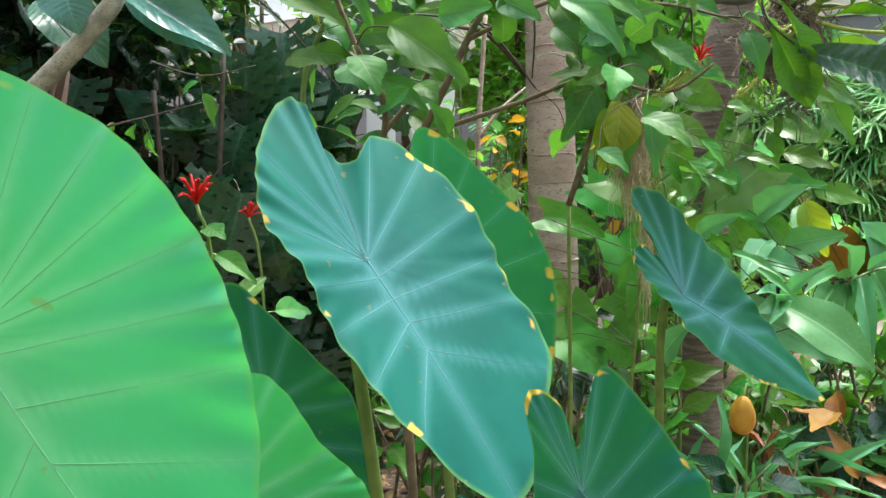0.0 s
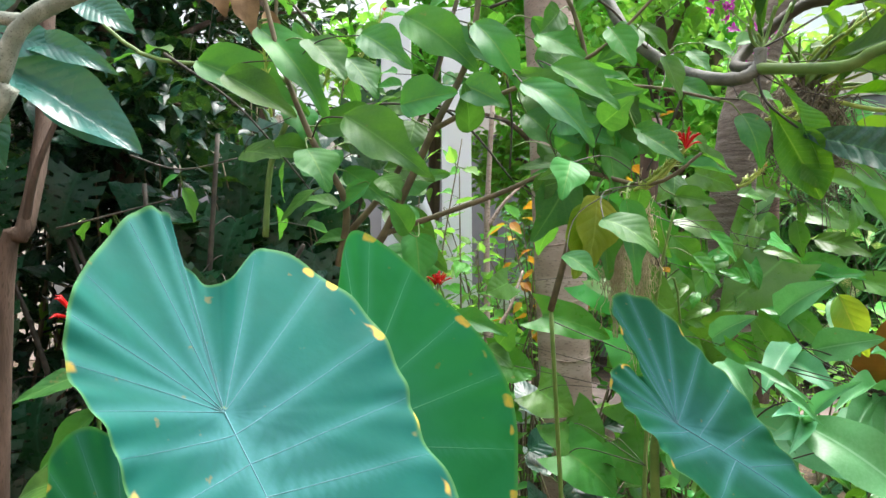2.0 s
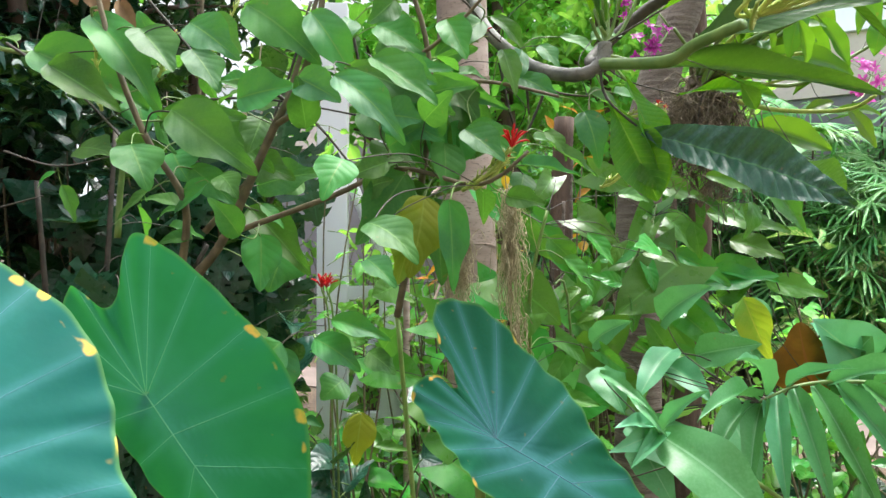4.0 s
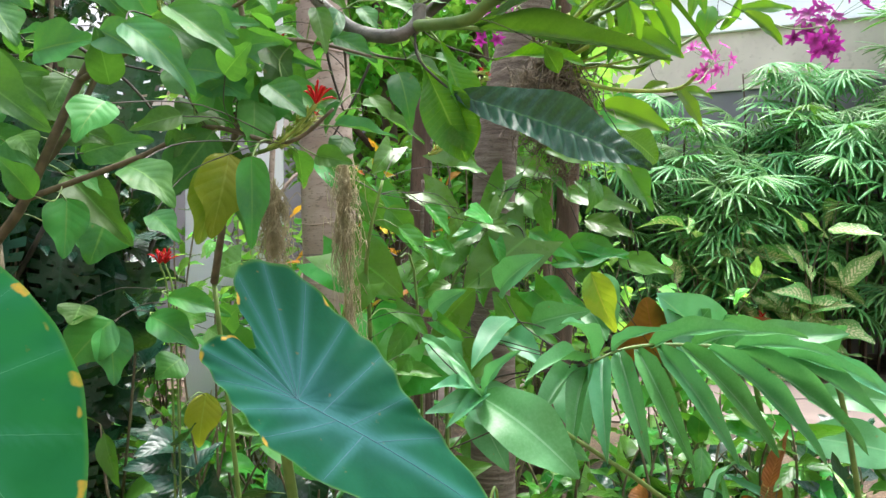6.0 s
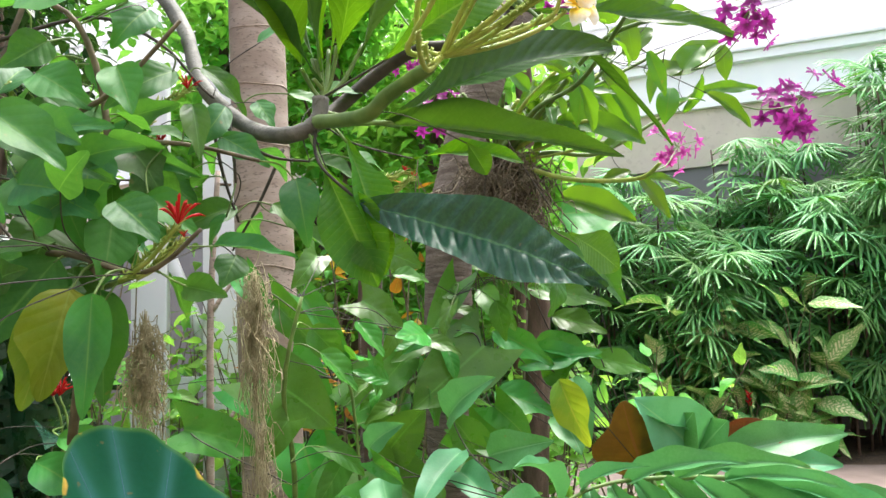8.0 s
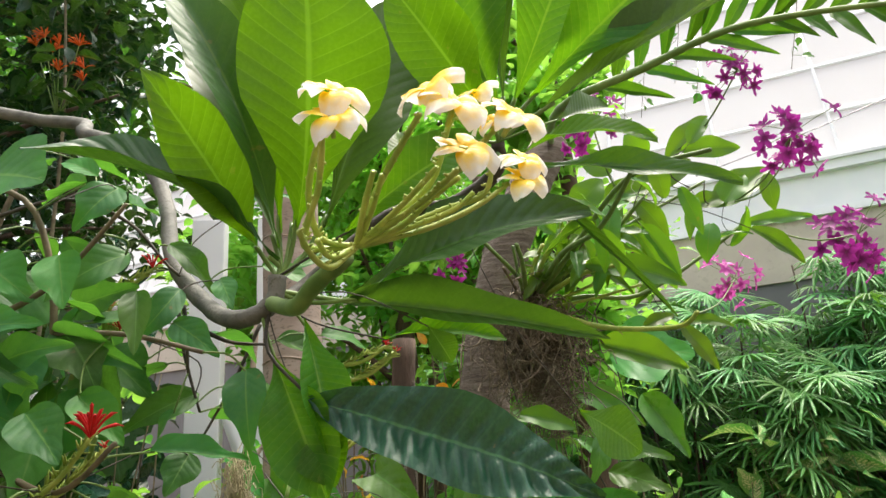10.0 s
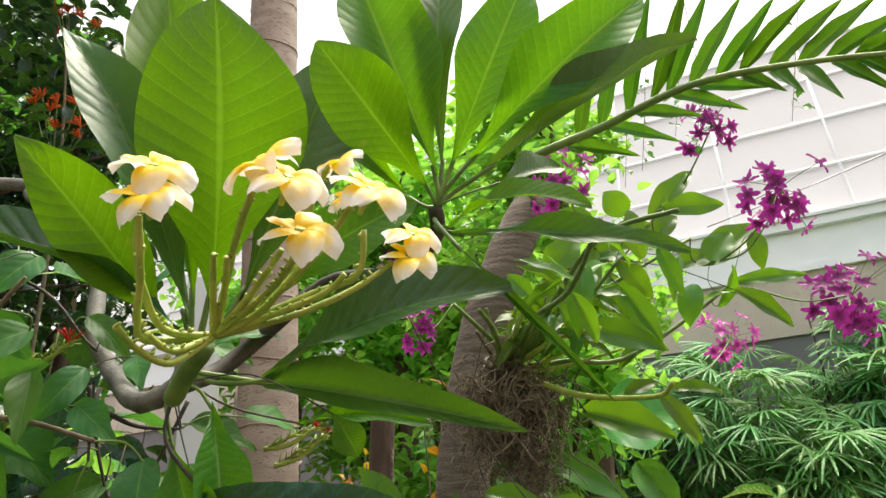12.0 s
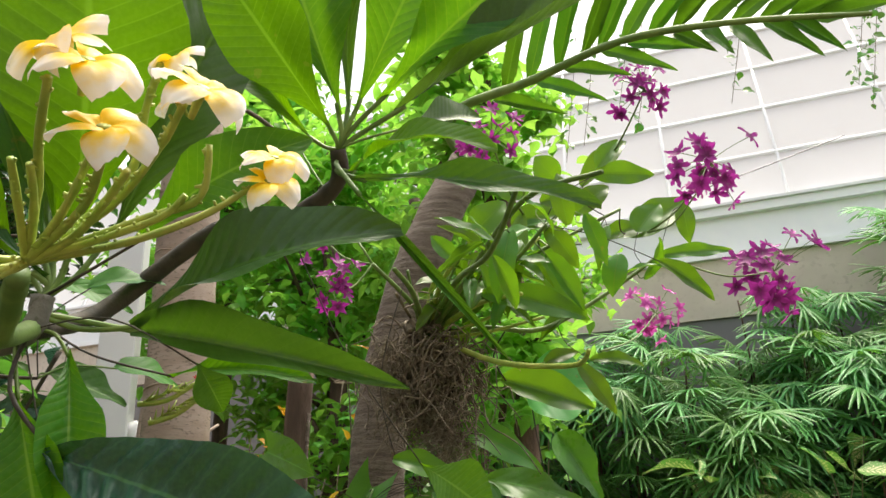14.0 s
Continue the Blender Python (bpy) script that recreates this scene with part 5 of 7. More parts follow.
leaf(trunk_b, "frond", (1.287, 1.419, 2.592), (1.417, 1.339, 2.681), (-0.415, -0.890, -0.192), 0.033, bow=0.04, stalk=False)
leaf(trunk_b, "frond", (1.319, 1.385, 2.574), (1.444, 1.305, 2.627), (-0.477, -0.862, -0.171), 0.033, bow=0.04, stalk=False)
leaf(trunk_b, "frond", (1.348, 1.351, 2.555), (1.456, 1.271, 2.575), (-0.533, -0.795, -0.288), 0.032, bow=0.04, stalk=False)
leaf(trunk_b, "frond", (1.373, 1.318, 2.534), (1.451, 1.238, 2.513), (-0.723, -0.652, -0.229), 0.031, bow=0.04, stalk=False)
leaf(trunk_b, "frond", (1.287, 1.419, 2.592), (1.294, 1.339, 2.460), (-0.761, -0.574, 0.303), 0.026, bow=0.04, stalk=False)
leaf(trunk_b, "frond", (1.251, 1.453, 2.606), (1.250, 1.373, 2.496), (-0.691, -0.583, 0.428), 0.027, bow=0.04, stalk=False)
leaf(trunk_b, "frond", (1.212, 1.486, 2.619), (1.242, 1.406, 2.521), (-0.887, -0.451, 0.100), 0.026, bow=0.04, stalk=False)
leaf(trunk_b, "frond", (1.143, 1.541, 2.629), (1.247, 1.461, 2.568), (-0.672, -0.713, -0.201), 0.028, bow=0.04, stalk=False)
leaf(trunk_b, "frond", (1.097, 1.574, 2.635), (1.211, 1.494, 2.539), (-0.619, -0.781, -0.087), 0.028, bow=0.04, stalk=False)
leaf(trunk_b, "frond", (1.324, 1.378, 2.569), (1.356, 1.298, 2.446), (-0.748, -0.627, 0.218), 0.026, bow=0.04, stalk=False)
leaf(trunk_b, "frond", (1.353, 1.345, 2.550), (1.368, 1.265, 2.434), (-0.852, -0.478, 0.215), 0.025, bow=0.04, stalk=False)
leaf(trunk_b, "frond", (1.034, 1.615, 2.614), (1.139, 1.535, 2.552), (-0.619, -0.785, -0.034), 0.029, bow=0.04, stalk=False)
leaf(trunk_b, "frond", (0.981, 1.649, 2.604), (1.099, 1.569, 2.514), (-0.590, -0.806, -0.057), 0.028, bow=0.04, stalk=False)
leaf(trunk_b, "frond", (0.903, 1.696, 2.583), (1.031, 1.616, 2.509), (-0.538, -0.843, -0.023), 0.029, bow=0.04, stalk=False)

# ---- red-flowered shrub ----
shrub = thing("red_flowered_shrub", "tall leafy shrub with red flower tufts and yellow bract spikes", "shrub", "", (-0.550, 1.750, 0.000))
stem(shrub, [(-0.664, 1.600, 1.597), (-0.587, 1.550, 1.683), (-0.468, 1.500, 1.922), (-0.386, 1.500, 2.093), (-0.351, 1.500, 2.316)], (0.012, 0.006), "twig", "stem")
stem(shrub, [(-0.55, 1.75, -0.05), (-0.6, 1.7, 0.6), (-0.664, 1.600, 1.597)], (0.016, 0.012), "twig", "stem")
stem(shrub, [(-0.701, 1.600, 1.609), (-0.678, 1.550, 1.756), (-0.750, 1.500, 1.900), (-0.822, 1.500, 2.085), (-0.872, 1.500, 2.277)], (0.010, 0.005), "twig", "stem")
stem(shrub, [(-0.587, 1.550, 1.683), (-0.340, 1.450, 1.759), (-0.193, 1.350, 1.804), (-0.043, 1.250, 1.759), (0.044, 1.200, 1.813)], (0.007, 0.003), "twig", "stem")
stem(shrub, [(-0.468, 1.500, 1.922), (-0.311, 1.400, 1.982), (-0.128, 1.350, 2.049), (0.001, 1.300, 2.166)], (0.007, 0.003), "twig", "stem")
stem(shrub, [(-0.201, 1.500, 1.503), (-0.153, 1.400, 1.749), (-0.127, 1.400, 1.994), (-0.176, 1.400, 2.197), (-0.282, 1.400, 2.254)], (0.008, 0.004), "twig", "stem")
stem(shrub, [(-0.153, 1.400, 1.749), (-0.040, 1.300, 1.771), (0.013, 1.220, 1.823)], (0.005, 0.003), "stem", "stem")
stem(shrub, [(-0.127, 1.400, 1.994), (-0.004, 1.350, 1.979), (0.120, 1.300, 1.938)], (0.005, 0.003), "twig", "stem")
stem(shrub, [(-0.12, 1.75, -0.05), (-0.15, 1.65, 0.8), (-0.201, 1.500, 1.503)], (0.007, 0.005), "stem", "stem")
stem(shrub, [(-0.928, 1.800, 1.691), (-0.914, 1.800, 1.891), (-0.842, 1.750, 2.080), (-0.993, 1.750, 2.141), (-1.270, 1.800, 2.196), (-1.525, 1.900, 2.418)], (0.009, 0.005), "stem", "stem")
stem(shrub, [(-0.692, 1.750, 1.702), (-0.572, 1.750, 1.851), (-0.481, 1.750, 2.063), (-0.419, 1.750, 2.277), (-0.358, 1.750, 2.477)], (0.009, 0.005), "twig", "stem")
leaf(shrub, "ovate", (-0.238, 1.210, 1.986), (-0.121, 1.160, 1.887), (0.137, -0.809, 0.571), 0.081)
leaf(shrub, "ovate", (-0.301, 1.170, 1.941), (-0.177, 1.120, 1.811), (0.067, -0.907, 0.415), 0.072)
leaf(shrub, "ovate", (-0.594, 1.780, 2.054), (-0.472, 1.730, 2.022), (-0.231, -0.855, 0.464), 0.093)
leaf(shrub, "ovate", (-0.048, 1.390, 1.902), (-0.123, 1.340, 1.779), (0.294, -0.934, 0.201), 0.078)
leaf(shrub, "ovate", (-0.070, 1.210, 1.855), (-0.004, 1.160, 1.789), (-0.055, -0.823, 0.566), 0.068)
leaf(shrub, "ovate", (-0.208, 1.170, 1.789), (-0.279, 1.120, 1.753), (0.494, -0.846, 0.199), 0.043)
leaf(shrub, "ovate", (-0.179, 1.330, 1.793), (-0.271, 1.280, 1.649), (0.233, -0.955, 0.182), 0.099)
leaf(shrub, "ovate", (-0.170, 1.390, 1.773), (-0.203, 1.340, 1.714), (0.366, -0.800, 0.475), 0.067)
leaf(shrub, "ovate", (-0.099, 1.210, 1.727), (-0.095, 1.160, 1.563), (0.179, -0.940, 0.291), 0.059)
leaf(shrub, "ovate", (-0.222, 0.870, 1.661), (-0.155, 0.820, 1.605), (0.041, -0.721, 0.692), 0.062)
leaf(shrub, "ovate", (-0.526, 1.930, 1.677), (-0.557, 1.880, 1.548), (0.078, -0.936, 0.343), 0.165)
leaf(shrub, "ovate", (-0.239, 1.090, 1.618), (-0.189, 1.040, 1.571), (-0.038, -0.706, 0.707), 0.046)
leaf(shrub, "ovate", (0.013, 1.270, 1.740), (0.078, 1.220, 1.719), (-0.499, -0.793, 0.349), 0.048)
leaf(shrub, "ovate", (0.176, 1.330, 1.916), (0.193, 1.280, 1.795), (-0.143, -0.921, 0.363), 0.064)
leaf(shrub, "ovate", (-0.514, 1.590, 1.960), (-0.536, 1.540, 1.867), (0.211, -0.880, 0.425), 0.086)
leaf(shrub, "ovate", (-0.144, 1.210, 1.871), (-0.094, 1.160, 1.913), (-0.471, -0.795, -0.382), 0.063)
leaf(shrub, "ovate", (-0.199, 1.270, 1.991), (-0.119, 1.220, 1.940), (-0.415, -0.884, 0.215), 0.064)
leaf(shrub, "ovate", (-0.390, 1.430, 1.900), (-0.402, 1.380, 1.999), (0.406, -0.835, -0.372), 0.073)
leaf(shrub, "ovate", (0.052, 1.390, 2.004), (0.135, 1.340, 1.938), (-0.213, -0.888, 0.408), 0.051)
leaf(shrub, "ovate", (-0.258, 0.910, 1.752), (-0.281, 0.860, 1.689), (0.248, -0.798, 0.549), 0.059)
leaf(shrub, "ovate", (-0.217, 1.270, 1.894), (-0.146, 1.220, 1.874), (-0.487, -0.820, 0.301), 0.080)
leaf(shrub, "ovate", (-0.136, 1.330, 1.863), (-0.091, 1.280, 1.912), (-0.512, -0.788, -0.341), 0.060)
leaf(shrub, "ovate", (-0.524, 2.140, 1.903), (-0.595, 2.090, 1.833), (0.137, -0.869, 0.476), 0.124)
leaf(shrub, "ovate", (-0.663, 1.410, 1.936), (-0.475, 1.360, 1.792), (-0.017, -0.951, 0.309), 0.113)
leaf(shrub, "ovate", (-0.944, 1.470, 2.044), (-0.770, 1.420, 1.932), (0.026, -0.897, 0.442), 0.089)
leaf(shrub, "ovate", (-0.885, 1.530, 2.174), (-0.707, 1.480, 1.936), (0.259, -0.888, 0.379), 0.103)
leaf(shrub, "ovate", (-0.934, 1.590, 1.887), (-0.831, 1.540, 1.864), (-0.173, -0.681, 0.712), 0.094)
leaf(shrub, "ovate", (-0.745, 1.410, 1.862), (-0.690, 1.360, 1.760), (0.375, -0.738, 0.560), 0.105)
leaf(shrub, "ovate", (-0.543, 1.470, 1.973), (-0.414, 1.420, 1.988), (-0.374, -0.895, 0.245), 0.107)
leaf(shrub, "ovate", (-0.538, 1.530, 2.200), (-0.364, 1.480, 2.049), (-0.094, -0.973, 0.213), 0.115)
leaf(shrub, "ovate", (-0.294, 1.320, 2.001), (-0.084, 1.270, 1.895), (-0.065, -0.946, 0.318), 0.064)
leaf(shrub, "ovate", (-0.208, 1.320, 1.983), (-0.087, 1.270, 1.981), (-0.339, -0.840, 0.422), 0.060)
leaf(shrub, "ovate", (-0.097, 1.320, 2.095), (-0.062, 1.270, 2.001), (-0.088, -0.893, 0.442), 0.069)
leaf(shrub, "ovate", (-0.260, 1.320, 1.756), (-0.200, 1.270, 1.771), (-0.626, -0.777, -0.072), 0.056)
leaf(shrub, "ovate", (-0.627, 2.040, 1.855), (-0.424, 1.990, 1.888), (-0.275, -0.913, 0.301), 0.120)
leaf(shrub, "ovate", (-0.607, 1.860, 1.776), (-0.436, 1.810, 1.593), (0.144, -0.912, 0.383), 0.112)
leaf(shrub, "ovate", (-0.513, 1.570, 1.687), (-0.503, 1.520, 1.557), (0.281, -0.887, 0.366), 0.093)
leaf(shrub, "ovate", (-0.170, 1.320, 1.930), (-0.043, 1.270, 1.951), (-0.380, -0.916, 0.131), 0.061)
leaf(shrub, "ovate", (-0.224, 1.320, 1.907), (-0.105, 1.270, 1.845), (-0.260, -0.932, 0.253), 0.079)
leaf(shrub, "ovate", (-0.213, 1.320, 1.842), (-0.147, 1.270, 1.875), (-0.535, -0.826, -0.178), 0.063)
leaf(shrub, "ovate", (-0.052, 1.320, 1.888), (0.031, 1.270, 1.814), (-0.009, -0.830, 0.558), 0.060)
leaf(shrub, "ovate", (-0.441, 1.530, 2.152), (-0.323, 1.480, 2.064), (-0.136, -0.929, 0.344), 0.084)
leaf(shrub, "ovate", (-0.679, 1.590, 2.117), (-0.600, 1.540, 2.003), (0.306, -0.776, 0.551), 0.093)
leaf(shrub, "ovate", (-0.627, 1.410, 2.117), (-0.511, 1.360, 2.023), (-0.076, -0.915, 0.396), 0.092)
leaf(shrub, "ovate", (-0.752, 1.470, 2.124), (-0.663, 1.420, 2.016), (0.295, -0.751, 0.591), 0.106)
leaf(shrub, "ovate", (-0.594, 1.530, 1.816), (-0.543, 1.480, 1.756), (-0.041, -0.786, 0.617), 0.065)
leaf(shrub, "ovate", (-0.751, 1.590, 1.950), (-0.539, 1.540, 1.948), (-0.214, -0.923, 0.320), 0.097)
leaf(shrub, "ovate", (-0.522, 1.410, 1.674), (-0.573, 1.360, 1.747), (0.610, -0.784, -0.115), 0.061)
leaf(shrub, "ovate", (-0.221, 1.330, 2.231), (-0.111, 1.280, 2.198), (-0.240, -0.844, 0.479), 0.175)
leaf(shrub, "ovate", (-0.020, 1.390, 2.117), (-0.120, 1.340, 2.030), (0.176, -0.926, 0.333), 0.071)
leaf(shrub, "ovate", (-0.174, 1.450, 2.087), (-0.220, 1.400, 1.993), (0.204, -0.902, 0.380), 0.118)
leaf(shrub, "ovate", (-0.149, 1.510, 2.061), (-0.024, 1.460, 2.083), (-0.357, -0.931, -0.079), 0.072)
leaf(shrub, "ovate", (-0.137, 1.330, 1.957), (-0.132, 1.280, 1.852), (0.174, -0.887, 0.428), 0.087)
leaf(shrub, "ovate", (0.061, 1.390, 2.056), (0.008, 1.340, 1.958), (0.445, -0.872, 0.204), 0.048)
leaf(shrub, "ovate", (-0.128, 1.450, 1.920), (-0.036, 1.400, 1.833), (0.036, -0.852, 0.523), 0.092)
leaf(shrub, "ovate", (0.068, 1.510, 1.908), (-0.043, 1.460, 1.841), (0.222, -0.921, 0.320), 0.056)
leaf(shrub, "ovate", (-0.103, 1.330, 1.852), (-0.104, 1.280, 1.746), (0.386, -0.837, 0.388), 0.078)
leaf(shrub, "ovate", (-0.211, 1.390, 1.856), (-0.221, 1.340, 1.782), (0.479, -0.758, 0.442), 0.108)
leaf(shrub, "ovate", (0.072, 1.450, 1.809), (0.051, 1.400, 1.747), (0.231, -0.792, 0.565), 0.059)
leaf(shrub, "ovate", (-0.263, 1.410, 1.790), (-0.165, 1.360, 1.756), (-0.209, -0.796, 0.568), 0.066)
leaf(shrub, "ovate", (0.015, 1.330, 2.038), (0.033, 1.280, 1.934), (0.102, -0.890, 0.445), 0.046)
leaf(shrub, "ovate", (-0.107, 1.390, 1.991), (-0.035, 1.340, 1.896), (0.146, -0.826, 0.545), 0.095)
leaf(shrub, "ovate", (-0.263, 1.450, 2.009), (-0.200, 1.400, 1.912), (-0.070, -0.905, 0.419), 0.084)
leaf(shrub, "ovate", (-0.086, 1.510, 2.282), (-0.139, 1.460, 2.183), (0.258, -0.910, 0.323), 0.074)
leaf(shrub, "ovate", (-0.201, 1.330, 2.138), (-0.250, 1.280, 2.072), (0.573, -0.798, 0.188), 0.062)
leaf(shrub, "ovate", (-0.185, 1.390, 2.039), (-0.231, 1.340, 2.005), (0.395, -0.736, 0.550), 0.081)
leaf(shrub, "ovate", (0.109, 1.450, 2.088), (0.141, 1.400, 2.022), (-0.131, -0.822, 0.554), 0.042)
leaf(shrub, "ovate", (-0.091, 1.510, 1.983), (0.004, 1.460, 1.900), (0.028, -0.841, 0.540), 0.095)
leaf(shrub, "ovate", (-1.059, 1.630, 2.124), (-0.770, 1.580, 1.973), (0.075, -0.894, 0.441), 0.143)
leaf(shrub, "ovate", (-0.888, 1.690, 1.915), (-0.749, 1.640, 1.887), (-0.257, -0.905, 0.340), 0.073)
leaf(shrub, "ovate", (-0.722, 1.750, 2.011), (-0.507, 1.700, 1.847), (0.031, -0.944, 0.329), 0.117)
leaf(shrub, "ovate", (-0.792, 1.810, 1.915), (-0.735, 1.760, 1.831), (-0.013, -0.864, 0.503), 0.127)
leaf(shrub, "ovate", (-0.402, 1.400, 2.000), (-0.308, 1.350, 1.938), (-0.269, -0.907, 0.325), 0.083)
leaf(shrub, "ovate", (-0.376, 1.400, 2.137), (-0.272, 1.350, 1.962), (-0.046, -0.968, 0.249), 0.083)
leaf(shrub, "ovate", (-0.176, 1.400, 1.788), (-0.157, 1.350, 1.650), (-0.241, -0.923, 0.301), 0.088)
leaf(shrub, "ovate", (-0.267, 1.400, 1.937), (-0.190, 1.350, 1.841), (-0.132, -0.918, 0.374), 0.080)
leaf(shrub, "ovate", (-0.649, 1.630, 2.205), (-0.561, 1.580, 2.104), (-0.096, -0.923, 0.372), 0.077)
leaf(shrub, "ovate", (-0.772, 1.690, 2.108), (-0.821, 1.640, 2.224), (0.339, -0.907, -0.249), 0.093)
leaf(shrub, "ovate", (-0.205, 1.400, 1.937), (-0.143, 1.350, 1.805), (-0.294, -0.931, 0.215), 0.075)
leaf(shrub, "ovate", (-0.119, 1.400, 1.899), (-0.072, 1.350, 1.781), (-0.154, -0.931, 0.332), 0.065)
leaf(shrub, "ovate", (-0.069, 1.400, 1.961), (0.001, 1.350, 1.828), (-0.283, -0.937, 0.205), 0.078)
leaf(shrub, "ovate", (-0.607, 1.810, 1.876), (-0.467, 1.760, 1.837), (-0.177, -0.861, 0.477), 0.109)
leaf(shrub, "ovate", (-0.691, 1.630, 1.849), (-0.562, 1.580, 1.745), (-0.082, -0.934, 0.347), 0.072)
leaf(shrub, "ovate", (-0.240, 1.400, 2.111), (-0.140, 1.350, 2.034), (-0.071, -0.879, 0.472), 0.084)
leaf(shrub, "ovate", (-0.130, 1.400, 1.998), (0.026, 1.350, 1.924), (-0.263, -0.960, 0.093), 0.053)
leaf(shrub, "ovate", (-0.818, 1.630, 2.006), (-0.780, 1.580, 1.911), (0.228, -0.821, 0.524), 0.090)
leaf(shrub, "yellow", (-0.153, 1.270, 1.725), (-0.194, 1.240, 1.575), (0.203, -0.969, 0.138), 0.091)
leaf(shrub, "yellow", (-0.143, 1.270, 1.741), (-0.172, 1.240, 1.586), (0.424, -0.900, 0.095), 0.106)
leaf(shrub, "ovate", (-0.123, 1.350, 1.745), (-0.109, 1.320, 1.571), (0.179, -0.967, 0.181), 0.079)
leaf(shrub, "yellow", (-0.132, 1.300, 1.682), (-0.182, 1.270, 1.590), (-0.241, -0.875, 0.419), 0.054)
red_flower(shrub, (0.014, 1.200, 1.820), (0.1, -0.3, 0.9), 0.045, 1, (-0.073, 1.250, 1.748))
red_flower(shrub, (-0.472, 2.300, 1.553), (0.2, -0.3, 0.9), 0.05, 5)
stem(shrub, [(-0.472, 2.300, 1.553), (-0.442, 2.320, 1.303), (-0.422, 2.350, -0.030)], (0.003, 0.004))
red_flower(shrub, (-0.456, 2.300, 1.553), (0.2, -0.3, 0.9), 0.05, 6)
stem(shrub, [(-0.456, 2.300, 1.553), (-0.426, 2.320, 1.303), (-0.406, 2.350, -0.030)], (0.003, 0.004))
red_flower(shrub, (-0.064, 1.500, 2.018), (0.2, -0.3, 0.9), 0.03, 7, (-0.109, 1.500, 2.065))
red_flower(shrub, (-0.016, 1.500, 2.124), (0.2, -0.3, 0.9), 0.03, 8, (-0.082, 1.500, 2.091))
red_flower(shrub, (-0.996, 0.920, 1.509), (0.2, -0.3, 0.9), 0.06, 9)
stem(shrub, [(-0.996, 0.920, 1.509), (-0.966, 0.940, 1.259), (-0.946, 0.970, -0.030)], (0.003, 0.004))
for b, t in (((-0.98, 0.93, 1.44), (-1.07, 0.88, 1.40)), ((-0.97, 0.94, 1.42), (-0.89, 0.90, 1.37)), ((-0.975, 0.94, 1.38), (-1.04, 0.90, 1.30)), ((-0.97, 0.94, 1.33), (-0.90, 0.9, 1.25)), ((-0.985, 0.93, 1.47), (-0.94, 0.89, 1.45))):
    leaf(shrub, "ovate", b, t, (0.1, -0.7, 0.7), 0.04)
red_flower(shrub, (-0.302, 1.500, 2.046), (0.2, -0.3, 0.9), 0.03, 10, (-0.314, 1.500, 2.132))
red_flower(shrub, (-0.994, 1.350, 1.474), (0.2, -0.3, 0.9), 0.045, 11)
stem(shrub, [(-0.994, 1.350, 1.474), (-0.964, 1.370, 1.224), (-0.944, 1.400, -0.030)], (0.003, 0.004))
red_flower(shrub, (-0.840, 1.700, 2.171), (0.2, -0.3, 0.9), 0.012, 25, (-0.840, 1.700, 2.037))
red_flower(shrub, (-0.597, 1.700, 2.274), (0.2, -0.3, 0.9), 0.012, 26, (-0.700, 1.700, 2.081))
red_flower(shrub, (-0.863, 1.500, 2.121), (0.2, -0.3, 0.9), 0.012, 27, (-0.843, 1.500, 1.953))
red_flower(shrub, (-0.689, 1.500, 2.124), (0.2, -0.3, 0.9), 0.012, 28, (-0.722, 1.500, 2.027))
red_flower(shrub, (-0.082, 1.500, 2.060), (0.2, -0.3, 0.9), 0.012, 29, (-0.098, 1.500, 1.990))
red_flower(shrub, (0.381, 1.500, 1.972), (0.2, -0.3, 0.9), 0.012, 30, (0.301, 1.500, 1.942))
red_flower(shrub, (0.397, 1.500, 1.961), (0.2, -0.3, 0.9), 0.012, 31, (0.318, 1.500, 1.915))
red_flower(shrub, (0.014, 1.250, 1.810), (0.2, -0.3, 0.9), 0.012, 32, (-0.051, 1.250, 1.751))
red_flower(shrub, (0.342, 1.600, 1.845), (0.2, -0.3, 0.9), 0.012, 33, (0.275, 1.600, 1.797))
stem(shrub, [(-0.715, 1.700, 2.022), (-0.539, 1.700, 2.029), (-0.275, 1.700, 1.983)], (0.004, 0.002), "darktwig", "twig")
stem(shrub, [(-0.311, 1.600, 2.179), (-0.278, 1.600, 1.996), (-0.283, 1.600, 1.843)], (0.004, 0.002), "darktwig", "twig")
stem(shrub, [(-0.420, 1.700, 2.273), (-0.480, 1.700, 2.065), (-0.539, 1.700, 1.918)], (0.004, 0.002), "darktwig", "twig")
stem(shrub, [(-0.833, 1.700, 2.290), (-0.730, 1.700, 2.170), (-0.642, 1.700, 2.059)], (0.004, 0.002), "darktwig", "twig")
stem(shrub, [(-1.189, 1.750, 2.180), (-1.023, 1.750, 2.065), (-0.917, 1.750, 1.959), (-0.782, 1.750, 1.792)], (0.004, 0.002), "darktwig", "twig")
stem(shrub, [(-0.336, 1.500, 2.207), (-0.180, 1.500, 2.258), (-0.064, 1.500, 2.212), (0.011, 1.500, 2.127), (0.065, 1.500, 2.084)], (0.004, 0.002), "darktwig", "twig")
stem(shrub, [(0.065, 1.400, 2.032), (0.072, 1.400, 1.983), (0.076, 1.400, 1.925)], (0.004, 0.002), "darktwig", "twig")
stem(shrub, [(0.152, 1.600, 2.041), (0.106, 1.600, 1.935), (0.053, 1.600, 1.838)], (0.004, 0.002), "darktwig", "twig")
stem(shrub, [(0.094, 1.400, 1.992), (0.140, 1.400, 1.970), (0.200, 1.400, 1.964)], (0.004, 0.002), "darktwig", "twig")
stem(shrub, [(0.028, 1.500, 2.062), (0.045, 1.500, 1.969), (0.073, 1.500, 1.876)], (0.004, 0.002), "darktwig", "twig")
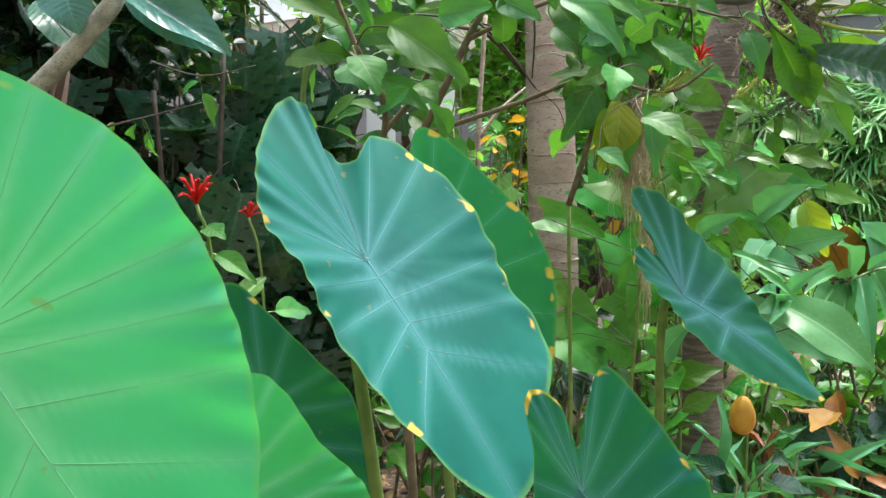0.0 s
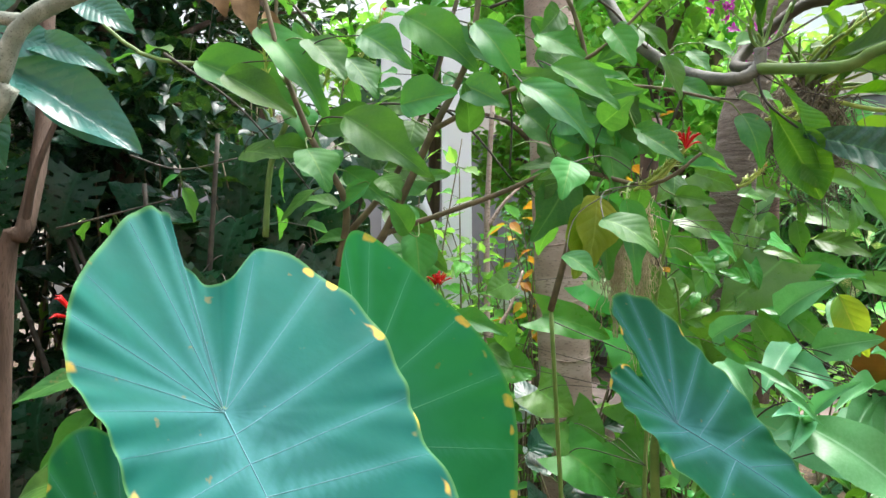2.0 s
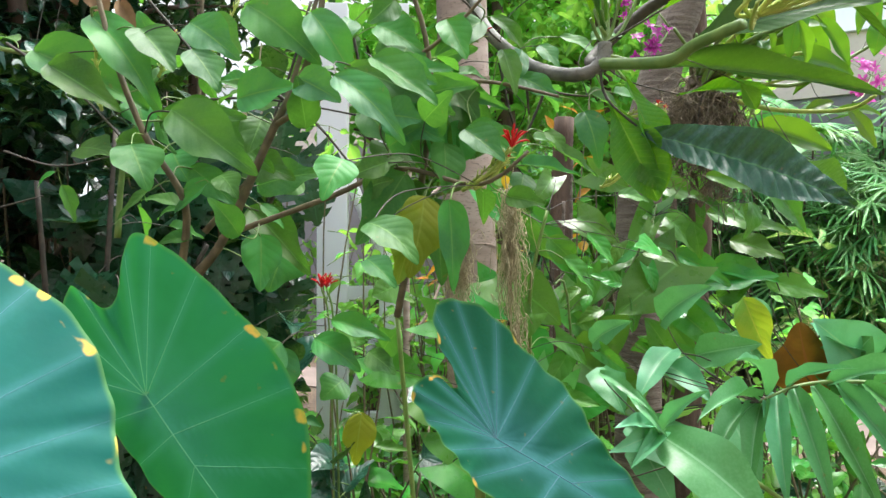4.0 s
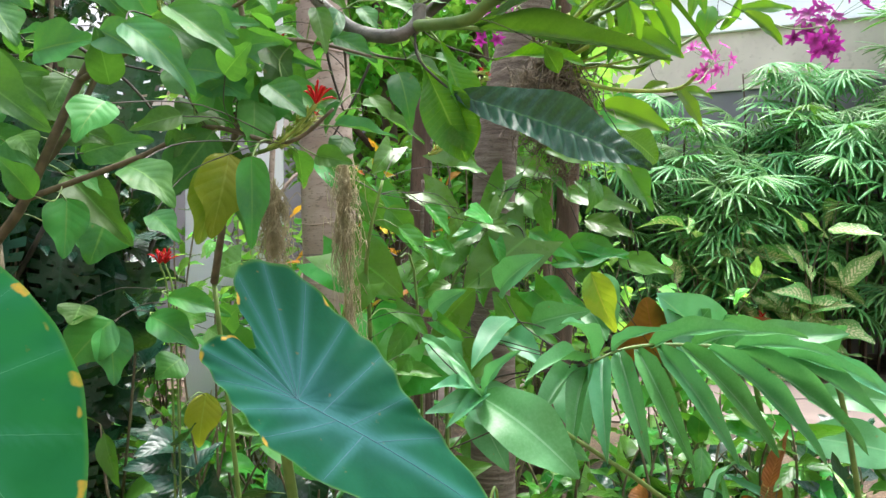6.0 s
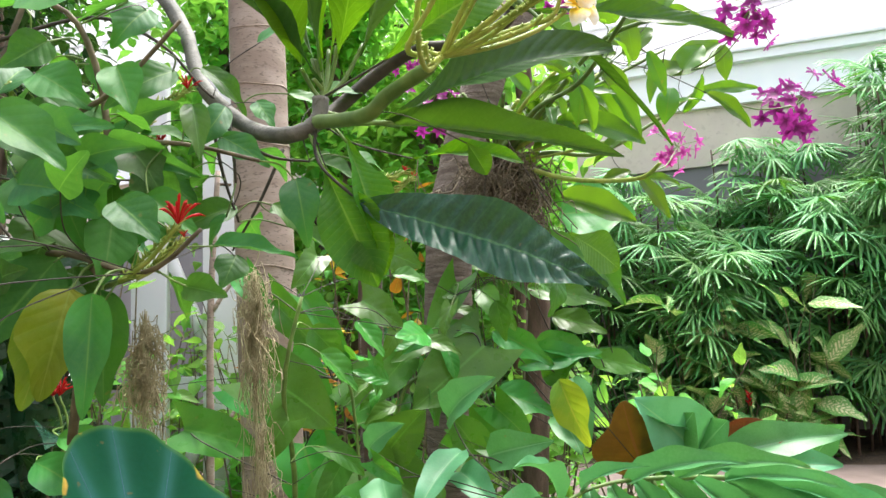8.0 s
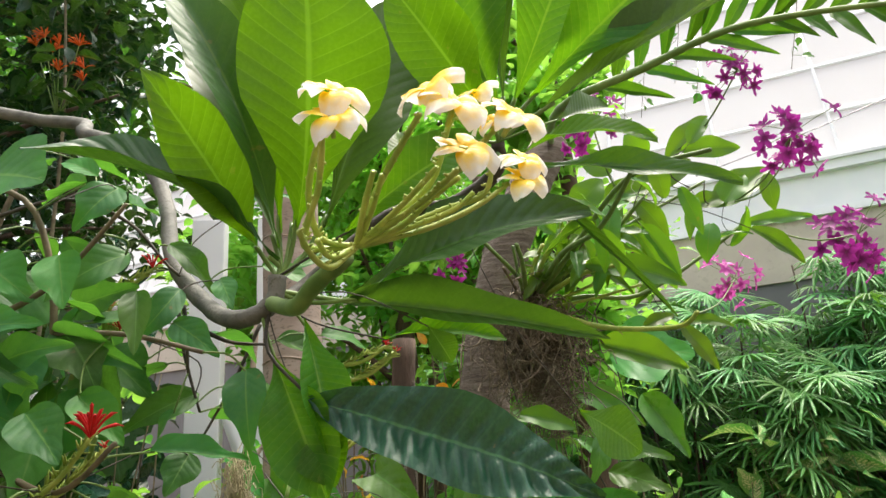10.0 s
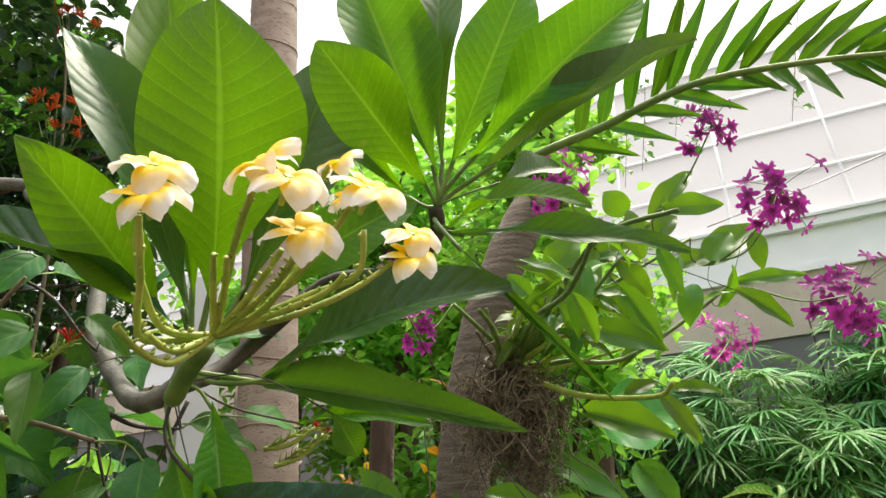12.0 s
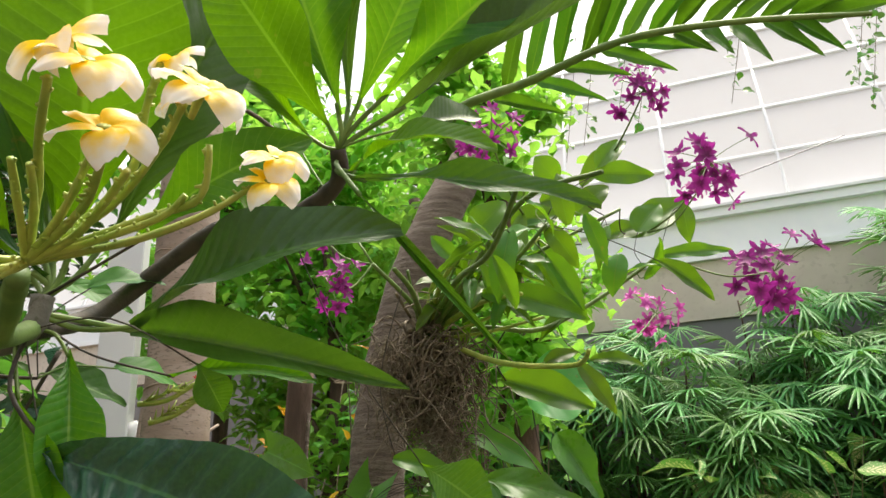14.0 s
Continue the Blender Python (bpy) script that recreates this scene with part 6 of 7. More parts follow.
stem(shrub, [(-0.481, 1.550, 2.007), (-0.382, 1.550, 1.933), (-0.282, 1.550, 1.809)], (0.004, 0.002), "darktwig", "twig")
stem(shrub, [(-1.705, 2.200, 1.745), (-1.522, 2.200, 1.790), (-1.320, 2.200, 1.844)], (0.004, 0.002), "darktwig", "twig")
stem(shrub, [(-1.554, 2.400, 2.018), (-1.374, 2.400, 1.967), (-1.173, 2.400, 2.007)], (0.004, 0.002), "darktwig", "twig")
leaf(shrub, "dry", (-1.001, 1.800, 2.392), (-0.954, 1.800, 2.234), (0.116, -0.993, 0.035), 0.076)
leaf(shrub, "dry", (-0.931, 1.800, 2.312), (-0.876, 1.800, 2.195), (0.118, -0.992, 0.055), 0.046)
leaf(shrub, "dry", (-1.071, 1.800, 2.408), (-1.039, 1.800, 2.297), (0.020, -1.000, 0.006), 0.087)
leaf(shrub, "yellow", (-1.048, 1.800, 2.408), (-1.042, 1.800, 2.305), (0.041, -0.999, 0.002), 0.079)
leaf(shrub, "ovate", (-0.584, 2.200, 1.385), (-0.704, 2.150, 1.243), (0.081, -0.960, 0.270), 0.150)
leaf(shrub, "ovate", (-0.596, 2.200, 1.370), (-0.567, 2.150, 1.200), (0.418, -0.849, 0.323), 0.118)
leaf(shrub, "ovate", (-0.480, 2.200, 1.395), (-0.332, 2.150, 1.299), (0.018, -0.874, 0.486), 0.108)
leaf(shrub, "ovate", (-0.313, 2.200, 1.353), (-0.225, 2.150, 1.290), (-0.023, -0.794, 0.607), 0.091)
leaf(shrub, "ovate", (-0.427, 2.200, 1.453), (-0.240, 2.150, 1.392), (-0.049, -0.842, 0.537), 0.079)
leaf(shrub, "ovate", (-0.672, 2.200, 1.435), (-0.684, 2.150, 1.377), (0.117, -0.764, 0.634), 0.116)
leaf(shrub, "ovate", (-0.390, 2.200, 1.266), (-0.453, 2.150, 1.213), (0.124, -0.793, 0.597), 0.116)
leaf(shrub, "ovate", (-0.266, 2.200, 1.359), (-0.212, 2.150, 1.426), (-0.636, -0.769, -0.065), 0.101)
leaf(shrub, "yellow", (-0.347, 2.400, 1.129), (-0.369, 2.380, 0.956), (0.148, -0.984, 0.095), 0.112)
rng = random.Random(11)
spots = [q for q in STEMS[shrub.name] if q.z > 1.0]
for i in range(110):
    s = rng.choice(spots)
    d = Vector((rng.uniform(-1, 1), rng.uniform(0.0, 1), rng.uniform(-0.6, 0.8))).normalized()
    b = s + d * rng.uniform(0.05, 0.2)
    t = b + (d + Vector((0, 0, -0.5))).normalized() * rng.uniform(0.08, 0.14)
    if -0.54 < b.x < -0.2 and 1.42 < b.z < 2.05:
        continue  # the shrub stands open here
    leaf(shrub, "ovate", b, t, (rng.uniform(-0.5, 0.5), -0.6, 0.7), rng.uniform(0.04, 0.065))

# ---- heart-leaved vine round the trunks ----
vine = thing("heart_leaf_vine", "climbing vine with glossy heart-shaped leaves on palm trunks", "vine", "", (0.470, 2.350, 0.000))
stem(vine, [(0.470, 2.350, -0.03), (0.448, 2.360, 1.323), (0.560, 2.380, 1.583), (0.666, 2.400, 1.795)], (0.008, 0.004))
stem(vine, [(0.120, 2.100, -0.03), (0.161, 2.000, 1.225), (0.141, 1.820, 1.549), (0.184, 1.800, 1.760)], (0.008, 0.004))
stem(vine, [(0.370, 2.300, -0.03), (0.327, 2.200, 1.410), (0.263, 2.150, 1.565)], (0.006, 0.003))
leaf(vine, "heart", (0.142, 2.350, 1.601), (0.274, 2.290, 1.413), (-0.109, -0.967, 0.231), 0.183)
leaf(vine, "heart", (0.683, 2.450, 1.840), (0.563, 2.390, 1.650), (-0.062, -0.940, 0.336), 0.109)
leaf(vine, "heart", (0.588, 2.430, 1.661), (0.447, 2.370, 1.593), (0.142, -0.869, 0.474), 0.088)
leaf(vine, "heart", (0.496, 2.400, 1.607), (0.347, 2.340, 1.460), (0.089, -0.951, 0.297), 0.116)
leaf(vine, "heart", (0.183, 2.350, 1.377), (0.245, 2.290, 1.158), (0.083, -0.955, 0.285), 0.209)
leaf(vine, "heart", (0.455, 2.400, 1.385), (0.475, 2.340, 1.272), (-0.325, -0.859, 0.396), 0.118)
leaf(vine, "heart", (0.109, 2.050, 1.776), (0.234, 1.990, 1.634), (-0.304, -0.943, 0.131), 0.099)
leaf(vine, "heart", (0.191, 2.100, 1.778), (0.312, 2.040, 1.567), (-0.093, -0.971, 0.222), 0.092)
leaf(vine, "heart", (0.352, 2.200, 1.773), (0.460, 2.140, 1.691), (-0.197, -0.897, 0.395), 0.115)
leaf(vine, "heart", (0.383, 2.300, 1.303), (0.588, 2.240, 1.129), (-0.013, -0.950, 0.312), 0.207)
leaf(vine, "heart", (0.771, 2.400, 1.445), (0.870, 2.340, 1.330), (-0.312, -0.926, 0.215), 0.117)
leaf(vine, "heart", (0.147, 2.250, 1.169), (0.304, 2.190, 1.070), (-0.190, -0.944, 0.269), 0.160)
leaf(vine, "heart", (0.273, 2.200, 1.274), (0.166, 2.140, 1.088), (0.029, -0.956, 0.292), 0.155)
leaf(vine, "heart", (0.044, 2.050, 1.835), (0.104, 1.990, 1.735), (-0.332, -0.884, 0.329), 0.080)
leaf(vine, "heart", (0.225, 1.950, 1.870), (0.161, 1.890, 1.785), (0.297, -0.872, 0.390), 0.076)
leaf(vine, "heart", (0.418, 2.300, 1.930), (0.535, 2.240, 1.868), (-0.366, -0.911, 0.190), 0.112)
leaf(vine, "heart", (0.663, 2.500, 1.304), (0.730, 2.440, 1.385), (-0.600, -0.796, -0.087), 0.121)
leaf(vine, "heart", (0.376, 2.450, 1.471), (0.481, 2.390, 1.319), (-0.225, -0.949, 0.221), 0.115)
leaf(vine, "heart", (0.705, 2.500, 1.382), (0.831, 2.440, 1.264), (-0.179, -0.941, 0.287), 0.144)
leaf(vine, "heart", (0.289, 2.200, 1.188), (0.436, 2.140, 1.191), (-0.367, -0.880, 0.302), 0.140)
leaf(vine, "heart", (-0.137, 2.250, 1.206), (-0.027, 2.190, 1.133), (-0.091, -0.832, 0.548), 0.184)
leaf(vine, "heart", (-0.053, 2.200, 1.113), (0.042, 2.140, 0.992), (-0.014, -0.900, 0.435), 0.217)
leaf(vine, "heart", (-0.123, 2.200, 1.451), (0.083, 2.140, 1.382), (-0.129, -0.907, 0.402), 0.138)
leaf(vine, "heart", (0.026, 2.200, 1.561), (0.156, 2.140, 1.453), (-0.157, -0.931, 0.330), 0.155)
leaf(vine, "heart", (0.315, 2.300, 1.558), (0.389, 2.240, 1.502), (-0.365, -0.835, 0.411), 0.167)
leaf(vine, "heart", (0.110, 2.200, 1.049), (0.183, 2.140, 0.921), (-0.317, -0.915, 0.249), 0.174)
leaf(vine, "heart", (-0.063, 2.150, 1.026), (0.082, 2.090, 0.902), (0.038, -0.882, 0.470), 0.198)
leaf(vine, "heart", (-0.223, 2.300, 1.561), (-0.304, 2.240, 1.525), (0.470, -0.825, 0.316), 0.114)
leaf(vine, "heart", (-0.416, 2.300, 1.409), (-0.324, 2.240, 1.376), (-0.286, -0.764, 0.579), 0.144)
leaf(vine, "heart", (-0.283, 2.300, 1.294), (-0.138, 2.240, 1.254), (-0.239, -0.868, 0.436), 0.159)
leaf(vine, "heart", (0.079, 2.080, 1.586), (0.261, 2.020, 1.445), (-0.091, -0.953, 0.288), 0.190)
leaf(vine, "heart", (0.746, 2.380, 1.633), (0.502, 2.320, 1.455), (-0.080, -0.906, 0.415), 0.247)
leaf(vine, "heart", (0.706, 2.380, 1.306), (0.601, 2.320, 1.448), (0.208, -0.947, -0.245), 0.139)
leaf(vine, "heart", (0.429, 2.280, 1.357), (0.520, 2.220, 1.462), (-0.380, -0.906, -0.187), 0.147)

rng = random.Random(505)
spots = [q for q in STEMS[vine.name] if q.z > 1.1]
for i in range(46):
    s = rng.choice(spots) + Vector((rng.uniform(-0.05, 0.32), rng.uniform(-0.1, 0.12), rng.uniform(-0.08, 0.16)))
    t = s + Vector((rng.uniform(-0.7, 0.9), rng.uniform(-0.4, 0.1), rng.uniform(-1.0, 0.2))).normalized() * rng.uniform(0.07, 0.14)
    leaf(vine, "vine" if i % 3 else "heart", s, t, (rng.uniform(-0.6, 0.6), -0.8, rng.uniform(0.1, 0.8)), (t - s).length * rng.uniform(0.45, 0.65))

# ---- feather palm and broad-leaved plants beside the path ----
feather_palm = thing("feather_palm", "young feather palm with arching broad green leaflets", "palm", "", (1.300, 1.900, 0.000))
stem(feather_palm, [(1.75, 2.0, -0.03), (1.7, 1.95, 0.6), (1.516, 1.850, 1.224), (1.242, 1.800, 1.282), (0.985, 1.770, 1.310), (0.824, 1.750, 1.306), (0.702, 1.720, 1.269)], (0.011, 0.003), "stem", "leaf_rib")
stem(feather_palm, [(1.2, 1.95, -0.03), (1.1, 1.8, 0.7), (0.605, 1.600, 1.125), (0.373, 1.500, 1.237)], (0.010, 0.003), "stem", "leaf_rib")
leaf(feather_palm, "strap", (0.705, 1.770, 1.248), (0.519, 1.600, 1.111), (-0.45, -0.62, 0.64), 0.06, bow=0.14, fold=0.3, stalk=False)
leaf(feather_palm, "strap", (0.735, 1.770, 1.264), (0.617, 1.600, 1.061), (-0.45, -0.62, 0.64), 0.06, bow=0.14, fold=0.3, stalk=False)
leaf(feather_palm, "strap", (0.772, 1.770, 1.281), (0.710, 1.600, 1.041), (-0.45, -0.62, 0.64), 0.06, bow=0.14, fold=0.3, stalk=False)
leaf(feather_palm, "strap", (0.817, 1.770, 1.297), (0.823, 1.600, 1.025), (-0.45, -0.62, 0.64), 0.06, bow=0.14, fold=0.3, stalk=False)
leaf(feather_palm, "strap", (0.870, 1.770, 1.301), (0.940, 1.600, 1.015), (-0.45, -0.62, 0.64), 0.06, bow=0.14, fold=0.3, stalk=False)
leaf(feather_palm, "strap", (0.931, 1.770, 1.305), (1.061, 1.600, 1.018), (-0.45, -0.62, 0.64), 0.06, bow=0.14, fold=0.3, stalk=False)
leaf(feather_palm, "strap", (1.000, 1.770, 1.306), (1.171, 1.600, 1.034), (-0.45, -0.62, 0.64), 0.06, bow=0.14, fold=0.3, stalk=False)
leaf(feather_palm, "strap", (1.078, 1.770, 1.299), (1.305, 1.600, 1.010), (-0.45, -0.62, 0.64), 0.06, bow=0.14, fold=0.3, stalk=False)
leaf(feather_palm, "strap", (1.158, 1.770, 1.292), (1.430, 1.600, 1.026), (-0.45, -0.62, 0.64), 0.06, bow=0.14, fold=0.3, stalk=False)
leaf(feather_palm, "strap", (1.238, 1.770, 1.283), (1.497, 1.600, 1.088), (-0.45, -0.62, 0.64), 0.06, bow=0.14, fold=0.3, stalk=False)
leaf(feather_palm, "strap", (0.908, 1.770, 1.302), (1.127, 1.620, 1.354), (-0.45, -0.62, 0.64), 0.06, bow=0.14, fold=0.3, stalk=False)
leaf(feather_palm, "strap", (1.031, 1.770, 1.304), (1.277, 1.620, 1.334), (-0.45, -0.62, 0.64), 0.06, bow=0.14, fold=0.3, stalk=False)
leaf(feather_palm, "strap", (1.158, 1.770, 1.292), (1.352, 1.620, 1.283), (-0.45, -0.62, 0.64), 0.049, bow=0.14, fold=0.3, stalk=False)
leaf(feather_palm, "strap", (0.802, 1.770, 1.295), (0.895, 1.620, 1.365), (-0.45, -0.62, 0.64), 0.038, bow=0.14, fold=0.3, stalk=False)
leaf(feather_palm, "strap", (0.720, 1.770, 1.261), (0.497, 1.600, 1.245), (-0.45, -0.62, 0.64), 0.06, bow=0.14, fold=0.3, stalk=False)
leaf(feather_palm, "strap", (0.742, 1.770, 1.272), (0.590, 1.600, 1.387), (-0.45, -0.62, 0.64), 0.051, bow=0.14, fold=0.3, stalk=False)
leaf(feather_palm, "strap", (1.271, 1.770, 1.275), (1.472, 1.600, 1.198), (-0.45, -0.62, 0.64), 0.06, bow=0.14, fold=0.3, stalk=False)
leaf(feather_palm, "strap", (1.369, 1.770, 1.258), (1.548, 1.600, 1.139), (-0.45, -0.62, 0.64), 0.06, bow=0.14, fold=0.3, stalk=False)
leaf(feather_palm, "wide", (0.371, 1.500, 1.240), (0.545, 1.350, 1.090), (-0.213, -0.804, 0.555), 0.139, bow=0.1)
leaf(feather_palm, "strap", (0.367, 1.500, 1.244), (0.223, 1.350, 1.237), (0.631, -0.626, 0.458), 0.054, bow=0.1)
leaf(feather_palm, "strap", (0.367, 1.500, 1.240), (0.234, 1.350, 1.286), (0.601, -0.306, 0.739), 0.046, bow=0.1)
leaf(feather_palm, "strap", (0.373, 1.500, 1.240), (0.265, 1.350, 1.205), (0.382, -0.460, 0.801), 0.036, bow=0.1)
leaf(feather_palm, "strap", (0.385, 1.500, 1.245), (0.422, 1.350, 1.358), (-0.981, -0.170, 0.091), 0.041, bow=0.1)
leaf(feather_palm, "strap", (0.243, 1.500, 1.376), (0.321, 1.350, 1.309), (-0.436, -0.548, 0.714), 0.024, bow=0.1)
leaf(feather_palm, "strap", (0.314, 1.500, 1.332), (0.342, 1.350, 1.265), (-0.570, -0.423, 0.704), 0.026, bow=0.1)
leaf(feather_palm, "strap", (0.556, 1.950, 1.330), (0.612, 1.800, 1.256), (-0.413, -0.523, 0.745), 0.081, bow=0.1)
leaf(feather_palm, "strap", (0.429, 1.950, 1.167), (0.739, 1.800, 0.999), (-0.200, -0.885, 0.420), 0.134, bow=0.1)
leaf(feather_palm, "strap", (0.461, 1.950, 1.135), (0.514, 1.800, 0.982), (-0.516, -0.694, 0.503), 0.108, bow=0.1)
leaf(feather_palm, "strap", (0.631, 1.950, 1.362), (0.751, 1.800, 1.407), (-0.792, -0.570, 0.218), 0.094, bow=0.1)
leaf(feather_palm, "strap", (0.367, 1.950, 1.331), (0.383, 1.800, 1.227), (-0.494, -0.530, 0.689), 0.104, bow=0.1)
leaf(feather_palm, "strap", (0.335, 1.950, 1.396), (0.403, 1.800, 1.470), (-0.910, -0.414, -0.002), 0.072, bow=0.1)
leaf(feather_palm, "strap", (0.725, 1.950, 1.198), (0.741, 1.800, 1.044), (-0.531, -0.634, 0.563), 0.112, bow=0.1)
leaf(feather_palm, "strap", (0.229, 1.950, 0.991), (0.259, 1.800, 1.137), (-0.948, -0.298, -0.113), 0.101, bow=0.1)
leaf(feather_palm, "strap", (0.534, 1.950, 1.461), (0.620, 1.800, 1.560), (-0.893, -0.434, 0.119), 0.098, bow=0.1)
leaf(feather_palm, "strap", (0.565, 1.950, 1.379), (0.414, 1.800, 1.257), (-0.193, -0.495, 0.847), 0.084, bow=0.1)
rusty_plant = thing("broad_leaf_plant", "broad-leaved plant with rust-brown leaf undersides", "plant", "", (1.900, 3.100, 0.000))
stem(rusty_plant, [(1.9, 3.1, -0.03), (1.8, 3.05, 0.5), (1.578, 3.000, 1.056)], (0.02, 0.012))
stem(rusty_plant, [(1.95, 3.1, -0.03), (2.1, 3.05, 0.5), (1.995, 3.000, 1.064)], (0.02, 0.012))
leaf(rusty_plant, "rust", (1.552, 3.000, 1.082), (1.431, 2.900, 1.389), (-0.442, -0.788, -0.429), 0.339, label="rust-brown underside of a broad leaf")
leaf(rusty_plant, "rust", (1.871, 3.000, 1.183), (2.163, 2.800, 1.235), (-0.573, -0.753, 0.325), 0.147, label="rust-brown underside of a broad leaf")
leaf(rusty_plant, "wide", (1.581, 2.950, 1.112), (1.648, 2.750, 1.344), (-0.795, -0.554, -0.248), 0.232)
leaf(rusty_plant, "wide", (1.771, 2.950, 1.129), (1.411, 2.750, 1.408), (0.376, -0.911, -0.169), 0.306)
leaf(rusty_plant, "wide", (1.729, 2.950, 1.106), (1.788, 2.750, 1.305), (-0.956, -0.294, -0.010), 0.235)
leaf(rusty_plant, "wide", (1.825, 2.950, 1.127), (2.308, 2.750, 1.218), (-0.404, -0.721, 0.563), 0.159)
leaf(rusty_plant, "wide", (1.825, 2.950, 1.102), (2.268, 2.750, 1.098), (-0.308, -0.696, 0.648), 0.189)
leaf(rusty_plant, "wide", (2.242, 2.950, 0.907), (2.648, 2.750, 0.874), (-0.339, -0.777, 0.530), 0.159)
leaf(rusty_plant, "wide", (2.207, 2.950, 0.731), (2.640, 2.750, 0.654), (-0.267, -0.790, 0.552), 0.225)
leaf(rusty_plant, "wide", (1.248, 2.950, 1.488), (1.224, 2.750, 1.253), (-0.474, -0.646, 0.598), 0.135)
leaf(rusty_plant, "wide", (1.638, 2.950, 1.258), (1.434, 2.750, 1.349), (0.522, -0.150, 0.839), 0.243)
leaf(rusty_plant, "wide", (1.169, 2.950, 1.345), (1.187, 2.750, 1.220), (-0.251, -0.528, 0.811), 0.129)
leaf(rusty_plant, "wide", (2.306, 2.950, 1.110), (2.296, 2.750, 1.255), (-0.989, -0.052, -0.141), 0.125)
leaf(rusty_plant, "yellow", (1.064, 2.600, 1.506), (1.140, 2.550, 1.274), (-0.429, -0.902, 0.053), 0.126)
leaf(rusty_plant, "vine", (1.150, 3.100, 1.640), (1.402, 3.000, 1.560), (-0.189, -0.859, 0.476), 0.119)
leaf(rusty_plant, "vine", (0.967, 3.100, 1.692), (1.191, 3.000, 1.538), (-0.241, -0.936, 0.257), 0.117)
leaf(rusty_plant, "vine", (1.392, 3.100, 1.561), (1.616, 3.000, 1.494), (-0.273, -0.878, 0.393), 0.115)
leaf(rusty_plant, "vine", (1.069, 3.100, 1.540), (1.403, 3.000, 1.585), (-0.312, -0.836, 0.452), 0.129)
leaf(rusty_plant, "vine", (1.174, 3.100, 1.488), (1.296, 3.000, 1.561), (-0.700, -0.667, 0.256), 0.140)
leaf(rusty_plant, "vine", (0.869, 3.100, 1.993), (1.095, 3.000, 1.908), (-0.262, -0.897, 0.356), 0.112)
leaf(rusty_plant, "vine", (1.128, 3.100, 1.869), (1.460, 3.000, 1.773), (-0.128, -0.875, 0.466), 0.132)
leaf(rusty_plant, "vine", (1.296, 3.100, 2.180), (1.605, 3.000, 2.162), (-0.248, -0.850, 0.465), 0.313)
leaf(rusty_plant, "vine", (1.407, 3.100, 2.026), (1.520, 3.000, 1.773), (-0.177, -0.940, 0.292), 0.137)
leaf(rusty_plant, "vine", (0.918, 3.100, 1.868), (1.040, 3.000, 1.687), (-0.158, -0.906, 0.394), 0.134)
leaf(rusty_plant, "vine", (1.233, 3.100, 1.742), (1.431, 3.000, 1.660), (-0.168, -0.803, 0.572), 0.132)
leaf(rusty_plant, "vine", (0.963, 3.100, 1.441), (1.187, 3.000, 1.341), (-0.105, -0.811, 0.576), 0.151)
pod = thing("yellow_pod", "ripe yellow-orange fruit pod hanging on a stalk", "fruit", "", (0.481, 1.900, 0.810))
core = bmesh.new()
bmesh.ops.create_uvsphere(core, u_segments=20, v_segments=14, radius=1)
for q in core.verts:
    r = 1 + 0.07 * math.cos(5 * math.atan2(q.co.y, q.co.x))
    q.co = Vector((0.481, 1.900, 0.810)) + Vector((q.co.x * r * 0.04 * (1 - 0.25 * q.co.z), q.co.y * r * 0.04, q.co.z * 0.065))
me = bpy.data.meshes.new("pod_body")
core.to_mesh(me)
me.polygons.foreach_set("use_smooth", [True] * len(me.polygons))
part("pod_body", me, "pod", pod)
part("pod_stalk", mesh_of("pod_stalk", *tube_data([Vector((0.481, 1.900, 0.810)) + Vector((0, 0, 0.06)), Vector((0.481, 1.900, 0.810)) + Vector((0.04, 0.05, 0.02)), (0.551, 2.000, -0.03)], 0.004, 6)), "stem", pod)

# ---- shaded plants at the garden's dark side ----
blue_leaf_tree = thing("long_leaf_tree", "small tree with grey mottled branch and long blue-green leaves", "tree", "", (-2.200, 1.300, 0.000))
stem(blue_leaf_tree, [(-2.2, 1.3, -0.05), (-2.1, 1.25, 1.0), (-1.222, 1.000, 1.795), (-1.156, 0.970, 1.888), (-1.100, 0.950, 1.982), (-0.973, 0.950, 2.043)], (0.02, 0.012), "pale_bark", "branch", 10, 0.02, 0.06)
stem(blue_leaf_tree, [(-1.100, 0.950, 1.982), (-1.166, 0.965, 1.996), (-1.231, 0.980, 2.010)], (0.012, 0.009), "pale_bark", "branch", 10, 0.02, 0.06)
leaf(blue_leaf_tree, "teal", (-1.230, 1.100, 1.961), (-0.965, 1.070, 1.794), (0.210, -0.848, 0.486), 0.116)
leaf(blue_leaf_tree, "teal", (-1.191, 1.100, 1.999), (-1.007, 1.070, 1.932), (-0.050, -0.955, 0.293), 0.054)
leaf(blue_leaf_tree, "teal", (-1.271, 1.100, 2.014), (-1.095, 1.070, 1.974), (-0.115, -0.969, 0.221), 0.077)
leaf(blue_leaf_tree, "teal", (-1.153, 1.200, 2.113), (-1.021, 1.170, 2.037), (0.049, -0.898, 0.438), 0.070)
leaf(blue_leaf_tree, "teal", (-1.226, 1.000, 2.017), (-1.100, 0.970, 2.061), (-0.150, -0.962, -0.228), 0.073)
leaf(blue_leaf_tree, "teal", (-1.334, 1.100, 1.901), (-1.199, 1.070, 1.769), (0.270, -0.842, 0.467), 0.123)
leaf(blue_leaf_tree, "teal", (-1.191, 1.150, 1.950), (-0.986, 1.120, 1.808), (-0.083, -0.993, 0.089), 0.101)
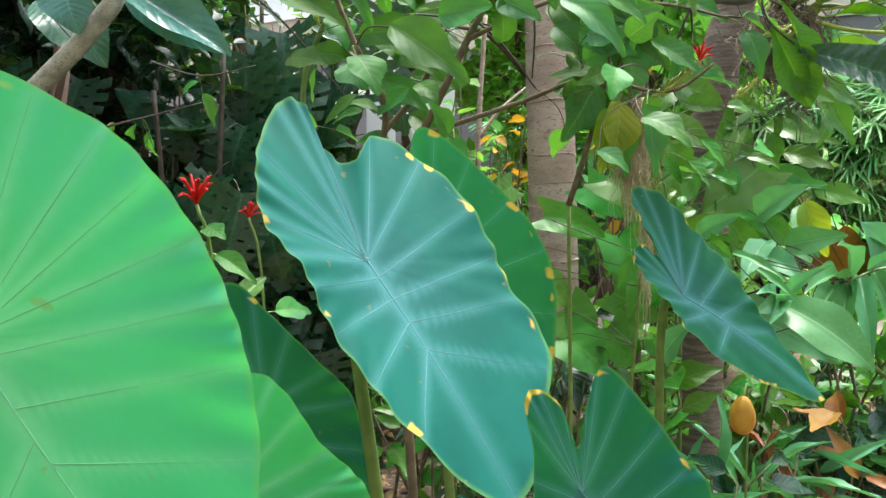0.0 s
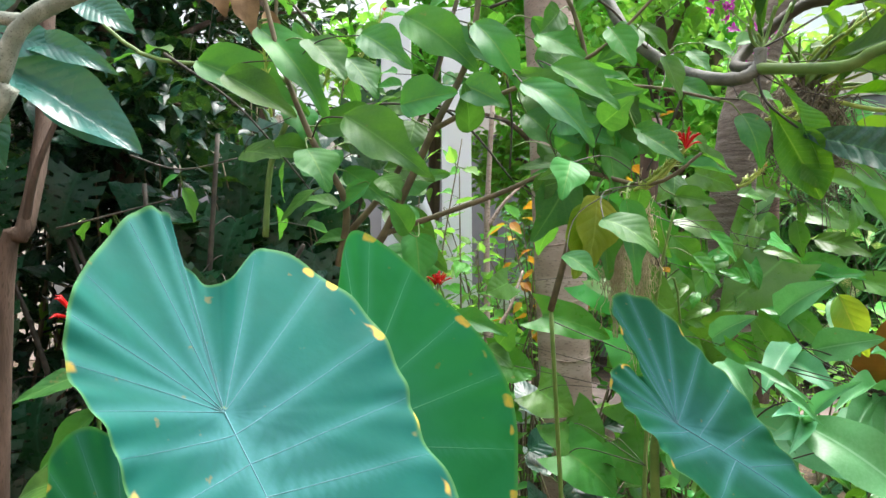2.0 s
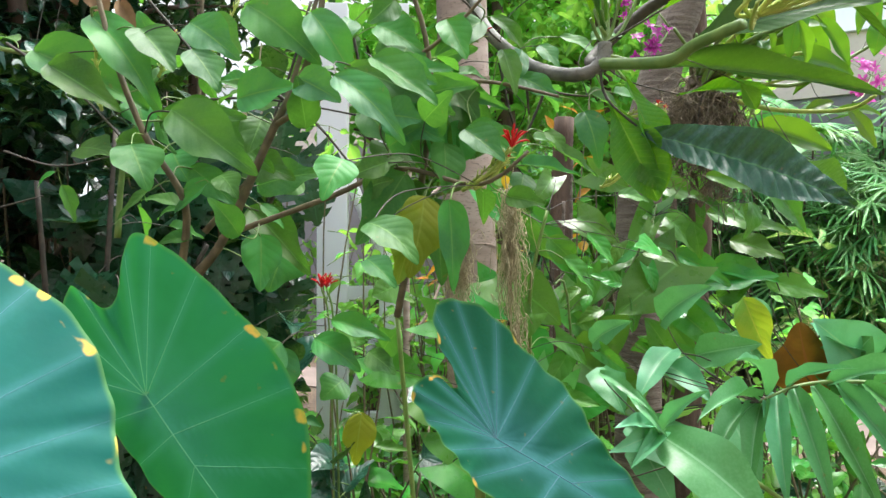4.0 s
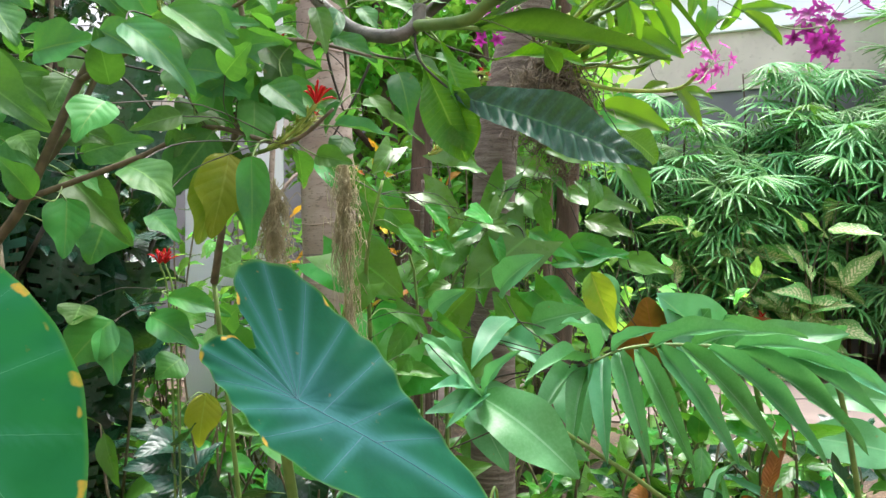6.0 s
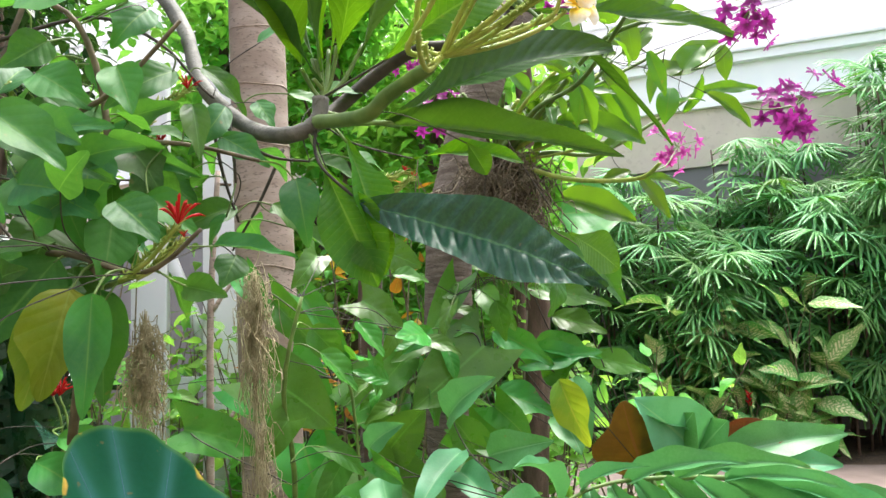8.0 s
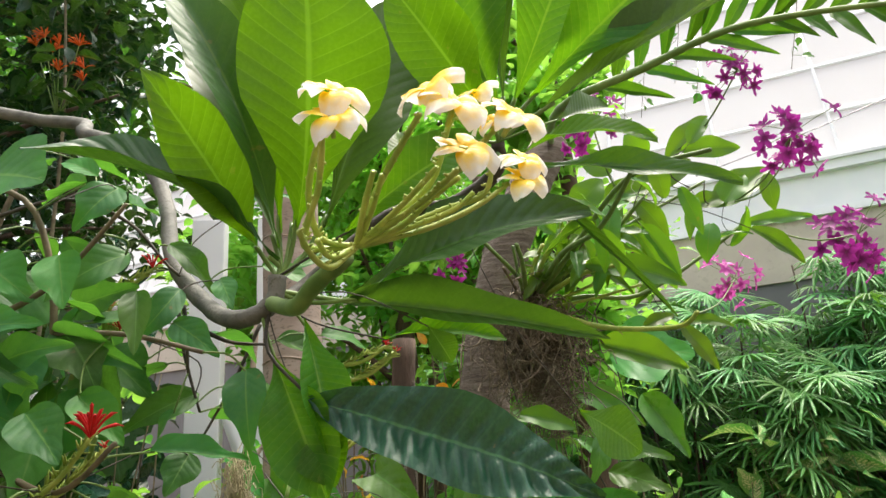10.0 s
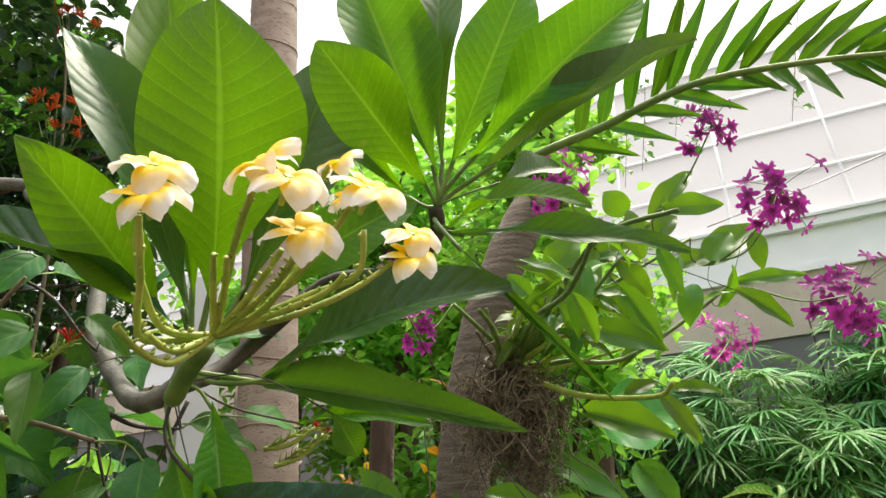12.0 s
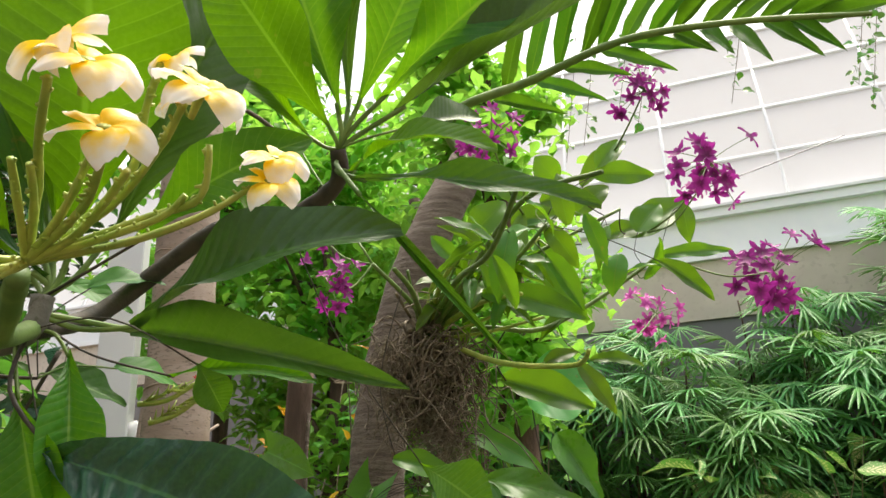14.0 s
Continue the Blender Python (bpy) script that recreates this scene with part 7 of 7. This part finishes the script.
leaf(blue_leaf_tree, "teal", (-1.246, 1.000, 1.916), (-1.208, 0.970, 1.810), (0.150, -0.935, 0.321), 0.095)
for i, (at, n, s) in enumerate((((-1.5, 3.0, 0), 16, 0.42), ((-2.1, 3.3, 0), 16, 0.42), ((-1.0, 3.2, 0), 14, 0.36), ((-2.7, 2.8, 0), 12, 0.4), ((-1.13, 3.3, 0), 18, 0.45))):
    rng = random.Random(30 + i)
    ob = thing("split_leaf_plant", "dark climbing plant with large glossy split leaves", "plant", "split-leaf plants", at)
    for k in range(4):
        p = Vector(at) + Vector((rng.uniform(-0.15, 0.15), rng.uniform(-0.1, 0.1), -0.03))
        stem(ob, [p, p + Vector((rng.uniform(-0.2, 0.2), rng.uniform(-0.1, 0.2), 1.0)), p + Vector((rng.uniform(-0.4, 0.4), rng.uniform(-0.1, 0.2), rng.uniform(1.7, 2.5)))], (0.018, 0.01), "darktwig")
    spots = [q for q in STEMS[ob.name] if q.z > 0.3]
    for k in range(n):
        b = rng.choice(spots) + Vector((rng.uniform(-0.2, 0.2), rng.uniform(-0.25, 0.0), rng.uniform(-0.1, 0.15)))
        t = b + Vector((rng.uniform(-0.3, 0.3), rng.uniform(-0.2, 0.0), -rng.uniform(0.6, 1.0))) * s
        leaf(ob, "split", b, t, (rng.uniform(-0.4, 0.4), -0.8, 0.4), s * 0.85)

# ---- hanging moss ----
hanging_moss("hanging_moss", (-0.072, 1.420, 1.705), 0.26, 0.019, 182, 0, "beard of pale hanging moss among the leaves", "moss")
hanging_moss("hanging_moss", (0.085, 1.780, 1.810), 0.42, 0.021, 230, 1, "beard of pale hanging moss among the leaves", "moss")
hanging_moss("hanging_moss", (0.098, 1.750, 1.504), 0.4, 0.014, 84, 2, "beard of pale hanging moss among the leaves", "moss")
hanging_moss("hanging_moss", (0.861, 2.300, 2.036), 0.3, 0.050, 160, 3, "tangle of dry brown roots on a palm trunk", "dry_root")
hanging_moss("hanging_moss", (0.715, 2.300, 2.209), 0.2, 0.030, 70, 4, "tangle of dry brown roots on a palm trunk", "dry_root")

# ---- hanging vine strands and a stay cable ----
strand = thing("hanging_vine", "thin hanging vine strand with small round leaves", "vine", "hanging vines", (3.395, 4.200, 5.382))
stem(strand, [(3.395, 4.200, 7.582), (3.395, 4.200, 5.382), (3.284, 4.200, 4.771), (3.112, 4.200, 4.160)], (0.004, 0.002), "twig")
rng = random.Random(300)
for k in range(10):
    p = Vector((3.395, 4.200, 5.382)).lerp(Vector((3.112, 4.200, 4.160)), 0.4 + 0.6 * k / 10) + Vector((rng.uniform(-0.05, 0.05), rng.uniform(-0.05, 0.05), 0))
    q = p + Vector((rng.uniform(-0.07, 0.07), rng.uniform(-0.04, 0.04), rng.uniform(-0.06, 0.02)))
    leaf(strand, "vine", p, q, (rng.uniform(-0.4, 0.4), -0.8, 0.4), (q - p).length * 0.8)
strand = thing("hanging_vine", "thin hanging vine strand with small round leaves", "vine", "hanging vines", (2.907, 5.000, 5.753))
stem(strand, [(2.907, 5.000, 7.953), (2.907, 5.000, 5.753), (2.835, 5.000, 5.141), (2.702, 5.000, 4.530)], (0.004, 0.002), "twig")
rng = random.Random(301)
for k in range(10):
    p = Vector((2.907, 5.000, 5.753)).lerp(Vector((2.702, 5.000, 4.530)), 0.4 + 0.6 * k / 10) + Vector((rng.uniform(-0.05, 0.05), rng.uniform(-0.05, 0.05), 0))
    q = p + Vector((rng.uniform(-0.07, 0.07), rng.uniform(-0.04, 0.04), rng.uniform(-0.06, 0.02)))
    leaf(strand, "vine", p, q, (rng.uniform(-0.4, 0.4), -0.8, 0.4), (q - p).length * 0.8)
strand = thing("hanging_vine", "thin hanging vine strand with small round leaves", "vine", "hanging vines", (2.595, 5.000, 5.579))
stem(strand, [(2.595, 5.000, 7.779), (2.595, 5.000, 5.579), (2.526, 5.000, 4.912), (2.396, 5.000, 4.245)], (0.004, 0.002), "twig")
rng = random.Random(302)
for k in range(10):
    p = Vector((2.595, 5.000, 5.579)).lerp(Vector((2.396, 5.000, 4.245)), 0.4 + 0.6 * k / 10) + Vector((rng.uniform(-0.05, 0.05), rng.uniform(-0.05, 0.05), 0))
    q = p + Vector((rng.uniform(-0.07, 0.07), rng.uniform(-0.04, 0.04), rng.uniform(-0.06, 0.02)))
    leaf(strand, "vine", p, q, (rng.uniform(-0.4, 0.4), -0.8, 0.4), (q - p).length * 0.8)
strand = thing("hanging_vine", "thin hanging vine strand with small round leaves", "vine", "hanging vines", (2.731, 4.500, 4.930))
stem(strand, [(2.731, 4.500, 7.130), (2.731, 4.500, 4.930), (2.687, 4.500, 4.518), (2.584, 4.500, 4.106)], (0.004, 0.002), "twig")
rng = random.Random(303)
for k in range(10):
    p = Vector((2.731, 4.500, 4.930)).lerp(Vector((2.584, 4.500, 4.106)), 0.4 + 0.6 * k / 10) + Vector((rng.uniform(-0.05, 0.05), rng.uniform(-0.05, 0.05), 0))
    q = p + Vector((rng.uniform(-0.07, 0.07), rng.uniform(-0.04, 0.04), rng.uniform(-0.06, 0.02)))
    leaf(strand, "vine", p, q, (rng.uniform(-0.4, 0.4), -0.8, 0.4), (q - p).length * 0.8)
strand = thing("hanging_vine", "thin hanging vine strand with small round leaves", "vine", "hanging vines", (4.863, 4.500, 6.097))
stem(strand, [(4.863, 4.500, 8.297), (4.863, 4.500, 6.097), (4.665, 4.500, 5.229), (4.407, 4.500, 4.361)], (0.004, 0.002), "twig")
rng = random.Random(304)
for k in range(26):
    p = Vector((4.863, 4.500, 6.097)).lerp(Vector((4.407, 4.500, 4.361)), 0.4 + 0.6 * k / 26) + Vector((rng.uniform(-0.05, 0.05), rng.uniform(-0.05, 0.05), 0))
    q = p + Vector((rng.uniform(-0.07, 0.07), rng.uniform(-0.04, 0.04), rng.uniform(-0.06, 0.02)))
    leaf(strand, "vine", p, q, (rng.uniform(-0.4, 0.4), -0.8, 0.4), (q - p).length * 0.8)
strand = thing("hanging_vine", "thin hanging vine strand with small round leaves", "vine", "hanging vines", (4.734, 4.500, 6.085))
stem(strand, [(4.734, 4.500, 8.285), (4.734, 4.500, 6.085), (4.568, 4.500, 5.315), (4.342, 4.500, 4.546)], (0.004, 0.002), "twig")
rng = random.Random(305)
for k in range(26):
    p = Vector((4.734, 4.500, 6.085)).lerp(Vector((4.342, 4.500, 4.546)), 0.4 + 0.6 * k / 26) + Vector((rng.uniform(-0.05, 0.05), rng.uniform(-0.05, 0.05), 0))
    q = p + Vector((rng.uniform(-0.07, 0.07), rng.uniform(-0.04, 0.04), rng.uniform(-0.06, 0.02)))
    leaf(strand, "vine", p, q, (rng.uniform(-0.4, 0.4), -0.8, 0.4), (q - p).length * 0.8)
strand = thing("hanging_vine", "thin hanging vine strand with small round leaves", "vine", "hanging vines", (2.605, 5.200, 6.221))
stem(strand, [(2.605, 5.200, 8.421), (2.605, 5.200, 6.221), (2.493, 5.200, 5.214), (2.322, 5.200, 4.206)], (0.004, 0.002), "twig")
rng = random.Random(306)
for k in range(10):
    p = Vector((2.605, 5.200, 6.221)).lerp(Vector((2.322, 5.200, 4.206)), 0.4 + 0.6 * k / 10) + Vector((rng.uniform(-0.05, 0.05), rng.uniform(-0.05, 0.05), 0))
    q = p + Vector((rng.uniform(-0.07, 0.07), rng.uniform(-0.04, 0.04), rng.uniform(-0.06, 0.02)))
    leaf(strand, "vine", p, q, (rng.uniform(-0.4, 0.4), -0.8, 0.4), (q - p).length * 0.8)
cable = tagged(new("stay_cable", mesh_of("stay_cable", *tube_data([(6.165, 11.859, 6.676), (7.637, 11.065, 7.011), (9.109, 10.270, 7.406)], 0.012, 6))), "thin grey steel stay cable along the roof", "cable", kind="structure")
cable.data.materials.append(MAT["metal"])

# ---- white painted garden frame behind the trunks ----
FRAME_Y = 5.2
frame_ob = thing("white_frame", "white painted timber garden frame with rails and braces", "structure", "", (-0.78, FRAME_Y, 0))
for x in (-0.78, -0.33):
    part("post", box_mesh("post", (x - 0.11, FRAME_Y, -0.05), (x + 0.11, FRAME_Y + 0.16, 3.6)), "white", frame_ob)
for z in (1.47, 0.55):
    part("rail", box_mesh("rail", (-0.67, FRAME_Y + 0.03, z - 0.05), (0.30, FRAME_Y + 0.13, z + 0.05)), "white", frame_ob)
for x0, z0, x1, z1 in ((-0.67, 2.35, -0.36, 1.55), (-0.3, 1.42, 0.05, 0.62), (0.05, 1.42, -0.3, 0.62), (-0.36, 1.42, -0.67, 0.62)):
    part("brace", mesh_of("brace", *tube_data([(x0, FRAME_Y + 0.08, z0), ((x0 + x1) / 2, FRAME_Y + 0.08, (z0 + z1) / 2), (x1, FRAME_Y + 0.08, z1)], 0.055, 4)), "white", frame_ob)

# ---- far side: fan palms and dumb canes before the wall ----
rng = random.Random(21)
k = 0
CANE0 = 1.65
for row, (out, height) in enumerate(((0.9, 4.5), (1.8, 3.6), (2.4, 2.3))):
    for i in range(12):
        s = -3.4 + i * 0.95 + 0.35 * row
        p = along(s, out + rng.uniform(-0.15, 0.15), 0)
        if row == 2 and i < 5:
            continue
        fan_palm(p, (height + 0.12 * i + 0.16 * max(0, i - 5)) * rng.uniform(0.75, 1.05), 5, 50, 0.58, 50 + k, "clump of fan palm with narrow-fingered green leaves", "fan palms")
        k += 1
for i in range(12):
    s = CANE0 + i * 0.18
    p = along(s, 3.15 + rng.uniform(-0.15, 0.1), 0)
    bush("dumb_cane", "low dumb cane with white-mottled green leaves", "plant", p, (0.3, 0.2, (1.0, 1.7, 2.4, 1.3)[i % 4]), 15, "cane", 0.55, 90 + i, "dumb canes", 0.45, 0.5, 0.012, 4)
red = thing("red_ginger", "red flower spike among low dumb canes", "flower", "", along(2.75, 3.4, 0))
stem(red, [along(2.75, 3.4, -0.02), along(2.77, 3.42, 0.45), along(2.75, 3.42, 0.8)], (0.012, 0.008))
for i in range(7):
    p = Vector(along(2.75, 3.42, 0.72 + i * 0.025))
    part("bract", mesh_of("bract", *tube_data([p, p + Vector((0.05 * math.cos(i * 2.4), 0.05 * math.sin(i * 2.4), 0.05))], (0.016, 0.004), 5)), "red", red)

# ---- greenery in the middle distance, its sun and shade put into the leaf colours ----
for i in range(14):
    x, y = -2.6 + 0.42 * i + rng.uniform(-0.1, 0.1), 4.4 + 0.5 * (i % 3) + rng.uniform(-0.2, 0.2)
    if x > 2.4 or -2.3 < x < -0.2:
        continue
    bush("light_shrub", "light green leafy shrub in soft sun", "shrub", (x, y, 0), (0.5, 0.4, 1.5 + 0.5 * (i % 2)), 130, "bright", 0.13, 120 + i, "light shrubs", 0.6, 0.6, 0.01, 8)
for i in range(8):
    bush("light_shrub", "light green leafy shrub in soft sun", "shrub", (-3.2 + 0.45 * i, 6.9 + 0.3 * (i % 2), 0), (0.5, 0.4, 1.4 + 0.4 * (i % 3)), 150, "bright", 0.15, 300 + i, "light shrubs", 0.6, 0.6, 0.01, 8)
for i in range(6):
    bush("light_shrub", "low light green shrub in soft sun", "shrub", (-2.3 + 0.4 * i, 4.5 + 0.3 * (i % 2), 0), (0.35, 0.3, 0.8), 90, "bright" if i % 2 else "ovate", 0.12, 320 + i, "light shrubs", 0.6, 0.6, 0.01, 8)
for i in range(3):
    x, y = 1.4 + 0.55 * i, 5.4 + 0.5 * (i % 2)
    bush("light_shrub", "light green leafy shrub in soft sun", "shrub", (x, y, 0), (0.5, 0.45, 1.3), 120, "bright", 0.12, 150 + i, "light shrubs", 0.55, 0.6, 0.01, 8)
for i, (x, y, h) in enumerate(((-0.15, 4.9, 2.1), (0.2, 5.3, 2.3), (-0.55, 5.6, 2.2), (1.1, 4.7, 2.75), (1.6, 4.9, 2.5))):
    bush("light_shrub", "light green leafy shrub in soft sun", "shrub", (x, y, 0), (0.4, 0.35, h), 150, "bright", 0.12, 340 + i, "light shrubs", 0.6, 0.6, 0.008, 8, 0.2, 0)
# near-black leaves fill the gaps here in place of deep shade
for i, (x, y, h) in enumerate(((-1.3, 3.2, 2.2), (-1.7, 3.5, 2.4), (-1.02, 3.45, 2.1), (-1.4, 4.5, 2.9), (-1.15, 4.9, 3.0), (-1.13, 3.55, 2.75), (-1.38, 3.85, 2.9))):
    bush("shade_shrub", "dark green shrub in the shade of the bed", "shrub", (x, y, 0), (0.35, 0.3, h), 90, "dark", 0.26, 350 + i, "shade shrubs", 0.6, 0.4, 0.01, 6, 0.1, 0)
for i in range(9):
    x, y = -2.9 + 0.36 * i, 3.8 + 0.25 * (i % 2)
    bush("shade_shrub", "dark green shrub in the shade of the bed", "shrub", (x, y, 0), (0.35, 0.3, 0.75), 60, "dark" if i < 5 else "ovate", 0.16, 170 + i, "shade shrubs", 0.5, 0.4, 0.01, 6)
for i in range(9):
    x, y = -0.6 + 0.34 * i, 2.95 + 0.2 * (i % 2)
    bush("bed_plant", "low broad-leaved green plant in the bed", "plant", (x, y, 0), (0.3, 0.22, 0.95), 42, "vine", 0.2, 190 + i, "bed plants", 0.45, 0.5, 0.01, 5)
for i, (x, y, h) in enumerate(((-0.05, 2.35, 1.25), (0.3, 2.3, 1.15), (-0.35, 2.45, 1.1), (0.15, 2.2, 0.9))):
    bush("bed_plant", "leafy green plant round the palm trunk foot", "plant", (x, y, 0), (0.2, 0.15, h), 42, "vine" if i % 2 else "dark", 0.17, 240 + i, "bed plants", 0.6, 0.4, 0.008, 5)
for i in range(8):
    x, y = 0.5 + 0.3 * i, 2.3 + 0.15 * (i % 3)
    bush("bed_plant", "low strap-leaved green plant in the bed", "plant", (x, y, 0), (0.25, 0.2, 0.5), 30, "strap", 0.3, 210 + i, "strap plants", 0.14, 0.4, 0.008, 5)
for i in range(6):
    x, y = -0.9 + 0.3 * i, 1.9 + 0.15 * (i % 2)
    bush("bed_plant", "low dark green plant among the stems", "plant", (x, y, 0), (0.2, 0.15, 0.6), 26, "dark", 0.16, 230 + i, "dark bed plants", 0.45, 0.4, 0.008, 4)

bush("light_shrub", "slender light green shrub with small leaves", "shrub", (-0.42, 2.85, 0), (0.13, 0.1, 2.35), 75, "bright", 0.085, 450, "light shrubs", 0.55, 0.6, 0.006, 4, 0.5, 40)
for i, (x, y, h) in enumerate(((0.72, 4.1, 2.75), (0.36, 4.2, 2.35), (0.05, 4.35, 2.45))):
    bush("croton", "croton shrub with yellow and orange leaves", "shrub", (x, y, 0), (0.2, 0.15, h), 34, "orange", 0.11, 400 + i, "crotons", 0.5, 0.5, 0.008, 5, 0.5, 20)
climber = thing("orange_climber", "tall climber with clusters of orange-red flowers", "climber", "", (-1.6, 4.5, 0))
stem(climber, [(-1.6, 4.5, -0.03), (-1.55, 4.5, 2.0), (-1.5, 4.45, 3.9), (-1.6, 4.4, 5.3)], (0.02, 0.006), "twig")
rng = random.Random(410)
for i in range(16):
    top = 4.3 if i % 2 else 5.15
    p = Vector((-1.52 + rng.uniform(-0.16, 0.16), 4.3 + rng.uniform(-0.1, 0.1), top + rng.uniform(-0.14, 0.14)))
    red_flower(climber, p, (rng.uniform(-0.5, 0.5), -0.6, 0.6), 0.075, 411 + i, None, "orange")
    stem(climber, [p, p.lerp(Vector((-1.54, 4.44, top - 0.3)), 0.6), (-1.54, 4.44, top - 0.3)], (0.003, 0.005))
for i in range(6):
    bush("bed_plant", "low dark green plant under the palm leaves", "plant", (1.15 + 0.26 * i, 2.5 + 0.2 * (i % 2), 0), (0.26, 0.2, 0.62), 30, "dark" if i % 3 else "rust", 0.26, 420 + i, "dark bed plants", 0.42, 0.4, 0.008, 5)
for i in range(10):
    bush("bed_plant", "low dark green plant near the path edge", "plant", (1.5 + 0.2 * i, 3.3 + 0.3 * (i % 3), 0), (0.25, 0.2, 0.6), 24, "dark" if i % 3 else "vine", 0.24, 440 + i, "dark bed plants", 0.45, 0.4, 0.008, 4, 0.0, 4)
for i in range(4):
    bush("bed_plant", "low yellow-green plant beside the path", "plant", (2.0 + 0.24 * i, 2.3 + 0.2 * (i % 2), 0), (0.2, 0.16, 0.55), 26, "cane", 0.24, 430 + i, "path plants", 0.4, 0.4, 0.008, 5)

# ---- tall trees round the garden ----
def tall_tree(at, height, spread, count, look_of, size, seed, label):
    rng = random.Random(seed)
    ob = thing("tree", label, "tree", "garden trees", at)
    at = Vector(at)
    top = at + Vector((rng.uniform(-0.3, 0.3), rng.uniform(-0.3, 0.3), height))
    stem(ob, [at - Vector((0, 0, 0.05)), at.lerp(top, 0.5) + Vector((0.15, 0, 0)), top], (0.1, 0.04), "brown_bark", "trunk", 10, 0, 0.06)
    STEMS[ob.name] = [top]
    for k in range(9):
        s = at.lerp(top, rng.uniform(0.45, 1))
        e = s + Vector((rng.uniform(-1, 1), rng.uniform(-1, 1), rng.uniform(0.0, 0.7))) * spread
        stem(ob, [s, s.lerp(e, 0.5) + Vector((0, 0, 0.15)), e], (0.03, 0.008), "brown_bark", "limb", 6)
    spots = STEMS[ob.name]
    shape, material = LOOKS[look_of]
    bl = blade(shape, material, 0.08, 0.2, 0.02, 6, 2, 1)
    for clump in range(26):
        c = rng.choice(spots)
        poses = []
        for i in range(count // 26):
            p = c + Vector((rng.gauss(0, 0.3), rng.gauss(0, 0.3), rng.gauss(0, 0.22))) * spread * 0.6
            d = Vector((rng.uniform(-1, 1), rng.uniform(-1, 1), rng.uniform(-1, 0.4))).normalized()
            poses.append(leaf_pose(p, p + d * size * rng.uniform(0.7, 1.2), (rng.uniform(-0.5, 0.5), rng.uniform(-0.5, 0.5), 1), size * 0.5))
        many_leaves(ob, "foliage", bl, poses, material)
    return ob


# bright or dark leaf colour per tree paints the lit and shaded sides
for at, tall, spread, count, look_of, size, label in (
        ((-2.4, 4.6, 0), 5.4, 1.7, 3600, "dark", 0.15, "tall green garden tree with shade-darkened leaves"),
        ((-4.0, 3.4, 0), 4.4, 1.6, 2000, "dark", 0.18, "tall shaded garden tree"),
        ((-2.1, 5.8, 0), 5.6, 1.4, 2400, "dark", 0.15, "tall green garden tree with shade-darkened leaves"),
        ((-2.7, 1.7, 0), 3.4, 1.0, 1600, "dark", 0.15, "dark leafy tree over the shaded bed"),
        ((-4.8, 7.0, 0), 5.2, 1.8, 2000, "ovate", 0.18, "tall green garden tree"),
        ((0.4, 6.6, 0), 5.0, 1.3, 2200, "bright", 0.13, "tall green garden tree with sun-brightened leaves"),
        ((1.7, 7.4, 0), 5.2, 1.3, 2000, "bright", 0.13, "tall green garden tree with sun-brightened leaves"),
        ((-2.4, 4.2, 0), 3.9, 1.1, 2600, "dark", 0.16, "green garden tree with shade-darkened leaves"),
        ((0.5, 5.8, 0), 4.4, 1.2, 2600, "bright", 0.14, "green garden tree with sun-brightened leaves"),
        ((1.2, 5.2, 0), 3.8, 1.0, 2600, "bright", 0.13, "green garden tree with sun-brightened leaves"),
        ((-0.7, 8.2, 0), 6.2, 1.6, 3000, "bright", 0.2, "tall green garden tree with sun-brightened leaves"),
        ((1.0, 8.6, 0), 6.4, 1.5, 3000, "bright", 0.2, "tall green garden tree with sun-brightened leaves"),
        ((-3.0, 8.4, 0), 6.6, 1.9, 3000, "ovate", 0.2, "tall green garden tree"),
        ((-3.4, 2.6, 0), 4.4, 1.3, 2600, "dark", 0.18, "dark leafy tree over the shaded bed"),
        ((2.2, 9.6, 0), 6.0, 1.3, 2600, "bright", 0.2, "tall green garden tree with sun-brightened leaves"),
        ((2.0, 6.4, 0), 5.4, 1.0, 2600, "bright", 0.16, "tall green garden tree with sun-brightened leaves"),
        ((1.5, 4.6, 0), 4.6, 0.7, 1500, "bright", 0.14, "slim green garden tree with sun-brightened leaves"),
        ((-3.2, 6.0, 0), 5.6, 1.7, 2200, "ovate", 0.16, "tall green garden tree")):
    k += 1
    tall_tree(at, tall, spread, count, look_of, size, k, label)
# dark fill behind the bed, shade painted into its leaf colour
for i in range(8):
    bush("backing_shrub", "dense shrub with shade-darkened leaves that closes the shaded side", "shrub", (-4.2 + 0.36 * i, 3.9 + 0.3 * (i % 2), 0), (0.45, 0.35, 2.4), 230, "dark", 0.2, 260 + i, "backing shrubs", 0.5, 0.4, 0.014, 9, 0.0, 20)

# ---- fallen leaves on the soil ----
litter = thing("leaf_litter", "dry brown fallen leaves on the soil", "leaf litter")
rng = random.Random(8)
me = blade("ovate", "dry", 0.12, 0.3, 0.05, 6, 2, 2)
poses = []
for i in range(900):
    p = Vector((rng.uniform(-2.2, 2.6), rng.uniform(0.9, 4.2), rng.uniform(0.006, 0.03)))
    a = rng.uniform(0, 6.28)
    s = rng.uniform(0.05, 0.12)
    poses.append(leaf_pose(p, p + Vector((math.cos(a), math.sin(a), rng.uniform(-0.05, 0.1))) * s, (rng.uniform(-0.4, 0.4), rng.uniform(-0.4, 0.4), 1), s * 0.45))
tagged(many_leaves(litter, "fallen_leaf", me, poses, "dry"), kind="stuff")
